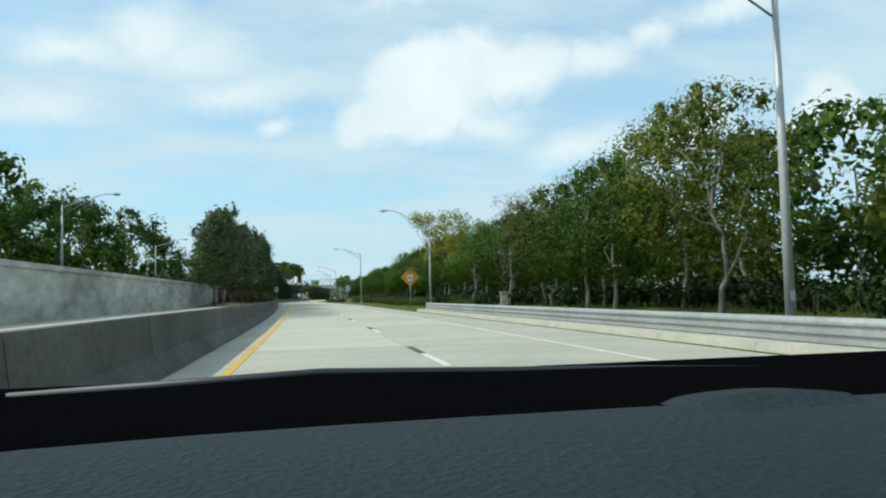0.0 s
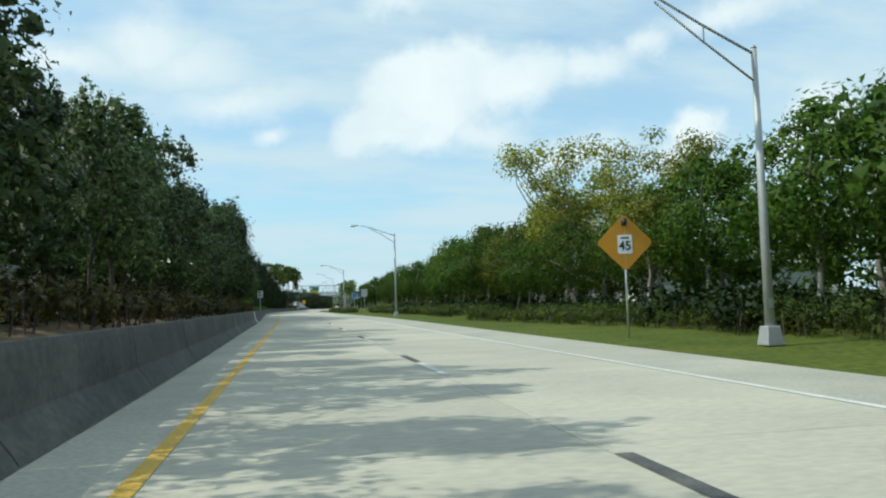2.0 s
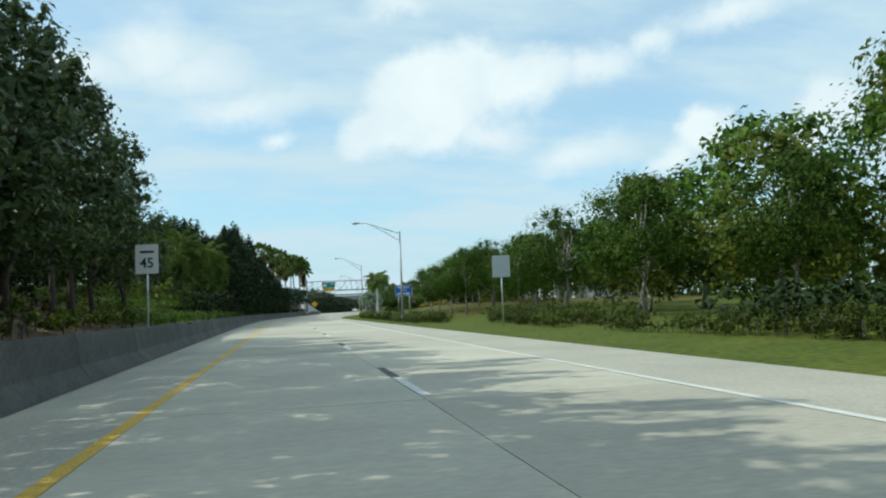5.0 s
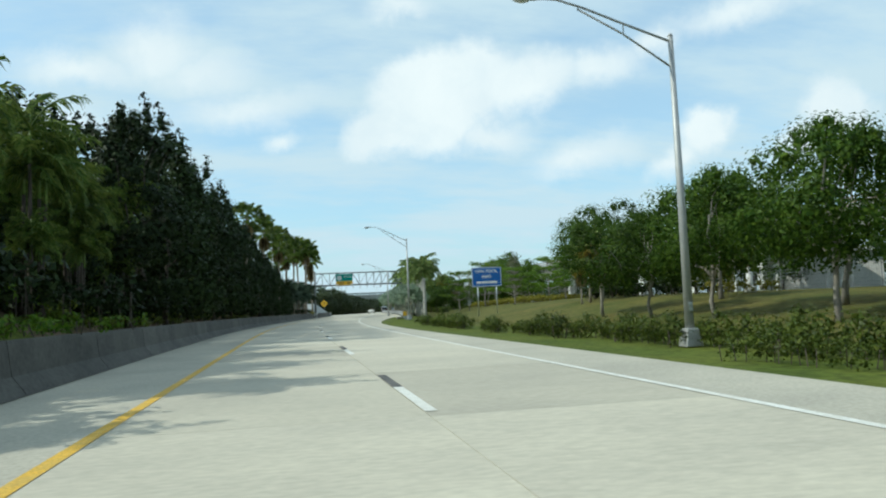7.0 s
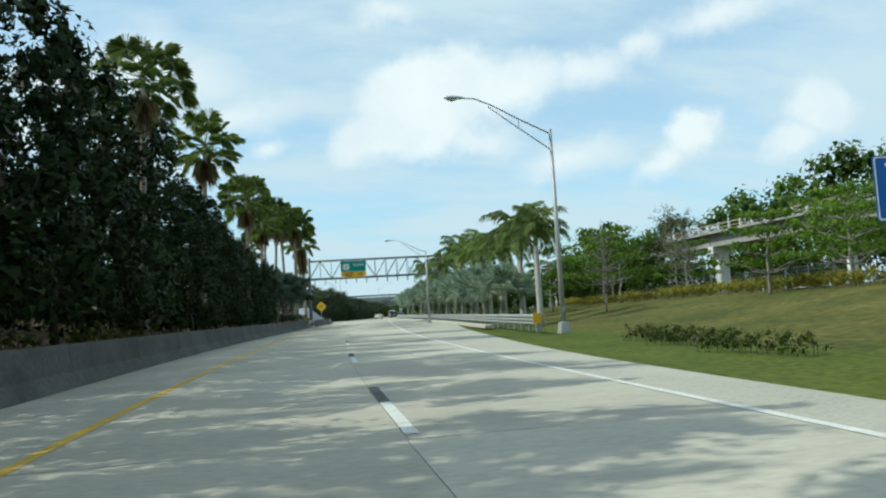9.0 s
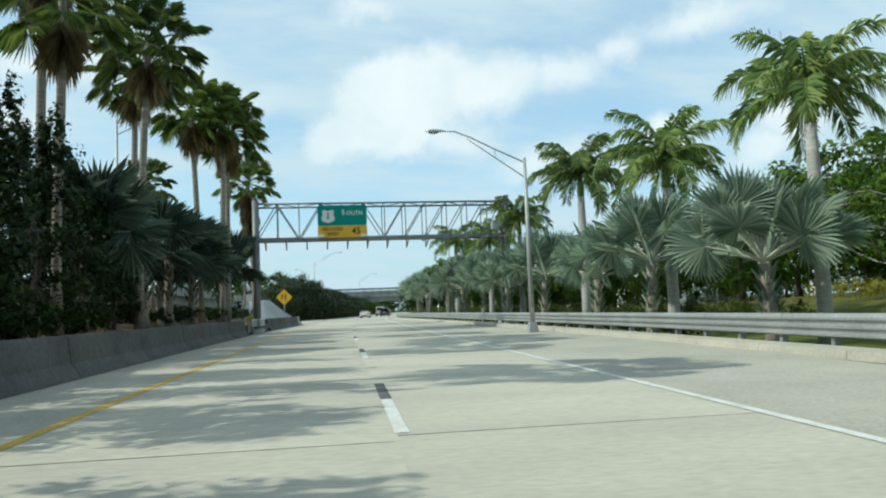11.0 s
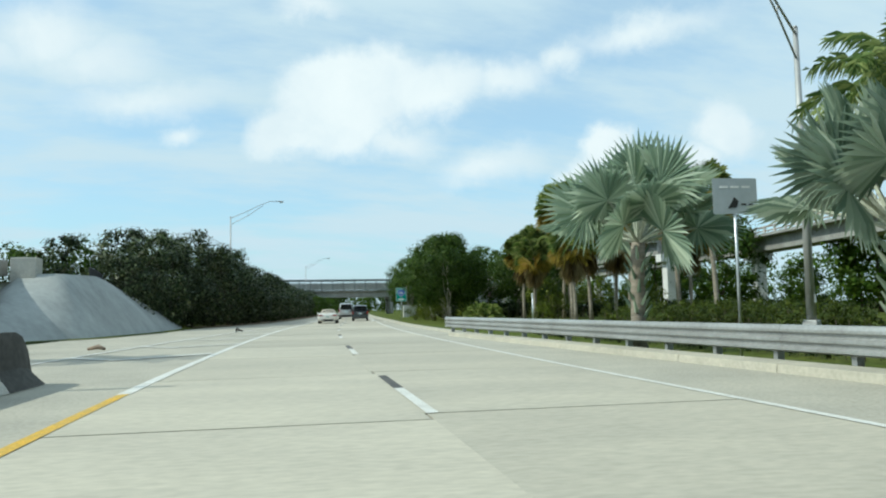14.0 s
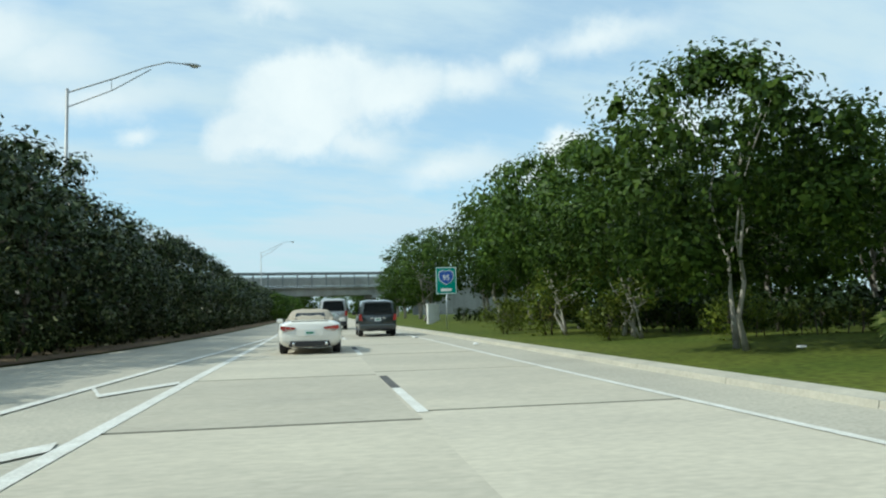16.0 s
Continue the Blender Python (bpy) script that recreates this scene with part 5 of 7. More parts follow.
# areca clump, fan palms and silver palms on the left
put_all([feather_palm("cane_palm", 111, 4.6, "clump of dark green cane palms on the bank", FROND_FAN, 11, 1.9, 0.06, True, BARK, 0, 0.9, 5, 0.44, 15)],
        [(-8.9 - 1.7 * (i % 3) - 0.06 * max(0, 196 - q), q, None, 77 * i, (.94, .80, 1.0)[i % 3] * (1.0 + 0.08 * math.sin(3.1 * i)) * (0.72 if q < 188 else 1.0)) for i, q in enumerate(np.linspace(174, 208, 22))]
        + [(-8.6 - 1.5 * (i % 2) - 0.04 * max(0, 196 - q), q, None, 131 * i, .48 + .06 * (i % 3)) for i, q in enumerate(np.linspace(184, 207, 11))], "cane palms")
wash = [fan_palm("fan_palm", 121 + i, h, "tall fan palm with a long skirt of dead fronds" if i == 3 else "tall slender fan palm with dead fronds under the crown", FROND_FAN, 28, 1.55, 0.95, 0.15, 50 if i == 3 else 18, PALMBARK, ln, 0.25, 30, False, 2.3, -0.8, 0.2, 0.25, 2.7 if i == 3 else 0.9) for i, (h, ln) in enumerate(((11.2, 0.4), (10.4, -0.3), (12.0, 0.2), (10.4, -0.3)))]
put_all(wash, [(-7.3, 257, None, 0, .90, 2), (-6.3, 268.3, None, 40, .95, 0), (-5.0, 287.5, None, 80, 1.0, 1), (-4.4, 296, None, 130, .92, 1), (-3.4, 303, None, 10, .98, 0), (-4.6, 309, None, 60, .95, 2), (-2.6, 319.0, None, 200, 1.12, 0), (-1.45, 320.0, None, 20, 1.06, 2), (-1.35, 323.3, None, 300, 1.1, 0),
               (-0.1, 341, None, 0, 1.16, 3), (-7.0, 331, None, 0, .9, 1), (-6, 300, None, 0, 1.05, 2)], "tall fan palms")
bism = [fan_palm("silver_palm", 131 + i, h, "silver blue fan palm with huge stiff leaves and a stout trunk", FROND_SILVER, 19, 1.65, 1.25, 0.2, 0, PALMBARK, 0.1, 0.1, 38, True, 2.5, 0.16) for i, h in enumerate((2.4, 2.8))]
silver_row = [(RAIL2(y) + (0.65 if y > 350 else 1.25), y, None, a, k, m) for y, a, k, m in ((275, 0, .9, 0), (283, 250, .9, 1), (291, 140, .95, 0), (299, 20, 1.0, 1), (304.8, 70, 1.0, 0), (313.5, 30, 1.03, 1), (322.5, 40, 1.05, 0), (330.3, 0, 1.05, 1), (338.4, 200, 1.18, 0), (346.4, 100, 1.0, 1), (354.9, 60, 1.0, 0), (363.5, 310, 1.05, 1))]
put_all(bism, silver_row, "silver fan palms")
blue = [fan_palm("bushy_fan_palm", 136, 3.0, "bushy blue green fan palm behind the barrier, darkened for backlight", FROND_BACKLIT, 18, 1.4, 1.45, 0.2, 0, PALMBARK, 0.1, 0.12, 32, True, 2.4, -0.3)]
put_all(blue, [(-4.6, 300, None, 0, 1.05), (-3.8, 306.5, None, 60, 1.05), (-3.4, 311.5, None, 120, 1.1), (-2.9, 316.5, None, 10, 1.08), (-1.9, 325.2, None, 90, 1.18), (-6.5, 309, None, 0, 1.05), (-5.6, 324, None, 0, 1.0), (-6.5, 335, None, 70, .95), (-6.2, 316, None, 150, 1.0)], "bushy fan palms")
royal = [feather_palm("royal_palm", 141 + i, h, "royal palm with a smooth grey trunk and arching fronds", FROND_ROYAL, 17, 3.05, 0.2, True, ROYALBARK, 0.0, 1.05, 1, 0.66, 34, 2) for i, h in enumerate((5.6, 6.4))]
royal_row = [(RAIL2(y) + 2.9, y, None, a, k, m) for y, a, k, m in ((270, 80, .92, 0), (275.5, 0, 1.0, 0), (283, 10, .9, 0), (291, 30, .95, 1), (300.5, 140, 1.05, 0), (311, 0, 1.12, 1), (324.5, 200, 1.0, 1), (334.6, 70, 1.02, 0), (350.3, 20, 1.1, 1), (356.6, 90, .8, 0))]
put_all(royal, royal_row, "royal palms")
put_all([feather_palm("coconut_palm", 151, 5.2, "slender feather palm beyond the barrier", FROND, 15, 2.6, 0.15, False, PALMBARK, 0.3, 1.0, 1, 0.6, 20, 2)],
        [(-2.0, 368.5, None, 0, 1.1), (-3.9, 358, None, 60, .82)], "feather palms")
sab = [fan_palm("sabal_palm", 161 + i, h, "sabal palm with a round yellow green crown over dead fronds", FROND_SABAL, 46, 1.0, 0.82, 0.12, 38, PALMBARK, ln, 0.2, 40, False, 2.2, -0.95, 0.15, 0.2, 0.9) for i, (h, ln) in enumerate(((5.4, 0.3), (6.4, -0.35)))]
put_all(sab, [(30.8, 390.5, None, 0, 1.2, 1), (33.6, 404.9, None, 60, 1.08, 0), (33.5, 393, None, 120, 1.1, 0), (35.5, 400, None, 40, 1.15, 1), (29.4, 387.5, None, 200, .9, 0), (35.5, 393, None, 10, 1.15, 0), (38.5, 396, None, 90, 1.15, 1), (33.6, 387, None, 0, 1.05, 1), (38, 389, None, 20, 1.32, 1), (41.5, 392.5, None, 70, 1.15, 0), (36.4, 403, None, 130, 1.2, 1), (32.4, 400, None, 30, 1.1, 0),
              (37.5, 384.5, None, 300, 1.25, 1), (31.2, 397.5, None, 250, .9, 0), (19.9, 228, None, 0, .80, 0), (21.4, 229.4, None, 90, .62, 1), (19.0, 227.4, None, 40, .50, 0), (20.6, 227.2, None, 200, .42, 1), (44.4, 262.0, None, 0, .8, 0), (46.5, 266, None, 0, .8, 1)], "sabal palms")
put_all([fan_palm("dwarf_palm", 171, 0.35, "low bushy dwarf fan palm on the lawn", FROND_SABAL, 26, 0.95, 0.7, 0.14, 0, PALMBARK, 0, 0.3, 18, False, 1.7, 0.15, 0.36, 0.2)], [(29.4, 404.2, None, 0, 1.0), (30.7, 405.8, None, 60, .9)], "dwarf palms")

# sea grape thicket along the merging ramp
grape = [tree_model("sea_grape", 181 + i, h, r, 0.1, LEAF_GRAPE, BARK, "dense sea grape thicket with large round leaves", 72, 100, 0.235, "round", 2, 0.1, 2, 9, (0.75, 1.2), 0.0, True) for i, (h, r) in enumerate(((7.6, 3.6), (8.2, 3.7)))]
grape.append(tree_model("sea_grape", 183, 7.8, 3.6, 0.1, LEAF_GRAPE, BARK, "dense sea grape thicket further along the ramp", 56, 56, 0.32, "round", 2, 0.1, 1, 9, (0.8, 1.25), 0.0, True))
spots = []
y = 404.5
k = 0
while y < 545:
    x = E(y) - PL(y) - 3.6
    sc = 0.86 if y < 407 else 1.03 if y < 430 else 0.85 if y < 470 else 0.75
    spots.append((x, y, -0.05, rnd.uniform(0, 360), sc * rnd.uniform(.92, 1.06), k % 2 if y < 445 else 2))
    if k % 2 == 0:
        spots.append((x - 4.4, y + 1.5, -0.05, rnd.uniform(0, 360), sc * 1.1, 2))
    y += 3.9
    k += 1
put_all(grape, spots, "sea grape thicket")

tagged(new("soil_bed", strip("soil_bed", 411, 545, lambda q: -PL(q) - 3.6, lambda q: -PL(q) - 0.35, 0.012, MULCH)), "dark leaf litter under the sea grapes beside the ramp", "ground", kind="structure")
# trees on the lawn near the end
lawn = [tree_model("lawn_tree", 191, 8.7, 4.8, 1.9, LEAF_SHADE, WHITEBARK, "spreading green tree with a slender pale forked trunk on the lawn", 96, 105, 0.2, "round", 2, 0.085, 2, 40, (1.0, 1.5), -0.5),
        tree_model("lawn_tree", 192, 5.2, 2.4, 1.4, LEAF_HEDGE, WHITEBARK, "small multi-stemmed tree on the lawn", 26, 100, 0.17, "round", 5, 0.08, 3, 8, (0.7, 1.0)),
        tree_model("lawn_bush", 193, 3.0, 1.7, 0.2, LEAF_HEDGE, BARK, "loose green bush on the lawn", 22, 110, 0.15, "round", 3, 0.05, 2, 8, (0.6, 0.9)),
        tree_model("lawn_tree", 194, 9.0, 4.0, 2.0, LEAF_SHADE, PALEBARK, "spreading green tree further back on the lawn", 84, 50, 0.29, "round", 5, 0.17, 2, 9, (0.9, 1.4), -0.5, True)]
lawn_spots = [(28.5, 409.9, None, 0, .90, 0), (31.4, 419, None, 200, .85, 0), (30.8, 417.0, None, 40, .62, 1), (31.0, 422.5, None, 0, .8, 1), (34.0, 428, None, 90, 1.12, 0), (37, 438, None, 0, 1.18, 0), (39.5, 448, None, 50, 1.12, 0), (43, 459, None, 0, 1.2, 0), (41, 470, None, 120, 1.1, 0), (45, 484, None, 0, 1.2, 0), (48, 500, None, 0, .95, 0), (53, 520, None, 0, 1.0, 0),
               (30.6, 424, None, 0, .85, 2), (31.2, 413, None, 0, .62, 2), (29.4, 417.5, None, 50, .6, 2), (30.2, 428, None, 90, .65, 2), (32.6, 431, None, 30, .8, 2), (36.5, 412, None, 0, .8, 0), (40, 420, None, 40, .9, 0), (38, 404.5, None, 0, .6, 1), (34.0, 399.5, None, 0, .75, 2), (46, 430, None, 0, .95, 0), (29.4, 392.6, None, 0, .5, 2), (36.6, 406.5, None, 80, 1.3, 2), (41, 407, None, 140, 1.4, 2), (44, 403, None, 200, 1.3, 2), (45, 424, None, 0, .95, 0), (41, 432, None, 0, .95, 0)]
put_all(lawn, [(*q[:5], 3) if q[5] == 0 and (q[0] > 34 or q[1] > 437) else q for q in lawn_spots], "lawn trees")


# understorey shrubs added as dark filling for the deep shade below the verge trees
spots = []
for i in range(72):
    yy = 2 + i * 2.0
    spots.append((rnd.uniform(14.5, 24), yy, None, rnd.uniform(0, 360), rnd.uniform(1.0, 1.7)))
low = [hedge_model("understorey_shrub", 201, 4.2, 2.4, 1.2, LEAF_DARK, "dense dark shrub filling the understorey, shade put into its leaves", 0.18, 65, "shrub")]
for i in range(14):
    spots.append((rnd.uniform(37, 44) + i * 0.2, 420 + i * 2.6, None, rnd.uniform(0, 360), rnd.uniform(1.3, 2.0)))
for x, y in ((35.5, 407.5), (38, 410), (40.5, 405), (43, 409), (36.5, 414), (39.5, 415), (42.5, 400), (46, 405), (44, 397), (33.2, 421.5), (35.0, 417.5), (24, 232), (26.5, 230.5), (28.5, 229), (22.5, 233.5), (25, 235)):
    spots.append((x, y, None, rnd.uniform(0, 360), rnd.uniform(1.2, 1.7)))
for i in range(12):
    spots.append((rnd.uniform(72, 76), 376 + i * 5.5, None, rnd.uniform(0, 360), rnd.uniform(1.3, 2.0)))
for i in range(18):
    yy = 294 + i * 2.9
    spots.append((E(yy) - BL(yy) - rnd.uniform(1.6, 5.0), yy, None, rnd.uniform(0, 360), rnd.uniform(.6, 1.0)))
for i in range(34):
    yy = 72 + i * 2.8
    spots.append((E(yy) - BL(yy) - rnd.uniform(7.5, 11.0), yy, None, rnd.uniform(0, 360), rnd.uniform(1.4, 2.0)))
for i in range(26):
    yy = 180 + i * 1.1
    spots.append((E(yy) - BL(yy) - rnd.uniform(3.0, 5.6), yy, None, rnd.uniform(0, 360), rnd.uniform(.9, 1.5)))
spots = [q for q in spots if not (99 < q[1] < 115 and 0 < q[0] < 18.5)]
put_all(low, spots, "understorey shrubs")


def far_woods(seed, line, h, label, leaf=LEAF):
    """A belt of far woodland along a line of (x, y), one mass."""
    rng = np.random.default_rng(seed)
    clumps = []
    for (xa, ya), (xb, yb) in zip(line, line[1:]):
        n = int(math.hypot(xb - xa, yb - ya) / 1.5)
        for i in range(n):
            t = i / n
            top = h * (0.75 + 0.35 * noise.noise(((xa + (xb - xa) * t) * 0.07, (ya + (yb - ya) * t) * 0.07, seed)))
            for z in np.arange(0.4, top, 1.5):
                clumps.append(((xa + (xb - xa) * t + rng.normal() * 1.0, ya + (yb - ya) * t + rng.normal() * 1.0, z + rng.uniform(-0.4, 0.4)), rng.uniform(1.0, 1.7)))
    ob = new("far_woods", leaf_cloud("far_woods", *clump_leaves(rng, clumps, 26, 0.45, inner=6), leaf, rng, tri=True, crown=0.0))
    tagged(ob, label, "woods", kind="stuff")


far_woods(301, [(34, -40), (33, 60), (36, 120), (40, 180), (52, 225), (60, 260)], 7.5, "belt of far green woods beyond the verge trees")
far_woods(302, [(-34, 20), (-33, 100), (-30, 170), (-24, 240), (-22, 300)], 7.5, "belt of far green woods beyond the bank")
far_woods(303, [(74, 330), (78, 400), (84, 460), (90, 520), (96, 560)], 8.0, "belt of far green woods beyond the guideway")
far_woods(304, [(-90, 444), (-40, 448), (-8, 452), (2, 456)], 12.5, "belt of far green woods behind the bridge")
far_woods(305, [(-40, 620), (20, 640), (60, 690), (110, 690), (160, 640)], 10.0, "belt of far green woods beyond the overpass")

# ---- street lamps ----
def street_lamp(h, reach, rise, label, base_block=True, r0=0.12):
    """A tapered pole with a truss arm reaching to -x and a cobra-head lamp."""
    root = thing("street_lamp", label, "street lamp")
    part("pole", Geo().tube([(0, 0, 0.0), (0, 0, h * 0.5), (0, 0, h + 0.12)], [r0, r0 * 0.8, r0 * 0.55], 14).mesh("pole", ALU, True), root)
    part("cap", Geo().tube([(0, 0, h + 0.1), (0, 0, h + 0.17)], [r0 * 0.62, r0 * 0.3], 12).mesh("cap", ALU, True), root)
    up = [(-0.0, h - 0.05), (-0.35 * reach, h + 0.42 * rise), (-0.62 * reach, h + 0.8 * rise), (-0.80 * reach, h + 0.99 * rise), (-reach + 0.35, h + rise)]
    arm = part("arm", Geo().tube([(x, 0, z) for x, z in up], [0.035, 0.033, 0.032, 0.032, 0.03], 8).mesh("arm", ALU, True), root)
    lo = [(-0.0, h - 0.75), (-0.35 * reach, h - 0.05 + 0.18 * rise), (-0.66 * reach, h + 0.76 * rise)]
    part("brace", Geo().tube([(x, 0, z) for x, z in lo], 0.028, 8).mesh("brace", ALU, True), arm)
    part("strut", Geo().tube([(-0.34 * reach, 0, h - 0.05 + 0.17 * rise), (-0.34 * reach, 0, h + 0.41 * rise)], 0.018, 6).mesh("strut", ALU), arm)
    x, z = -reach, h + rise
    g = Geo()
    st = [(0.40, 0.05, 0.05), (0.28, 0.09, 0.07), (0.05, 0.15, 0.10), (-0.22, 0.17, 0.11), (-0.42, 0.12, 0.07), (-0.50, 0.03, 0.02)]
    vs, k = [], 10
    for a, w, t in st:
        vs += [(x + a, w * math.cos(2 * math.pi * j / k), z + t * (math.sin(2 * math.pi * j / k) * (1 if math.sin(2 * math.pi * j / k) > 0 else 0.5))) for j in range(k)]
    fs = [(i * k + j, i * k + (j + 1) % k, (i + 1) * k + (j + 1) % k, (i + 1) * k + j) for i in range(len(st) - 1) for j in range(k)]
    g.add(vs, fs + [tuple(range(k)), tuple(range((len(st) - 1) * k, len(st) * k))])
    head = part("lamp_head", g.mesh("lamp_head", STEEL, True), root)
    g = Geo()
    vs = []
    for i, (s, d) in enumerate(((1.0, 0.045), (0.75, 0.10), (0.3, 0.13))):
        vs += [(x - 0.16 + 0.24 * s * math.cos(2 * math.pi * j / 12), 0.13 * s * math.sin(2 * math.pi * j / 12), z - d) for j in range(12)]
    g.add(vs, [(i * 12 + j, i * 12 + (j + 1) % 12, (i + 1) * 12 + (j + 1) % 12, (i + 1) * 12 + j) for i in range(2) for j in range(12)] + [tuple(range(24, 36))])
    part("lens", g.mesh("lens", LENS, True), head, "clear glass bowl lens")
    if base_block:
        part("base", Geo().box((0, 0, 0.22), (0.46, 0.46, 0.46), taper=0.72).mesh("base", ALU, bevel=0.02), root)
        b = part("access_cover", Geo().box((0, -r0 * 0.98, 1.0), (0.1, 0.02, 0.22)).mesh("access_cover", STEEL), root)
    return root


def lamp_spots(model, spots, group):
    for i, (x, y, z, turn) in enumerate(spots):
        if i == 0:
            model.matrix_basis = pose(x, y, z, 0, 0, turn)
            model["group"] = group
        else:
            copy_thing(model, pose(x, y, z, 0, 0, turn))["group"] = group


lamp_spots(street_lamp(8.0, 3.9, 0.95, "tall aluminium street lamp with a truss arm over the road"),
           [(9.63, 122.5, 0.05, 0), (8.75, 192.4, -0.05, 2), (10.6, 14.9, 0, 0), (22.3, 361.0, 0.3, 30)], "street lamps by the verge")
lamp_spots(street_lamp(7.15, 3.9, 1.5, "aluminium street lamp with a raised truss arm on the verge"), [(11.2, 65.1, 0, 0)], "street lamps by the verge")
lamp_spots(street_lamp(7.75, 4.0, 1.4, "aluminium street lamp behind the palm guard rail"), [(12.75, 305.5, 0, -4)], "street lamps by the verge")
lamp_spots(street_lamp(8.5, 4.1, 1.45, "tall aluminium street lamp beside the end of the guard rail"), [(9.7, 254.5, 0, 3)], "street lamps by the verge")
lamp_spots(street_lamp(6.9, 4.0, 1.0, "street lamp on the upper road behind the wall", False), [(-18.9, 65.2, 2.2, 180), (-20.4, 113.5, 2.2, 180), (-21, 165, 1.6, 180)], "street lamps on the upper road")
lamp_spots(street_lamp(11.8, 5.6, 2.1, "tall street lamp rising above the thicket", False), [(10.2, 432.4, 0, 190), (-7.4, 320.5, 1.2, 185), (30.5, 527, 0, 190)], "tall street lamps on the left")
lamp_spots(street_lamp(10.0, 2.6, 1.2, "shorter street lamp behind the thicket", False), [(9.7, 446.2, 0, 0)], "tall street lamps on the left")


# ---- signs ----
def sign_post(root, x, h, y=0.03, r=0.035, mat=STEEL):
    return part("post", Geo().tube([(x, y, -0.3), (x, y, h)], r, 8).mesh("post", mat, True), root)


def letters(root, body, x, z, size, mat, y, name="lettering", label=""):
    p = part(name, text_mesh(body, size, mat), root, label)
    p.location = (x, y, z)
    return p


def bars(root, x, z, widths, h, mat, y, name="writing_bar"):
    """Writing that is not spelled out: plain bars."""
    cx = x - sum(widths) / 2 - 0.06 * (len(widths) - 1) / 2
    for w in widths:
        part(name, Geo().box((cx + w / 2, y, z), (w, 0.004, h)).mesh(name, mat), root)
        cx += w + 0.06


def diamond(s):
    r = s / math.sqrt(2)
    o = []
    for i in range(4):
        a = radians(90 * i)
        for d in (-4, 0, 4):
            o.append((r * 0.985 * math.cos(a + radians(d)) + (0), r * 0.985 * math.sin(a + radians(d))))
    return o


def speed_diamond(x, y, turn):
    root = thing("speed_sign", "faded orange diamond sign with a white 45 plate", "road sign", (x, y, 0), turn)
    sign_post(root, 0, 3.55)
    pan = part("panel", Geo().plate([(a, b + 2.95) for a, b in diamond(1.22)], -0.004, 0.004).mesh("panel", ORANGE), root)
    pl = part("plate", Geo().plate([(a, b + 2.90) for a, b in rounded(0.46, 0.60, 0.04)], -0.014, -0.007).mesh("plate", SIGN_W), root, "white plate reading 45")
    letters(pl, "45", 0, 2.84, 0.40, INK, -0.017)
    bars(pl, 0, 3.10, [0.26], 0.05, INK, -0.016)
    g = Geo().tube([(0, -0.02, 3.50), (0, -0.02, 3.72)], 0.09, 10)
    part("beacon", g.mesh("beacon", PLASTIC, True), root, "small dark beacon on top")
    return root


speed_diamond(10.25, 70.9, -9)


def vanpool_sign(x, y, z, turn):
    root = thing("information_sign", "blue van pool information sign on two steel posts", "road sign", (x, y, z), turn)
    for px in (-0.85, 0.85):
        sign_post(root, px, 3.3, 0.05, 0.05)
    p = part("panel", Geo().plate([(a, b + 3.45) for a, b in rounded(2.7, 1.75, 0.08)], -0.01, 0.01).mesh("panel", SIGN_B), root)
    g = Geo()
    o, q = rounded(2.64, 1.69, 0.07), rounded(2.56, 1.61, 0.06)
    n = len(o)
    g.add([(a, -0.014, b + 3.45) for a, b in o] + [(a, -0.014, b + 3.45) for a, b in q], [(i, (i + 1) % n, n + (i + 1) % n, n + i) for i in range(n)])
    part("border", g.mesh("border", SIGN_W), p)
    letters(p, "VAN", -0.62, 3.95, 0.40, SIGN_W, -0.014)
    letters(p, "POOL", 0.48, 3.95, 0.40, SIGN_W, -0.014)
    letters(p, "INFO", 0, 3.45, 0.38, SIGN_W, -0.014)
    bars(p, 0, 2.95, [0.42, 0.62, 0.72], 0.20, SIGN_W, -0.014)
    return root


vanpool_sign(15.2, 241.3, 0.3, -10)


def merge_sign(x, y, turn):
    root = thing("merge_sign", "yellow diamond added-lane sign with black arrows on a post", "road sign", (x, y, 0), turn)
    sign_post(root, 0, 3.6)
    p = part("panel", Geo().plate([(a, b + 3.15) for a, b in diamond(1.22)], -0.004, 0.004).mesh("panel", SIGN_Y), root)
    z = 3.15
    part("arrow_shaft", Geo().plate([(0.12, z - 0.42), (0.21, z - 0.42), (0.21, z + 0.14), (0.12, z + 0.14)], -0.012, -0.007).mesh("arrow_shaft", INK), p)
    part("arrow_head", Geo().plate([(0.02, z + 0.14), (0.31, z + 0.14), (0.165, z + 0.38)], -0.012, -0.007).mesh("arrow_head", INK), p)
    part("arrow_shaft", Geo().plate([(-0.42, z - 0.22), (-0.33, z - 0.28), (-0.16, z - 0.02), (-0.16, z + 0.10), (-0.25, z + 0.10), (-0.25, z + 0.02)], -0.012, -0.007).mesh("arrow_shaft", INK), p)
    part("arrow_head", Geo().plate([(-0.35, z + 0.10), (-0.06, z + 0.10), (-0.205, z + 0.34)], -0.012, -0.007).mesh("arrow_head", INK), p)
    for k in range(3):
        part("lane_tick", Geo().plate([(-0.02, z + 0.36 - k * 0.2), (0.03, z + 0.36 - k * 0.2), (0.03, z + 0.26 - k * 0.2), (-0.02, z + 0.26 - k * 0.2)], -0.012, -0.007).mesh("lane_tick", INK), p)
    return root


merge_sign(2.75, 359.3, -13)


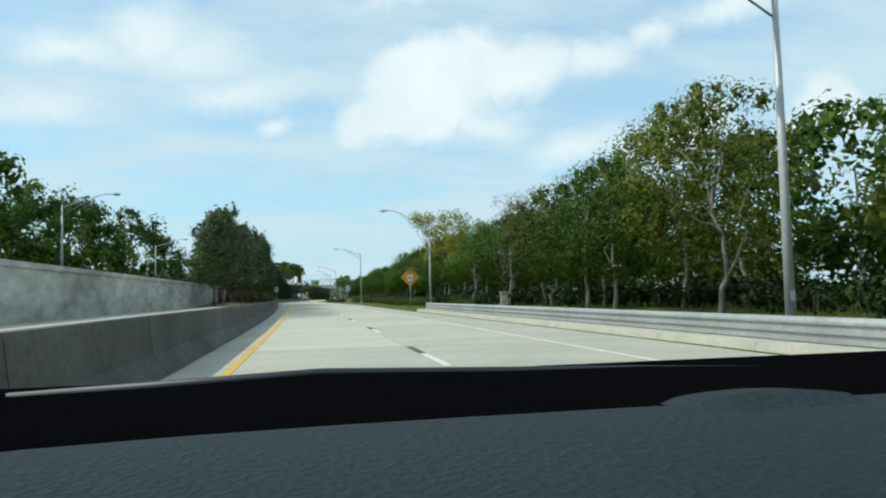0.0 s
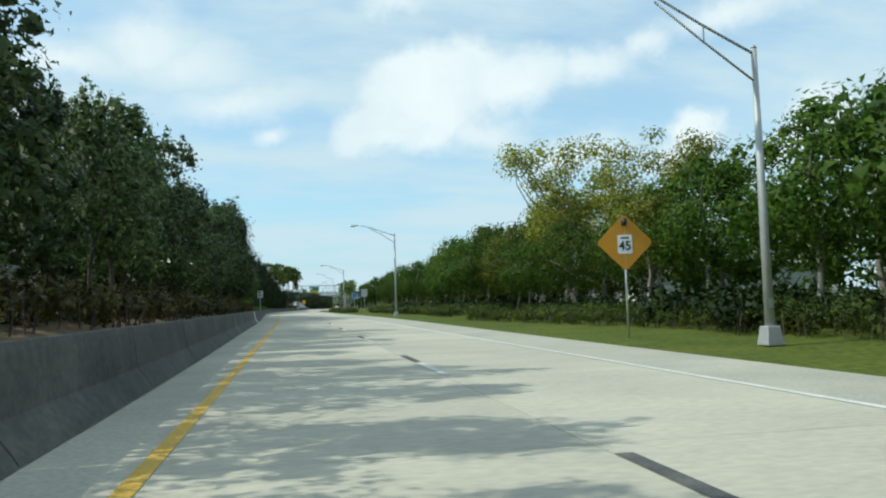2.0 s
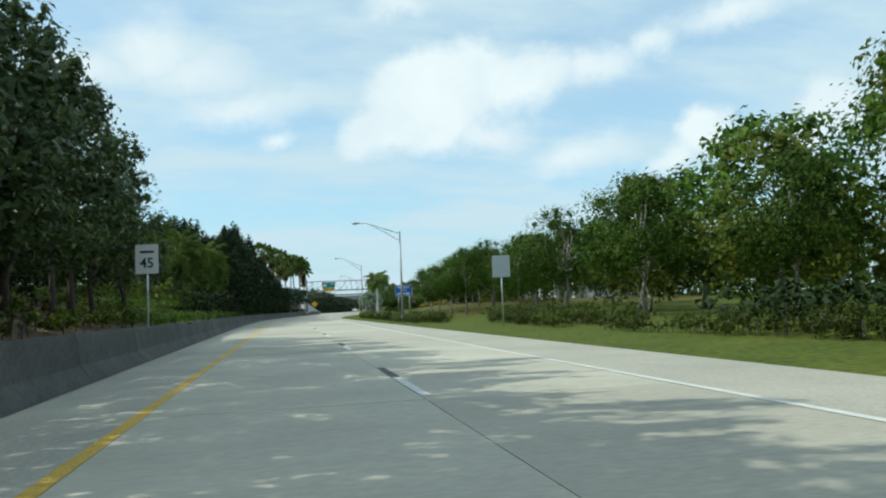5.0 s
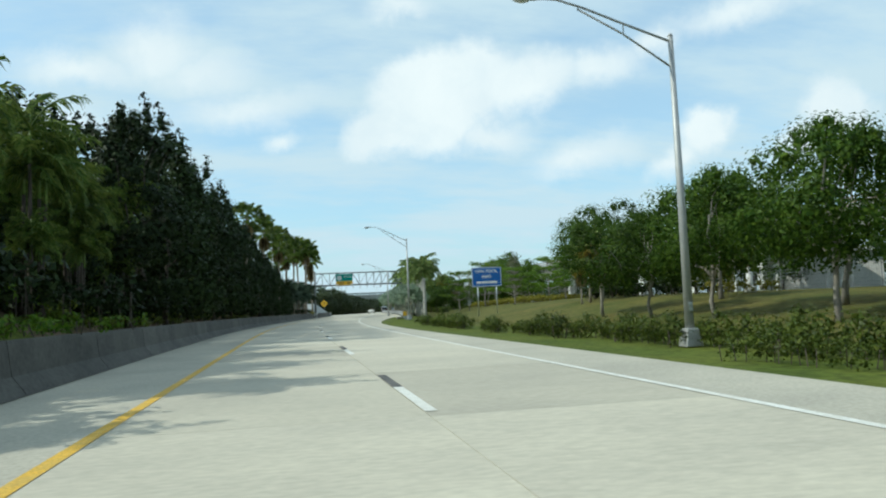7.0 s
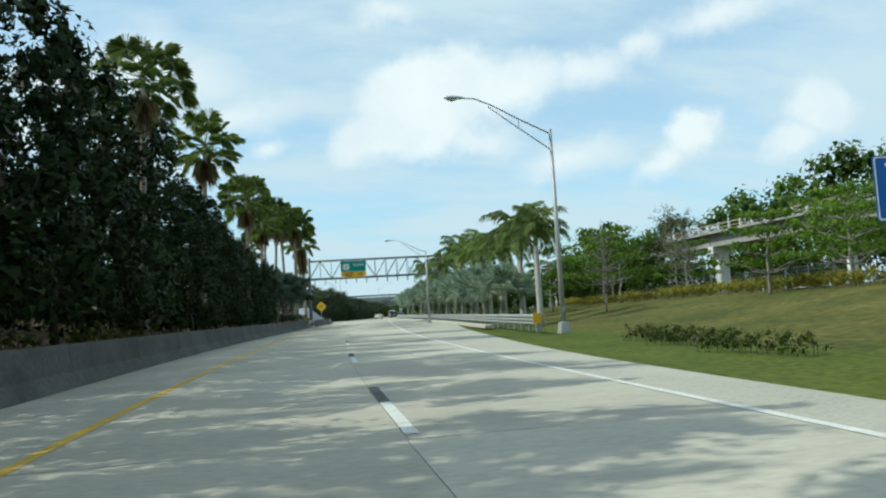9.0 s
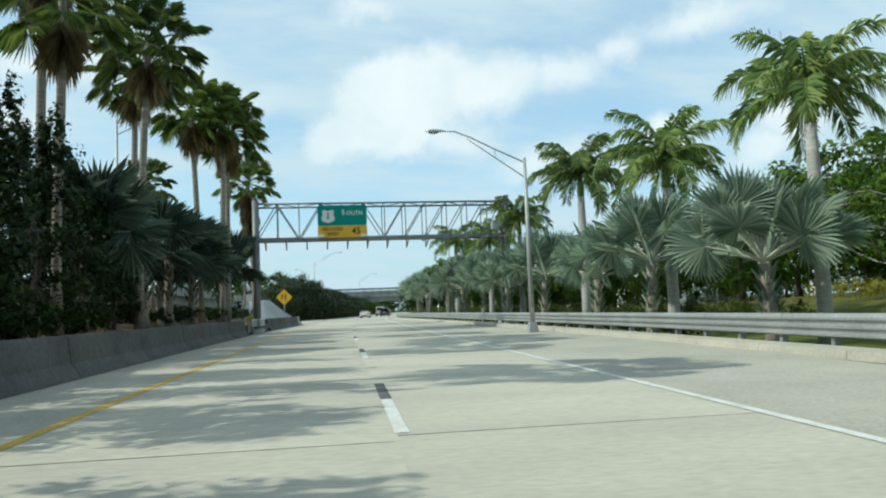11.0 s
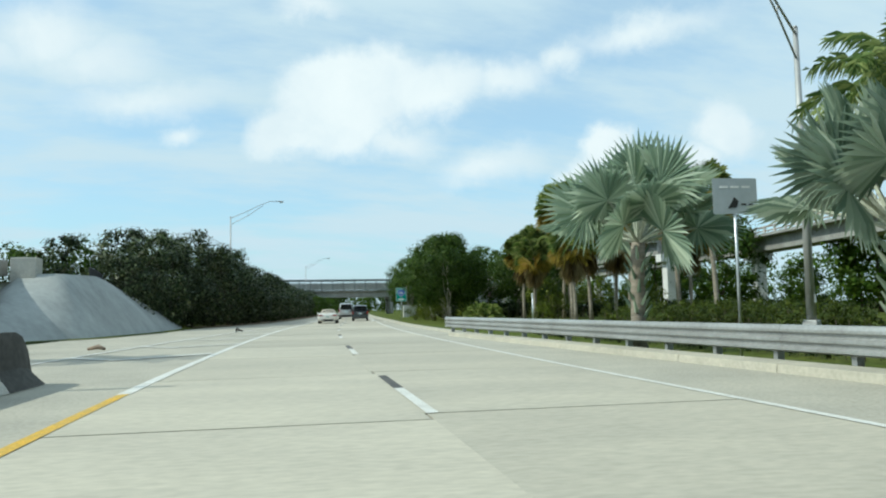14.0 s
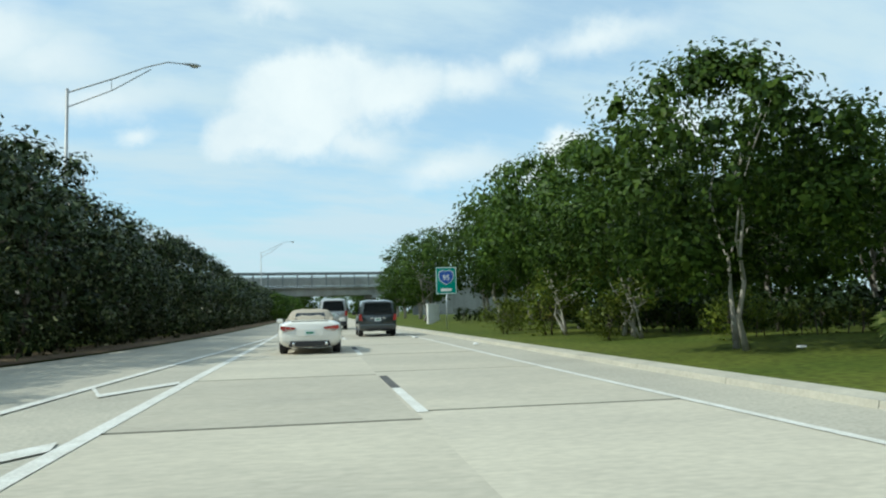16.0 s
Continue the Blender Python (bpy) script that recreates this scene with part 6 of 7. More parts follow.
def plain_sign(name, label, x, y, turn, w, h, top, mat, z=0.0):
    root = thing(name, label, "road sign", (x, y, z), turn)
    sign_post(root, 0, top - 0.05)
    part("panel", Geo().plate([(a, b + top - h / 2) for a, b in rounded(w, h, 0.04)], -0.008, 0.0).mesh("panel", mat), root)
    return root


s = plain_sign("road_sign", "pale grey road sign with a dark pictogram behind the rail", 19.0, 359.6, -12, 1.05, 0.82, 4.05, SIGN_BACK)
part("pictogram", Geo().plate([(-0.18, 3.36), (0.02, 3.38), (0.08, 3.52), (-0.02, 3.62), (-0.1, 3.48)], -0.016, -0.009).mesh("pictogram", INK), s)
bars(s, 0.28, 3.45, [0.12, 0.1], 0.04, INK, -0.012)
bars(s, 0.0, 3.85, [0.2, 0.2, 0.2], 0.05, SIGN_W, -0.012)
s = plain_sign("road_sign", "white speed plate on a steel post by the verge", 9.9, 161.2, -6, 0.9, 1.1, 3.6, SIGN_BACK)
s = plain_sign("speed_sign", "white speed limit sign reading 45 behind the barrier", -4.6, 148.6, -8, 0.7, 0.9, 2.75, SIGN_W, 0.7)
letters(s, "45", 0, 2.17, 0.42, INK, -0.012)
bars(s, 0, 2.52, [0.42], 0.07, INK, -0.010)


def route_sign(x, y, turn):
    root = thing("route_sign", "blue and green interstate route sign on a post in the lawn", "road sign", (x, y, 0), turn)
    sign_post(root, 0, 2.9)
    p = part("panel", Geo().plate([(a, b + 3.1) for a, b in rounded(1.35, 1.75, 0.06)], -0.01, 0.0).mesh("panel", SIGN_G), root)
    g = Geo()
    o, q = rounded(1.31, 1.71, 0.05), rounded(1.23, 1.63, 0.04)
    n = len(o)
    g.add([(a, -0.014, b + 3.1) for a, b in o] + [(a, -0.014, b + 3.1) for a, b in q], [(i, (i + 1) % n, n + (i + 1) % n, n + i) for i in range(n)])
    part("border", g.mesh("border", SIGN_W), p)
    sh = [(-0.42, 0.34), (-0.2, 0.44), (0, 0.38), (0.2, 0.44), (0.42, 0.34), (0.46, 0.05), (0.36, -0.2), (0.0, -0.45), (-0.36, -0.2), (-0.46, 0.05)]
    part("shield_edge", Geo().plate([(a * 1.1, b * 1.1 + 3.3) for a, b in sh], -0.018, -0.012).mesh("shield_edge", SIGN_W), p)
    s2 = part("shield", Geo().plate([(a, b + 3.3) for a, b in sh], -0.024, -0.019).mesh("shield", SHIELD_B), p, "blue route shield reading 95")
    letters(p, "95", 0, 3.28, 0.46, SIGN_W, -0.027)
    bars(p, 0, 2.50, [0.7], 0.18, SIGN_W, -0.014)
    return root


route_sign(31.6, 439.5, -17)


# ---- sign gantry ----
def gantry():
    root = thing("sign_gantry", "grey steel truss gantry over the road with a route sign", "sign gantry")
    x0, x1, y0, y1, zb, zt = 0.30, 17.9, 325.4, 327.3, 6.35, 8.75
    for x in (x0, x1):
        tow = part("tower", Geo().tube([(x, y0, -0.05), (x, y0, 9.1)], 0.17, 14).mesh("tower", GANTRY, True), root)
        part("leg", Geo().tube([(x, y1, -0.05), (x, y1, 9.1)], 0.17, 14).mesh("leg", GANTRY, True), tow)
        for i in range(5):
            a, b = 0.8 + i * 1.1, 0.8 + (i + 1) * 1.1
            part("brace", Geo().tube([(x, y0 if i % 2 else y1, a), (x, y1 if i % 2 else y0, b)], 0.04, 6).mesh("brace", GANTRY), tow)
        for y in (y0, y1):
            part("footing", Geo().box((x, y, 0.12), (0.8, 0.8, 0.36)).mesh("footing", PALE, bevel=0.03), tow)
            part("cap", Geo().tube([(x, y, 9.08), (x, y, 9.16)], 0.2, 14).mesh("cap", GANTRY, True), tow)
    for z in (zb, zt):
        for y in (y0, y1):
            part("chord", Geo().tube([(x0, y, z), (x1, y, z)], 0.07 if z == zt else 0.085, 8).mesh("chord", GANTRY, True), root)
    n = 12
    dx = (x1 - x0) / n
    for y in (y0, y1):
        for i in range(n + 1):
            x = x0 + dx * i
            part("post", Geo().tube([(x, y, zb), (x, y, zt)], 0.035, 6).mesh("post", GANTRY), root)
            if i < n:
                a, b = (zb, zt) if i % 2 == 0 else (zt, zb)
                if i >= n / 2:
                    a, b = zb, zt
                part("diagonal", Geo().tube([(x, y, a), (x + dx, y, b)], 0.038, 6).mesh("diagonal", GANTRY), root)
    for z in (zb, zt):
        for i in range(n + 1):
            x = x0 + dx * i
            part("cross_strut", Geo().tube([(x, y0, z), (x, y1, z)], 0.03, 6).mesh("cross_strut", GANTRY), root)
            if i < n:
                part("diagonal", Geo().tube([(x, y0 if i % 2 else y1, z), (x + dx, y1 if i % 2 else y0, z)], 0.03, 6).mesh("diagonal", GANTRY), root)
    # lighting beam in front, on brackets
    yf = y0 - 0.95
    part("walkway_beam", Geo().box(((x0 + x1) / 2, yf + 0.25, zb - 0.16), (x1 - x0 - 0.3, 0.62, 0.13)).mesh("walkway_beam", GANTRY), root, "steel walkway in front of the truss")
    for i in range(13):
        x = x0 + 0.7 + i * (x1 - x0 - 1.2) / 12
        br = part("bracket", Geo().tube([(x, y0 + 0.1, zb - 0.25), (x, yf - 0.75, zb - 0.25)], 0.042, 6).mesh("bracket", GANTRY), root)
        part("bracket_drop", Geo().tube([(x, y0 - 0.1, zb), (x, y0 - 0.1, zb - 0.80)], 0.05, 6).mesh("bracket_drop", GANTRY), br)
        part("bracket_brace", Geo().tube([(x, y0 - 0.1, zb - 0.78), (x, yf - 0.75, zb - 0.23)], 0.042, 6).mesh("bracket_brace", GANTRY), br)
    sg = part("route_sign_panel", Geo().plate([(a + 6.1, b + 7.72) for a, b in rounded(3.28, 1.38, 0.14)], 324.0, 324.04).mesh("route_sign_panel", SIGN_G), root, "green sign panel with a route shield")
    y = 323.995
    sh = [(-0.40, 0.30), (-0.36, 0.40), (-0.2, 0.42), (0, 0.36), (0.2, 0.42), (0.36, 0.40), (0.40, 0.30), (0.36, 0.12), (0.45, -0.12), (0.38, -0.32), (0.15, -0.40), (0, -0.46), (-0.15, -0.40), (-0.38, -0.32), (-0.45, -0.12), (-0.36, 0.12)]
    part("shield", Geo().plate([(a + 5.15, b + 7.66) for a, b in sh], y - 0.008, y - 0.002).mesh("shield", SIGN_W), sg, "white route shield with a black 1")
    letters(sg, "1", 5.15, 7.66, 0.62, INK, y - 0.012)
    letters(sg, "S", 6.17, 7.90, 0.50, SIGN_W, y - 0.004)
    letters(sg, "OUTH", 6.92, 7.86, 0.385, SIGN_W, y - 0.004)
    yp = part("warning_panel", Geo().plate([(a + 6.1, b + 6.62) for a, b in rounded(3.28, 0.80, 0.04)], 324.0, 324.035).mesh("warning_panel", SIGN_Y), root, "yellow panel reading reduced speed 45")
    letters(yp, "REDUCED", 5.45, 6.79, 0.30, INK, y - 0.002)
    letters(yp, "SPEED", 5.45, 6.46, 0.30, INK, y - 0.002)
    letters(yp, "45", 7.0, 6.63, 0.60, INK, y - 0.002)
    for x in (4.65, 7.55):
        part("sign_light", Geo().box((x, yf - 0.3, zb + 0.05), (0.5, 0.35, 0.26), taper=0.8).mesh("sign_light", SIGN_W, bevel=0.03), root, "white floodlight box")
    for x in (4.8, 6.1, 7.4):
        part("sign_hanger", Geo().box((x, 324.12, 7.3), (0.08, 0.10, 2.4)).mesh("sign_hanger", GANTRY), root)
    root.matrix_basis = pose(9.02, 325.95, 0, 0, 0, -2.5) @ pose(-8.9, -326.3, 0)
    part("control_box", Geo().box((17.1, y0 - 0.3, 7.0), (0.85, 0.35, 0.6)).mesh("control_box", SIGN_BACK, bevel=0.02), root)
    return root


gantry()

# ---- small things by the road ----
def utility_cabinet(x, y):
    root = thing("utility_cabinet", "grey steel utility cabinet with a yellow sticker behind the rail", "cabinet", (x, y, 0), -8)
    part("body", Geo().box((0, 0, 0.62), (0.38, 0.4, 1.24)).mesh("body", BOXGREY, bevel=0.015), root)
    part("lid", Geo().box((0, 0, 1.27), (0.45, 0.47, 0.06)).mesh("lid", BOXGREY, bevel=0.01), root)
    part("door", Geo().box((0, -0.207, 0.64), (0.31, 0.016, 1.08)).mesh("door", BOXGREY, bevel=0.005), root)
    part("sticker", Geo().box((-0.04, -0.218, 0.95), (0.16, 0.004, 0.2)).mesh("sticker", SIGN_Y), root, "yellow warning sticker")
    part("handle", Geo().box((0.12, -0.23, 0.68), (0.03, 0.03, 0.14)).mesh("handle", CHROME), root)
    part("plinth", Geo().box((0, 0, 0.03), (0.5, 0.52, 0.1)).mesh("plinth", PALE, bevel=0.01), root)
    return root


utility_cabinet(10.7, 39.0)
em = thing("rail_end_marker", "yellow end marker on the nose of the guard rail", "marker", (9.62, 257.8, 0), 5)
part("panel", Geo().plate([(a, b + 0.62) for a, b in rounded(0.42, 0.46, 0.05)], -0.03, 0.0).mesh("panel", SIGN_Y), em)
part("post", Geo().box((0, 0.05, 0.35), (0.1, 0.09, 0.75)).mesh("post", RAILM), em)
deb2 = thing("road_debris", "flattened brown scrap lying on the ramp", "debris", (3.97, 373.9, 0), -20)
part("scrap", Geo().tube([(-0.3, 0, 0.05), (0.05, 0.04, 0.13), (0.3, 0, 0.05)], [0.05, 0.09, 0.05], 7).mesh("scrap", RUSTY, True), deb2)
deb = thing("road_debris", "scrap of torn tyre tread lying on the ramp", "debris", (9.55, 394.0, 0), 30)
g = Geo()
for a, b, cx, cz in ((0.5, 0.12, 0, 0.04), (0.2, 0.1, -0.12, 0.16)):
    g.tube([(cx - a / 2, 0, cz), (cx, 0.03, cz + 0.09), (cx + a / 2, 0, cz + 0.01)], [b * 0.4, b * 0.5, b * 0.3], 7)
part("tread", g.mesh("tread", BLACK, True), deb)
for x, y, t in ((24.8, 425.5, 20), (24.3, 417.6, 70), (29.7, 409.0, 0)):
    w = thing("litter", "scrap of white paper litter on the grass", "litter", (x, y, 0.02), t)
    part("sheet", Geo().box((0, 0, 0.05), (0.26, 0.2, 0.07), taper=0.6).mesh("sheet", PLASTER, bevel=0.02), w)


# ---- left bridge with paved slope, right guideway, far overpass ----
def left_bridge():
    root = thing("road_bridge", "concrete road bridge over the merging ramp", "bridge", kind="structure")
    # the deck runs beside the highway; u along it, its right face ends at the paved slope
    turn = -6.3
    M = pose(0, 0, 0, 0, 0, turn)
    at = lambda a, b, z: tuple(Vector((-3.2, 392.9, z)) + M @ Vector((a, b, 0)))
    R = M.to_3x3()
    part("girder", Geo().box(at(-0.9, -25, 3.0), (0.9, 50, 1.0), R).mesh("girder", BRIDGE), root)
    for a in (-3.4, -5.9, -8.4, -10.9, -13.4, -15.9, -18.4, -20.9, -23.4):
        part("girder", Geo().box(at(a, -25, 3.0), (0.9, 50, 1.0), R).mesh("girder", BRIDGE), root)
    part("deck", Geo().box(at(-11.9, -25, 3.58), (24.2, 50, 0.2), R).mesh("deck", BRIDGE), root)
    for a in (0.05, -23.85):
        for b in range(5):
            part("parapet", Geo().box(at(a, -5.0 - 10 * b, 3.99), (0.26, 9.97, 0.68), R).mesh("parapet", BRIDGE), root)
    part("end_block", Geo().box(at(1.3, -0.5, 3.15), (1.3, 1.2, 2.6), R).mesh("end_block", PALE, bevel=0.04), root, "pale concrete end block")
    part("abutment", Geo().box(at(-12.2, 0.5, 1.2), (24.4, 0.9, 2.6), R).mesh("abutment", BRIDGE), root)
    part("wing_wall", Geo().box(at(-31, 9.5, 1.7), (57, 0.6, 3.7), R).mesh("wing_wall", BRIDGE), root, "shaded concrete wall below the fill")
    for b in (-33.0, -49.0):
        part("cross_head", Geo().box(at(-11.9, b, 2.25), (23.6, 1.1, 0.5), R).mesh("cross_head", BRIDGE), root)
        for a in (-1.2, -6.6, -12.0, -17.4, -22.8):
            part("column", Geo().box(at(a, b, 0.95), (0.8, 0.8, 2.2), R).mesh("column", BRIDGE, bevel=0.04), root)
    # white paved slope round the abutment
    g = Geo()
    top = [(-13.2, 392.6, 2.35), (-3.4, 391.7, 2.35), (-2.3, 392.2, 3.5), (-0.3, 391.6, 3.55), (1.1, 396, 3.6), (0.9, 402, 3.6), (0.0, 411, 3.6)]
    toe = [(-12.6, 386.0, -0.05), (-4.2, 384.2, -0.05), (-1.9, 383.4, -0.05), (1.9, 388.8, -0.05), (4.2, 397.0, -0.05), (5.9, 407.5, -0.05), (5.6, 420.0, -0.05)]
    n, m = 24, 8
    vs = []
    for i in range(n + 1):
        t = i / n * (len(top) - 1)
        k = min(len(top) - 2, int(t))
        f = t - k
        a = Vector(top[k]).lerp(Vector(top[k + 1]), f)
        b = Vector(toe[k]).lerp(Vector(toe[k + 1]), f)
        for j in range(m + 1):
            vs.append(a.lerp(b, j / m) + Vector((0, 0, 0.10 * math.sin(math.pi * j / m))))
    g.add(vs, [(i * (m + 1) + j, i * (m + 1) + j + 1, (i + 1) * (m + 1) + j + 1, (i + 1) * (m + 1) + j) for i in range(n) for j in range(m)])
    part("slope_paving", g.mesh("slope_paving", BERM, True), root, "smooth white slope paving")
    foot = toe[2:]
    g = Geo().add([(x - 0.3, y, 0.03) for x, y, _ in foot] + [(x + 0.75, y - 0.3, 0.015) for x, y, _ in foot], [(i, i + 5, i + 6, i + 1) for i in range(4)])
    part("grass_strip", g.mesh("grass_strip", GRASS), root, "narrow strip of grass at the foot of the slope")
    # fill behind the slope and fence on top
    g = Geo().add([(-0.5, 392.0, 3.54), (1.0, 396, 3.57), (0.8, 402, 3.57), (-0.1, 411, 3.57), (-60, 416, 3.54), (-60, 402, 3.54), (-3, 402, 3.54)], [(0, 1, 2, 3, 4, 5, 6)])
    part("fill_top", g.mesh("fill_top", GRASS), root)
    f = part("fence", Geo().tube([(0.8, 395.5, 4.12), (0.6, 402, 4.12), (-0.3, 411, 4.12)], 0.03, 6).mesh("fence", PLASTIC), root, "low dark railing along the top")
    for i in range(12):
        t = i / 11
        x, y2 = 0.8 - 1.1 * t * t, 395.5 + 15.5 * t
        part("fence_post", Geo().tube([(x, y2, 3.5), (x, y2, 4.16)], 0.03, 6).mesh("fence_post", PLASTIC), f)
        if i < 11:
            for q in range(7):
                u = t + q / 77
                part("picket", Geo().tube([(0.8 - 1.1 * u * u, 395.5 + 15.5 * u, 3.55), (0.8 - 1.1 * u * u, 395.5 + 15.5 * u, 4.10)], 0.022, 4).mesh("picket", PLASTIC), f)
    return root


left_bridge()


def guideway(xs, y, end, label):
    root = thing("elevated_guideway", label, "viaduct", kind="structure")
    while y < end:
        x, xe = xs(y), xs(y + 28)
        ang = -math.degrees(math.atan2(xe - x, 28))
        M = pose(0, 0, 0, 0, 0, ang).to_3x3()
        part("girder", Geo().box(((x + xe) / 2, y + 14, 7.00), (2.4, 27.9, 1.3), M).mesh("girder", BRIDGE), root)
        part("deck", Geo().box(((x + xe) / 2, y + 14, 7.78), (4.2, 27.95, 0.26), M).mesh("deck", BRIDGE), root)
        col = part("column", Geo().box((x, y, 2.75), (1.15, 1.0, 5.7), M).box((x, y, 6.0), (2.5, 1.1, 0.8), M).mesh("column", PLASTER, bevel=0.04), root)
        part("rail", Geo().box(((x + xe) / 2 - 1.9, y + 14, 8.55), (0.14, 27.95, 0.14), M).mesh("rail", RUSTY), root, "brown cable rail along the deck")
        part("rail", Geo().box(((x + xe) / 2 - 1.9, y + 14, 8.15), (0.12, 27.95, 0.10), M).mesh("rail", RUSTY), root)
        for k in range(14):
            t = (k + 0.5) / 14
            part("rail_post", Geo().box((x + (xe - x) * t - 1.9, y + 28 * t, 8.25), (0.2, 0.16, 0.72), M).mesh("rail_post", PLASTER), root)
        y += 28.0
    return root


guideway(lambda y: 44.0 + 0.0016 * max(0, min(y, 405) - 300) ** 2 + 0.22 * max(0, y - 405), 186.5, 490, "elevated concrete rail guideway on pale columns")
guideway(lambda y: 53.7 + 0.085 * (y - 413), 413.0, 490, "second concrete guideway deck on pale columns")


def overpass():
    root = thing("overpass", "wide concrete overpass crossing the highway", "bridge", kind="structure")
    M = pose(0, 0, 0, 0, 0, -4).to_3x3()
    cx, cy = 47, 552
    side = lambda u, dy, z: (cx + u + 0.07 * dy, cy + dy - 0.07 * u, z)
    for dy in (1.0, 3.4, 5.8, 8.2):
        part("girder", Geo().box(side(0, dy, 5.55), (90, 0.7, 1.4), M).mesh("girder", BRIDGE), root)
    part("deck", Geo().box(side(0, 4.6, 6.42), (92, 9.2, 0.34), M).mesh("deck", BRIDGE), root)
    # dark strip put in as the shade between girder and parapet panels
    part("edge_beam", Geo().box(side(0, -0.2, 6.75), (92, 0.5, 0.26), M).mesh("edge_beam", GANTRY), root)
    for k in range(30):
        part("parapet_panel", Geo().box(side(-43.5 + 3 * k, -0.4, 7.78), (2.72, 0.16, 1.7), M).mesh("parapet_panel", BRIDGE), root, "pale parapet panel")
        part("parapet_post", Geo().box(side(-45 + 3 * k, -0.4, 8.05), (0.26, 0.30, 2.5), M).mesh("parapet_post", GANTRY), root)
    part("rail", Geo().box(side(0, -0.4, 9.45), (92, 0.34, 0.62), M).mesh("rail", GANTRY), root, "dark steel rail over the panels")
    part("rail", Geo().box(side(0, -0.4, 8.78), (92, 0.2, 0.16), M).mesh("rail", STEEL), root)
    for x in (30.5, 38.5, 57.5):
        for dy in (1.2, 7.5):
            part("column", Geo().tube([side(x - cx, dy, -0.2), side(x - cx, dy, 4.3)], 0.5, 14).mesh("column", BRIDGE, True), root)
        part("cross_head", Geo().box(side(x - cx, 4.4, 4.5), (1.3, 9.2, 0.66), M).mesh("cross_head", BRIDGE), root)
    for x, w in ((14, 24), (80, 24)):
        part("abutment", Geo().box(side(x - cx, 4.6, 2.3), (w, 9.0, 5.0), M).mesh("abutment", BRIDGE), root)
    return root


overpass()

# lawn fence, statue, far buildings
fence = thing("chain_link_fence", "grey chain link fence on steel posts along the lawn", "fence")
for i in range(46):
    y = 205 + i * 3.0
    p = part("post", Geo().tube([(40.5, y, ground_z(40.5, y) - 0.1), (40.5, y, ground_z(40.5, y) + 1.9)], 0.035, 6).mesh("post", MESHM), fence)
    if i < 45:
        z0 = ground_z(40.5, y)
        g = Geo()
        for q in range(13):
            a = q * 0.25
            g.tube([(40.5, y + a, z0 + 0.05), (40.5, y + a, z0 + 1.8)], 0.011, 3, False)
        for q in range(7):
            g.tube([(40.5, y, z0 + 0.1 + q * 0.28), (40.5, y + 3, z0 + 0.1 + q * 0.28)], 0.011, 3, False)
        w = part("mesh_panel", g.mesh("mesh_panel", MESHM), fence)
        w["kind"] = "stuff"
g = Geo().box((0, 0, 0.2), (0.7, 0.7, 0.5)).tube([(0, 0, 0.4), (0, 0, 0.9), (0.03, 0, 1.5), (0, 0, 1.9), (0, 0, 2.15)], [0.32, 0.26, 0.3, 0.14, 0.16], 10)
st = tagged(new("garden_statue", g.mesh("garden_statue", PLASTER, True)), "white plain garden statue on a low plinth", "statue")
st.location = (36.5, 233.5, ground_z(36.5, 233.5))


def house(x, y, turn, w, d, h, label, roof=BRIDGE, wall=PLASTER):
    """A small far building: walls, hipped roof, door and windows."""
    root = thing("house", label, "house", (x, y, ground_z(x, y)), turn)
    part("wall", Geo().box((0, 0, h / 2), (w, d, h)).mesh("wall", wall), root)
    o = 0.5
    g = Geo().add([(-w / 2 - o, -d / 2 - o, h), (w / 2 + o, -d / 2 - o, h), (w / 2 + o, d / 2 + o, h), (-w / 2 - o, d / 2 + o, h), (-w / 2 + d / 2, 0, h + 1.6), (w / 2 - d / 2, 0, h + 1.6)],
                  [(0, 1, 5, 4), (1, 2, 5), (2, 3, 4, 5), (3, 0, 4), (0, 3, 2, 1)])
    part("roof", g.mesh("roof", roof), root)
    n = max(2, int(w / 3))
    for i in range(n):
        xx = -w / 2 + w * (i + 0.5) / n
        for sy in (-1,):
            wd = part("window", Geo().box((xx, -d / 2 - 0.03, h * 0.55), (1.2, 0.08, 1.2)).mesh("window", PLASTER), root)
            part("pane", Geo().box((xx, -d / 2 - 0.075, h * 0.55), (1.04, 0.02, 1.04)).mesh("pane", TINT), wd)
        if i % 2 == 0:
            part("door", Geo().box((xx + 1.4, -d / 2 - 0.03, 1.02), (0.9, 0.06, 2.05)).mesh("door", RUSTY), root)
    return root


for x, y, t, w, d, h in ((33, 138, 70, 14, 8, 3.0), (36, 118, 78, 12, 8, 3.0), (34, 100, 70, 12, 8, 3.0), (52, 245, 60, 14, 9, 3.4), (36, 60, 80, 12, 8, 3.0), (-22, 176, -60, 14, 8, 4.0)):
    house(x, y, t, w, d, h, "small white house half hidden behind the trees")
for k in range(7):
    p = thing("white_pillar", "white painted pillar beside the drive", "pillar", (36.4 + 1.0 * k, 456.5 + k * 2.4, 0), 0)
    part("shaft", Geo().box((0, 0, 0.85), (0.38, 0.38, 1.7)).mesh("shaft", PLASTER, bevel=0.02), p)
    part("cap", Geo().box((0, 0, 1.74), (0.46, 0.46, 0.1)).mesh("cap", PLASTER, bevel=0.02), p)


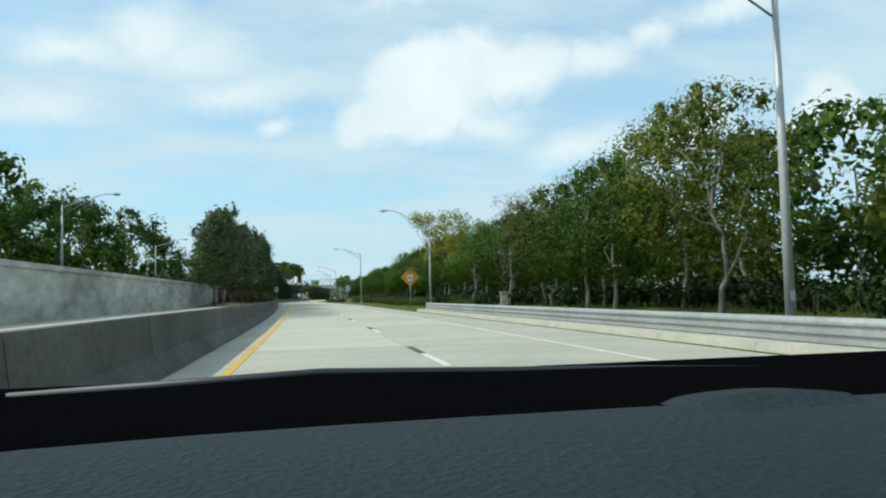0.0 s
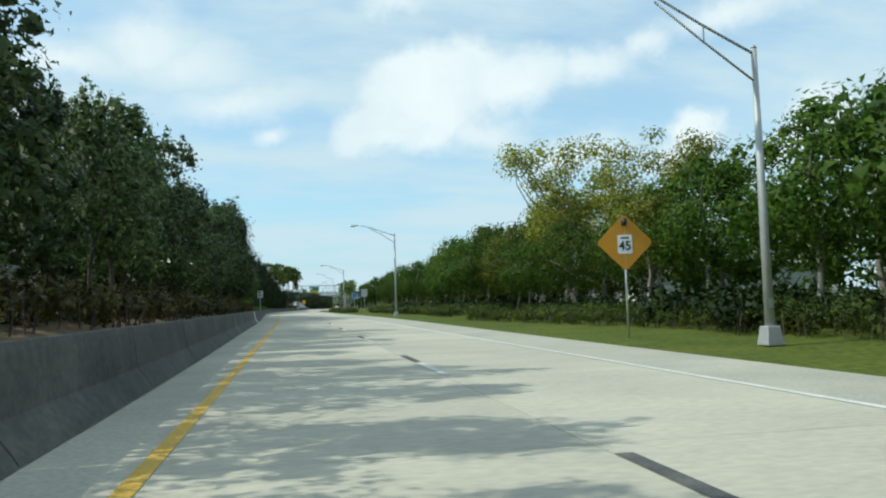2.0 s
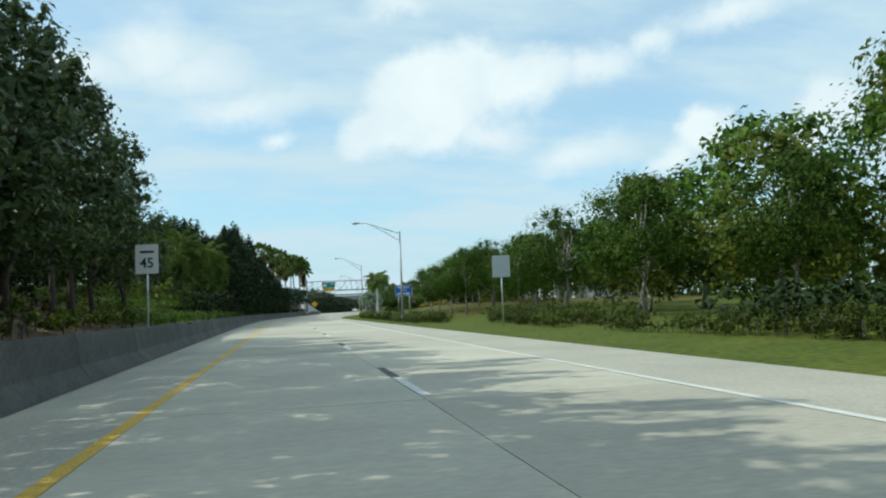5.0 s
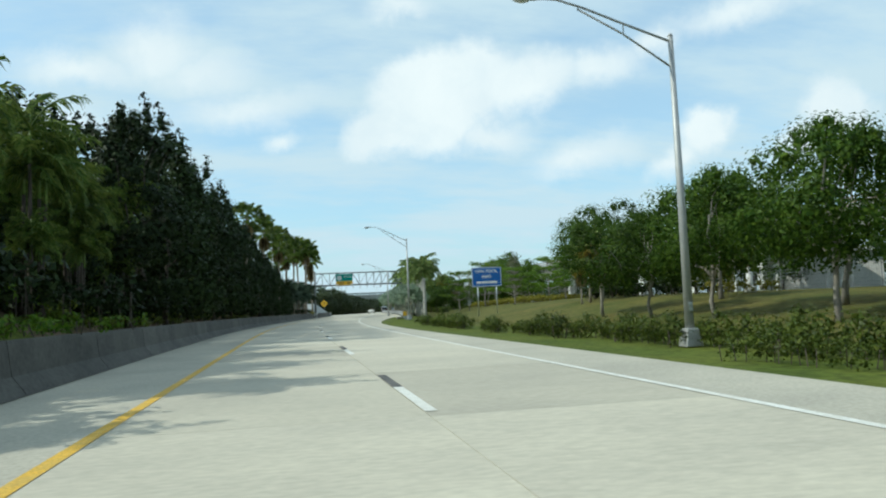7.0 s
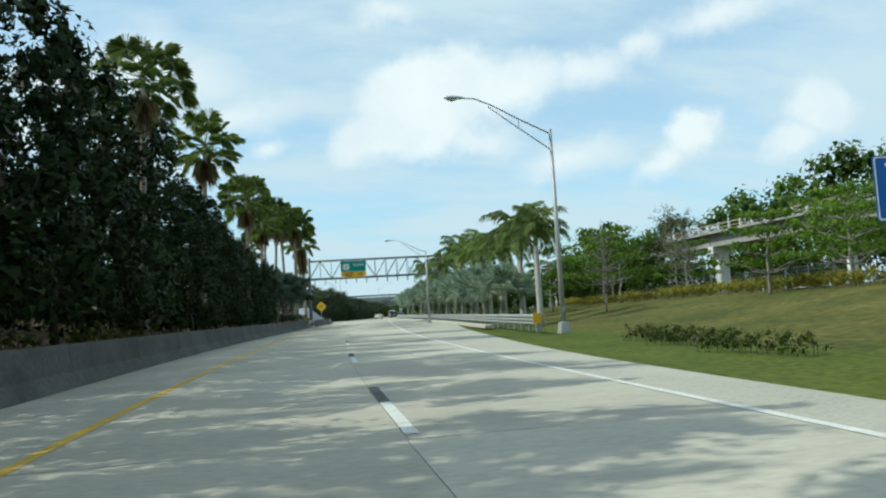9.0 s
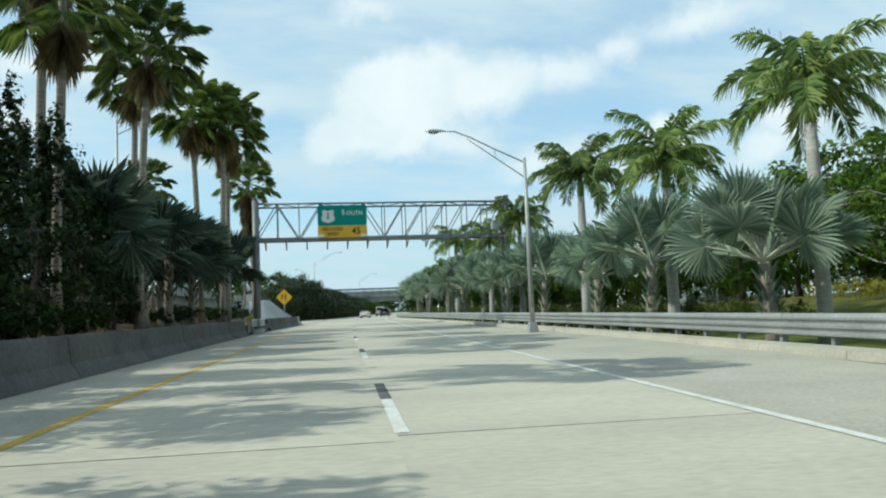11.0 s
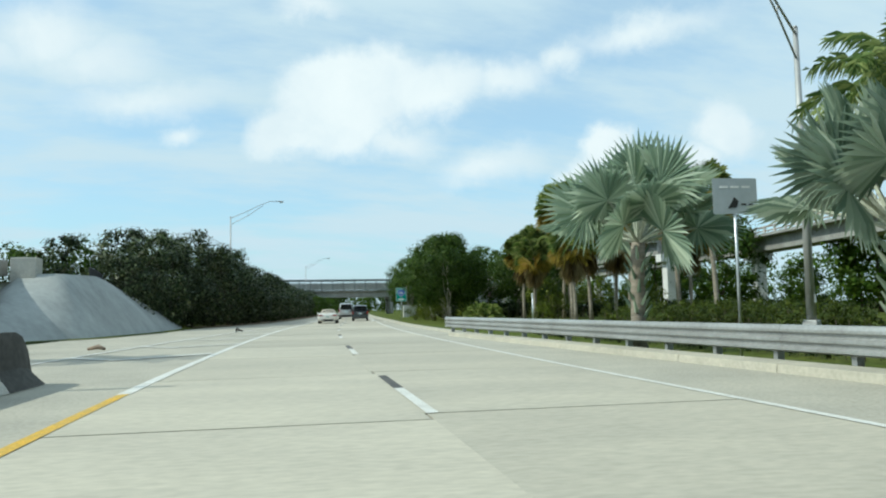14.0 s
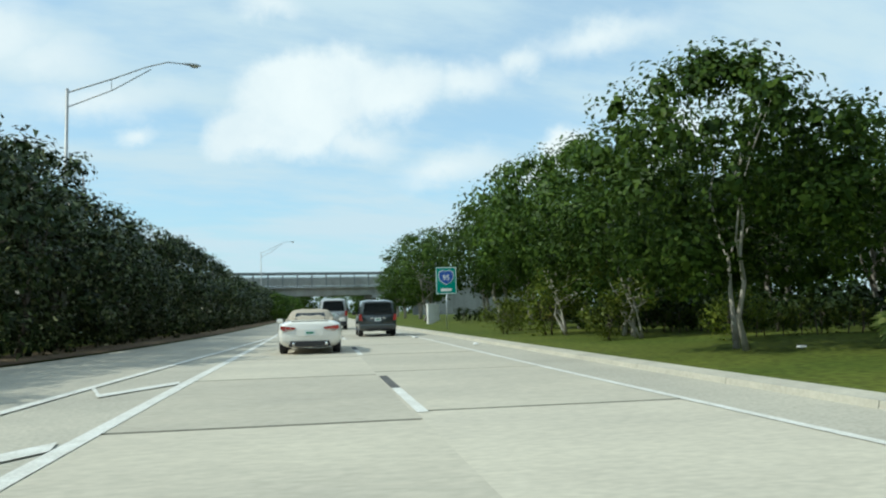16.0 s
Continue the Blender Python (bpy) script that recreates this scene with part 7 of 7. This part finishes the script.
for x, y in ((40.2, 249.6), (40.2, 262), (40.2, 274.5), (40.2, 241.5)):
    p = thing("white_pillar", "white painted pillar in the chain link fence", "pillar", (x, y, ground_z(x, y)), 0)
    part("shaft", Geo().box((0, 0, 1.0), (0.55, 0.55, 2.2)).mesh("shaft", PLASTER, bevel=0.02), p)
    part("cap", Geo().box((0, 0, 2.13), (0.64, 0.64, 0.1)).mesh("cap", PLASTER, bevel=0.02), p)
post = thing("metal_post", "plain grey metal post standing on the lawn", "post", (26.7, 387.9, 0), 0)
part("shaft", Geo().tube([(0, 0, -0.1), (0, 0, 2.0)], 0.05, 10).mesh("shaft", STEEL, True), post)
part("cap", Geo().tube([(0, 0, 1.99), (0, 0, 2.05)], 0.065, 10).mesh("cap", STEEL, True), post)

# ---- cars ----
def loft(st, k_mirror=True):
    """A car body from stations (y, half outline of (x, z) from the bottom middle round to the top middle), mirrored."""
    g = Geo()
    rows = []
    for y, o in st:
        ring = [(x, y, z) for x, z in o] + [(-x, y, z) for x, z in o[::-1]]
        rows.append(ring)
    k = len(rows[0])
    vs = [p for r in rows for p in r]
    fs = [(i * k + j, i * k + (j + 1) % k, (i + 1) * k + (j + 1) % k, (i + 1) * k + j) for i in range(len(rows) - 1) for j in range(k)]
    fs += [tuple(range(k))[::-1], tuple(range((len(rows) - 1) * k, len(rows) * k))]
    g.add(vs, fs)
    return g


def soft_mesh(g, name, mat, levels=2):
    me = g.mesh(name, mat)
    bm = bmesh.new()
    bm.from_mesh(me)
    bmesh.ops.remove_doubles(bm, verts=bm.verts, dist=1e-4)
    bmesh.ops.recalc_face_normals(bm, faces=bm.faces)
    bmesh.ops.subdivide_edges(bm, edges=bm.edges, cuts=1, use_grid_fill=True, smooth=0.6)
    bm.to_mesh(me)
    bm.free()
    me.shade_smooth()
    return me


def wheel(root, x, y, r, w, rim_mat=CHROME):
    def ring(prof, k=24):
        g = Geo()
        vs = []
        for a, b in prof:
            vs += [(a, b * math.cos(2 * math.pi * j / k), b * math.sin(2 * math.pi * j / k)) for j in range(k)]
        n = len(prof)
        g.add(vs, [(i * k + j, i * k + (j + 1) % k, ((i + 1) % n) * k + (j + 1) % k, ((i + 1) % n) * k + j) for i in range(n) for j in range(k)])
        return g
    wh = part("wheel", ring([(-w / 2, r * 0.66), (-w / 2, r * 0.93), (-w * 0.38, r), (w * 0.38, r), (w / 2, r * 0.93), (w / 2, r * 0.66)]).mesh("wheel", BLACK, True), root)
    wh.location = (x, y, r)
    sg = 1 if x > 0 else -1
    g = ring([(-w * 0.4, r * 0.62), (-w * 0.4, r * 0.67), (w * 0.44, r * 0.67), (w * 0.44, r * 0.60)])
    for i in range(5):
        a = 2 * math.pi * i / 5
        g.tube([(sg * w * 0.36, 0, 0), (sg * w * 0.36, r * 0.62 * math.cos(a), r * 0.62 * math.sin(a))], [0.05, 0.035], 5)
    part("rim", g.mesh("rim", rim_mat), wh)
    return wh


def number_plate(root, y, z, mat=PLATE):
    p = part("number_plate", Geo().box((0, y, z), (0.32, 0.015, 0.16)).mesh("number_plate", mat), root)
    part("writing_bar", Geo().box((0, y - 0.01, z), (0.22, 0.004, 0.06)).mesh("writing_bar", PLATE_INK), p)
    return p


def convertible(x, y, turn):
    """Low wide two-seat convertible, its rear at the origin, driving to +y."""
    root = thing("convertible_car", "white convertible car with a raised beige cloth top, driving ahead", "car", (x, y, 0), turn)
    def sec(w, zb, zs, zt, rnd=0.12):
        return [(0, zb), (w * 0.72, zb), (w * 0.94, zb + 0.12), (w, (zb + zs) / 2), (w * 0.985, zs - 0.08), (w * 0.90, zs), (w * 0.55, zt), (0, zt)]
    st = [(0.0, sec(0.78, 0.36, 0.86, 0.90)), (0.10, sec(0.88, 0.28, 0.90, 0.97)), (0.35, sec(0.93, 0.22, 0.92, 1.00)), (0.9, sec(0.95, 0.20, 0.92, 0.99)), (1.6, sec(0.94, 0.20, 0.90, 0.95)),
          (2.6, sec(0.93, 0.20, 0.88, 0.93)), (3.3, sec(0.94, 0.20, 0.86, 0.92)), (4.1, sec(0.92, 0.22, 0.78, 0.84)), (4.6, sec(0.82, 0.26, 0.66, 0.70)), (4.79, sec(0.62, 0.32, 0.56, 0.58))]
    part("body", soft_mesh(loft(st), "body", CARWHITE), root)
    def roof(w, z0, z1):
        return [(0, z0), (w * 1.06, z0), (w * 1.02, z0 + 0.12), (w * 0.9, z1 - 0.1), (w * 0.72, z1 - 0.02), (0, z1)]
    rf = [(0.82, roof(0.66, 0.93, 0.98)), (1.15, roof(0.70, 0.92, 1.18)), (1.55, roof(0.70, 0.92, 1.31)), (2.2, roof(0.68, 0.92, 1.33)), (2.7, roof(0.66, 0.91, 1.24))]
    part("soft_top", soft_mesh(loft(rf), "soft_top", CLOTH), root, "beige cloth soft top")
    g = Geo().add([(-0.46, 0.98, 1.045), (0.46, 0.98, 1.045), (0.42, 1.22, 1.215), (-0.42, 1.22, 1.215)], [(0, 1, 2, 3)])
    part("rear_window", Geo().add([(-0.47, 0.885, 1.03), (0.47, 0.885, 1.03), (0.43, 1.16, 1.225), (-0.43, 1.16, 1.225), (-0.47, 0.93, 1.02), (0.47, 0.93, 1.02), (0.43, 1.2, 1.21), (-0.43, 1.2, 1.21)], [(0, 1, 2, 3), (4, 7, 6, 5), (0, 4, 5, 1), (2, 6, 7, 3)]).mesh("rear_window", TINT), root)
    part("windscreen", Geo().add([(-0.66, 3.35, 0.93), (0.66, 3.35, 0.93), (0.56, 2.72, 1.25), (-0.56, 2.72, 1.25)], [(0, 1, 2, 3)]).mesh("windscreen", TINT), root)
    for sx in (-1, 1):
        lamp = part("tail_light", Geo().plate([(sx * 0.40, 0.80), (sx * 0.84, 0.86), (sx * 0.86, 0.76), (sx * 0.72, 0.69), (sx * 0.44, 0.74)], -0.02, 0.10).mesh("tail_light", REDLAMP), root)
        part("lamp_strip", Geo().box((sx * 0.62, -0.028, 0.735), (0.22, 0.01, 0.02)).mesh("lamp_strip", CHROME), lamp)
        m = part("mirror", Geo().box((sx * 1.02, 2.75, 0.98), (0.2, 0.14, 0.13)).mesh("mirror", CARWHITE, bevel=0.03), root)
        part("mirror_arm", Geo().tube([(sx * 0.86, 2.78, 0.93), (sx * 0.98, 2.76, 0.96)], 0.025, 6).mesh("mirror_arm", PLASTIC), m)
        part("exhaust", Geo().tube([(sx * 0.48, -0.04, 0.32), (sx * 0.48, 0.25, 0.32)], 0.05, 12).mesh("exhaust", CHROME, True), root)
    part("diffuser", Geo().plate([(-0.62, 0.24), (0.62, 0.24), (0.56, 0.40), (-0.56, 0.40)], -0.015, 0.2).mesh("diffuser", PLASTIC), root, "black lower bumper insert")
    part("plate_recess", Geo().plate([(-0.40, 0.54), (0.40, 0.54), (0.36, 0.74), (-0.36, 0.74)], -0.012, 0.1).mesh("plate_recess", CARWHITE), root)
    number_plate(root, -0.025, 0.64)
    part("boot_spoiler", Geo().box((0, 0.13, 1.0), (1.1, 0.12, 0.03)).mesh("boot_spoiler", CARWHITE, bevel=0.01), root)
    for sx in (-0.80, 0.80):
        wheel(root, sx, 0.98, 0.345, 0.24)
        wheel(root, sx, 3.75, 0.345, 0.24)
    return root


def suv(x, y, turn, name="suv_car", label="dark grey green sport utility car with red tail lights, driving ahead", paint=CARDARK, W=0.92, H=1.74, L=4.6, lamps=REDLAMP, rim=CHROME, floor=0.34):
    root = thing(name, label, "car", (x, y, 0), turn)
    def sec(w, zb, zs):
        return [(0, zb), (w * 0.8, zb), (w * 0.97, zb + 0.1), (w, (zb + zs) / 2), (w * 0.99, zs - 0.05), (w * 0.95, zs), (w * 0.5, zs + 0.02), (0, zs + 0.02)]
    belt = 0.60 * H
    st = [(0.0, sec(W * 0.93, floor + 0.08, belt)), (0.08, sec(W * 0.98, floor, belt)), (0.6, sec(W, floor - 0.06, belt)), (2.2, sec(W, floor - 0.06, belt)), (3.3, sec(W, floor - 0.06, belt * 0.98)), (L - 0.5, sec(W * 0.97, floor - 0.02, belt * 0.90)), (L - 0.08, sec(W * 0.88, floor + 0.04, belt * 0.8)), (L, sec(W * 0.8, floor + 0.12, belt * 0.72))]
    part("body", soft_mesh(loft(st), "body", paint), root)
    def cab(w0, w1, z0, z1):
        return [(0, z0), (w0, z0), (w0 * 0.98, z0 + 0.08), (w1 * 1.03, z1 - 0.12), (w1 * 0.93, z1 - 0.02), (0, z1)]
    rf = [(0.06, cab(W * 0.92, W * 0.80, belt - 0.02, H * 0.93)), (0.22, cab(W * 0.95, W * 0.82, belt - 0.02, H * 0.985)), (1.2, cab(W * 0.96, W * 0.84, belt - 0.02, H)), (2.3, cab(W * 0.96, W * 0.82, belt - 0.02, H * 0.985)), (3.2, cab(W * 0.94, W * 0.84, belt - 0.03, belt + 0.06))]
    part("cabin", soft_mesh(loft(rf), "cabin", paint), root)
    z0, z1 = belt + 0.02, H * 0.93
    part("rear_window", Geo().plate([(-W * 0.80, z0), (W * 0.80, z0), (W * 0.70, z1 - 0.04), (W * 0.62, z1), (-W * 0.62, z1), (-W * 0.70, z1 - 0.04)], -0.012, 0.10).mesh("rear_window", TINT), root)
    for sx in (-1, 1):
        for a, b in ((0.42, 1.0), (1.1, 1.95), (2.03, 2.62)):
            g = Geo().add([(sx * W * 0.985, a, z0 + 0.03), (sx * W * 0.985, b, z0 + 0.03), (sx * W * 0.87, b - 0.04, z1 - 0.06), (sx * W * 0.87, a + 0.05, z1 - 0.06), (sx * W * 0.9, a, z0 + 0.03), (sx * W * 0.9, b, z0 + 0.03), (sx * W * 0.8, b - 0.04, z1 - 0.06), (sx * W * 0.8, a + 0.05, z1 - 0.06)],
                          [(0, 1, 2, 3), (4, 7, 6, 5), (0, 4, 5, 1), (2, 6, 7, 3), (0, 3, 7, 4), (1, 5, 6, 2)])
            part("side_window", g.mesh("side_window", TINT), root)
        part("tail_light", Geo().plate([(sx * W * 0.80, belt * 0.74), (sx * W * 0.985, belt * 0.76), (sx * W * 0.985, belt + 0.04), (sx * W * 0.86, belt + 0.04)], -0.03, 0.14).mesh("tail_light", lamps), root)
        m = part("mirror", Geo().box((sx * (W + 0.12), 2.75, belt + 0.10), (0.2, 0.14, 0.18)).mesh("mirror", PLASTIC, bevel=0.03), root)
        part("badge", Geo().box((sx * W * 0.32, -0.02, belt * 0.86), (0.14, 0.012, 0.06)).mesh("badge", CHROME), root)
        for yy in (0.85, L - 0.95):
            wheel(root, sx * (W - 0.12), yy, 0.37, 0.24, rim)
    part("bumper", Geo().box((0, -0.04, floor + 0.14), (W * 1.9, 0.2, 0.24)).mesh("bumper", paint if paint is not CARVAN else PLASTIC, bevel=0.05, seg=3), root)
    part("bumper_insert", Geo().box((0, -0.145, floor + 0.06), (W * 1.3, 0.02, 0.08)).mesh("bumper_insert", PLASTIC), root)
    part("wiper", Geo().box((0.1, -0.03, z0 + 0.05), (0.5, 0.015, 0.02)).mesh("wiper", PLASTIC), root)
    part("spoiler", Geo().box((0, 0.06, H * 0.95), (W * 1.35, 0.2, 0.04)).mesh("spoiler", paint, bevel=0.015), root)
    number_plate(root, -0.02, belt * 0.80)
    return root


convertible(18.5, 416.4, -11.5)
suv(24.25, 429.6, -11.5)
suv(25.6, 446.0, -11.5, "van", "silver grey passenger van with a high roof, driving ahead", CARVAN, 0.98, 2.15, 5.2)
suv(33.6, 487.0, -11.5, "estate_car", "grey car far ahead under the overpass", CARVAN, 0.9, 1.5, 4.4)


# ---- the car that carries the camera, standing at the start with its top open ----
def open_car(x, y):
    root = thing("open_car", "dark open car with a grained grey dashboard and black cowl", "car", (x, y, 0), 0)
    hw = 0.93
    g = Geo()
    # tub: floor, sides and ends with thickness
    g.box((0, 0.15, 0.30), (2 * hw - 0.1, 4.1, 0.12))
    for sx in (-1, 1):
        g.box((sx * (hw - 0.06), 0.0, 0.62), (0.12, 4.3, 0.66))
    g.box((0, -2.1, 0.60), (2 * hw - 0.2, 0.14, 0.62))
    g.box((0, 2.22, 0.50), (2 * hw - 0.2, 0.16, 0.46))
    part("body", g.mesh("body", CARDARK, bevel=0.04), root)
    # bonnet, falling to the front
    g = Geo()
    vs, n = [], 8
    for i in range(n + 1):
        t = i / n
        yy, z, w = 1.24 + 1.06 * t, 1.03 - 0.10 * t - 0.16 * t * t, hw - 0.04 - 0.06 * t * t
        vs += [(-w, yy, z - 0.10), (-w * 0.9, yy, z), (0, yy, z + 0.015), (w * 0.9, yy, z), (w, yy, z - 0.10)]
    g.add(vs, [(i * 5 + j, i * 5 + j + 1, (i + 1) * 5 + j + 1, (i + 1) * 5 + j) for i in range(n) for j in range(4)])
    part("bonnet", g.mesh("bonnet", CARDARK, True), root)
    # dashboard top, gently crowned, with a rolled rear edge
    prof = [(0.32, 0.92), (0.30, 1.06), (0.33, 1.092), (0.40, 1.100), (0.58, 1.102), (0.72, 1.100), (0.765, 1.094), (0.775, 1.06), (0.775, 0.92)]
    g = Geo()
    m, vs = 12, []
    for i in range(m + 1):
        xx = -0.84 + 1.68 * i / m
        vs += [(xx, a + 0.02 * math.cos(xx * 1.6) - 0.02, b - 0.012 * (xx / 0.84) ** 4) for a, b in prof]
    k = len(prof)
    g.add(vs, [(i * k + j, i * k + (j + 1) % k, (i + 1) * k + (j + 1) % k, (i + 1) * k + j) for i in range(m) for j in range(k)] + [tuple(range(k))[::-1], tuple(range(m * k, (m + 1) * k))])
    dash = part("dashboard", g.mesh("dashboard", DASH, True), root, "grained dark grey vinyl dashboard top")
    # defroster hump near the windscreen foot
    g = Geo()
    vs, k = [], 10
    for i in range(k + 1):
        t = i / k
        h = 0.015 * math.sin(math.pi * t) ** 0.5
        vs += [(-0.07 + 0.20 * t, 0.66, 1.098), (-0.07 + 0.20 * t, 0.70, 1.099 + h), (-0.07 + 0.20 * t, 0.765, 1.096 + h * 0.8), (-0.07 + 0.20 * t, 0.772, 1.09)]
    g.add(vs, [(i * 4 + j, i * 4 + j + 1, (i + 1) * 4 + j + 1, (i + 1) * 4 + j) for i in range(k) for j in range(3)])
    part("vent_hump", g.mesh("vent_hump", DASH, True), dash)
    # black cowl between dashboard and bonnet
    prof = [(0.78, 0.98), (0.785, 1.085), (0.95, 1.075), (1.14, 1.088), (1.21, 1.098), (1.235, 1.085), (1.26, 1.02)]
    g = Geo()
    vs = []
    for i in range(m + 1):
        xx = -0.90 + 1.80 * i / m
        lift = 0.006 * math.exp(-((xx + 0.38) / 0.12) ** 2)
        vs += [(xx, a, b + lift * (a > 1.1)) for a, b in prof]
    k = len(prof)
    g.add(vs, [(i * k + j, i * k + j + 1, (i + 1) * k + j + 1, (i + 1) * k + j) for i in range(m) for j in range(k - 1)])
    cowl = part("cowl", g.mesh("cowl", COWL, True), root, "glossy black plastic cowl")
    w = part("wiper", Geo().tube([(-0.86, 1.17, 1.088), (-0.42, 1.205, 1.102), (0.10, 1.18, 1.088), (0.45, 1.12, 1.080)], [0.009, 0.008, 0.007, 0.005], 6).mesh("wiper", PLASTIC, True), root, "slim black wiper arm")
    for sx in (-1, 1):
        for yy in (1.45, -1.25):
            wheel(root, sx * (hw - 0.12), yy, 0.33, 0.21)
    return root


open_car(0.45, 0.0)
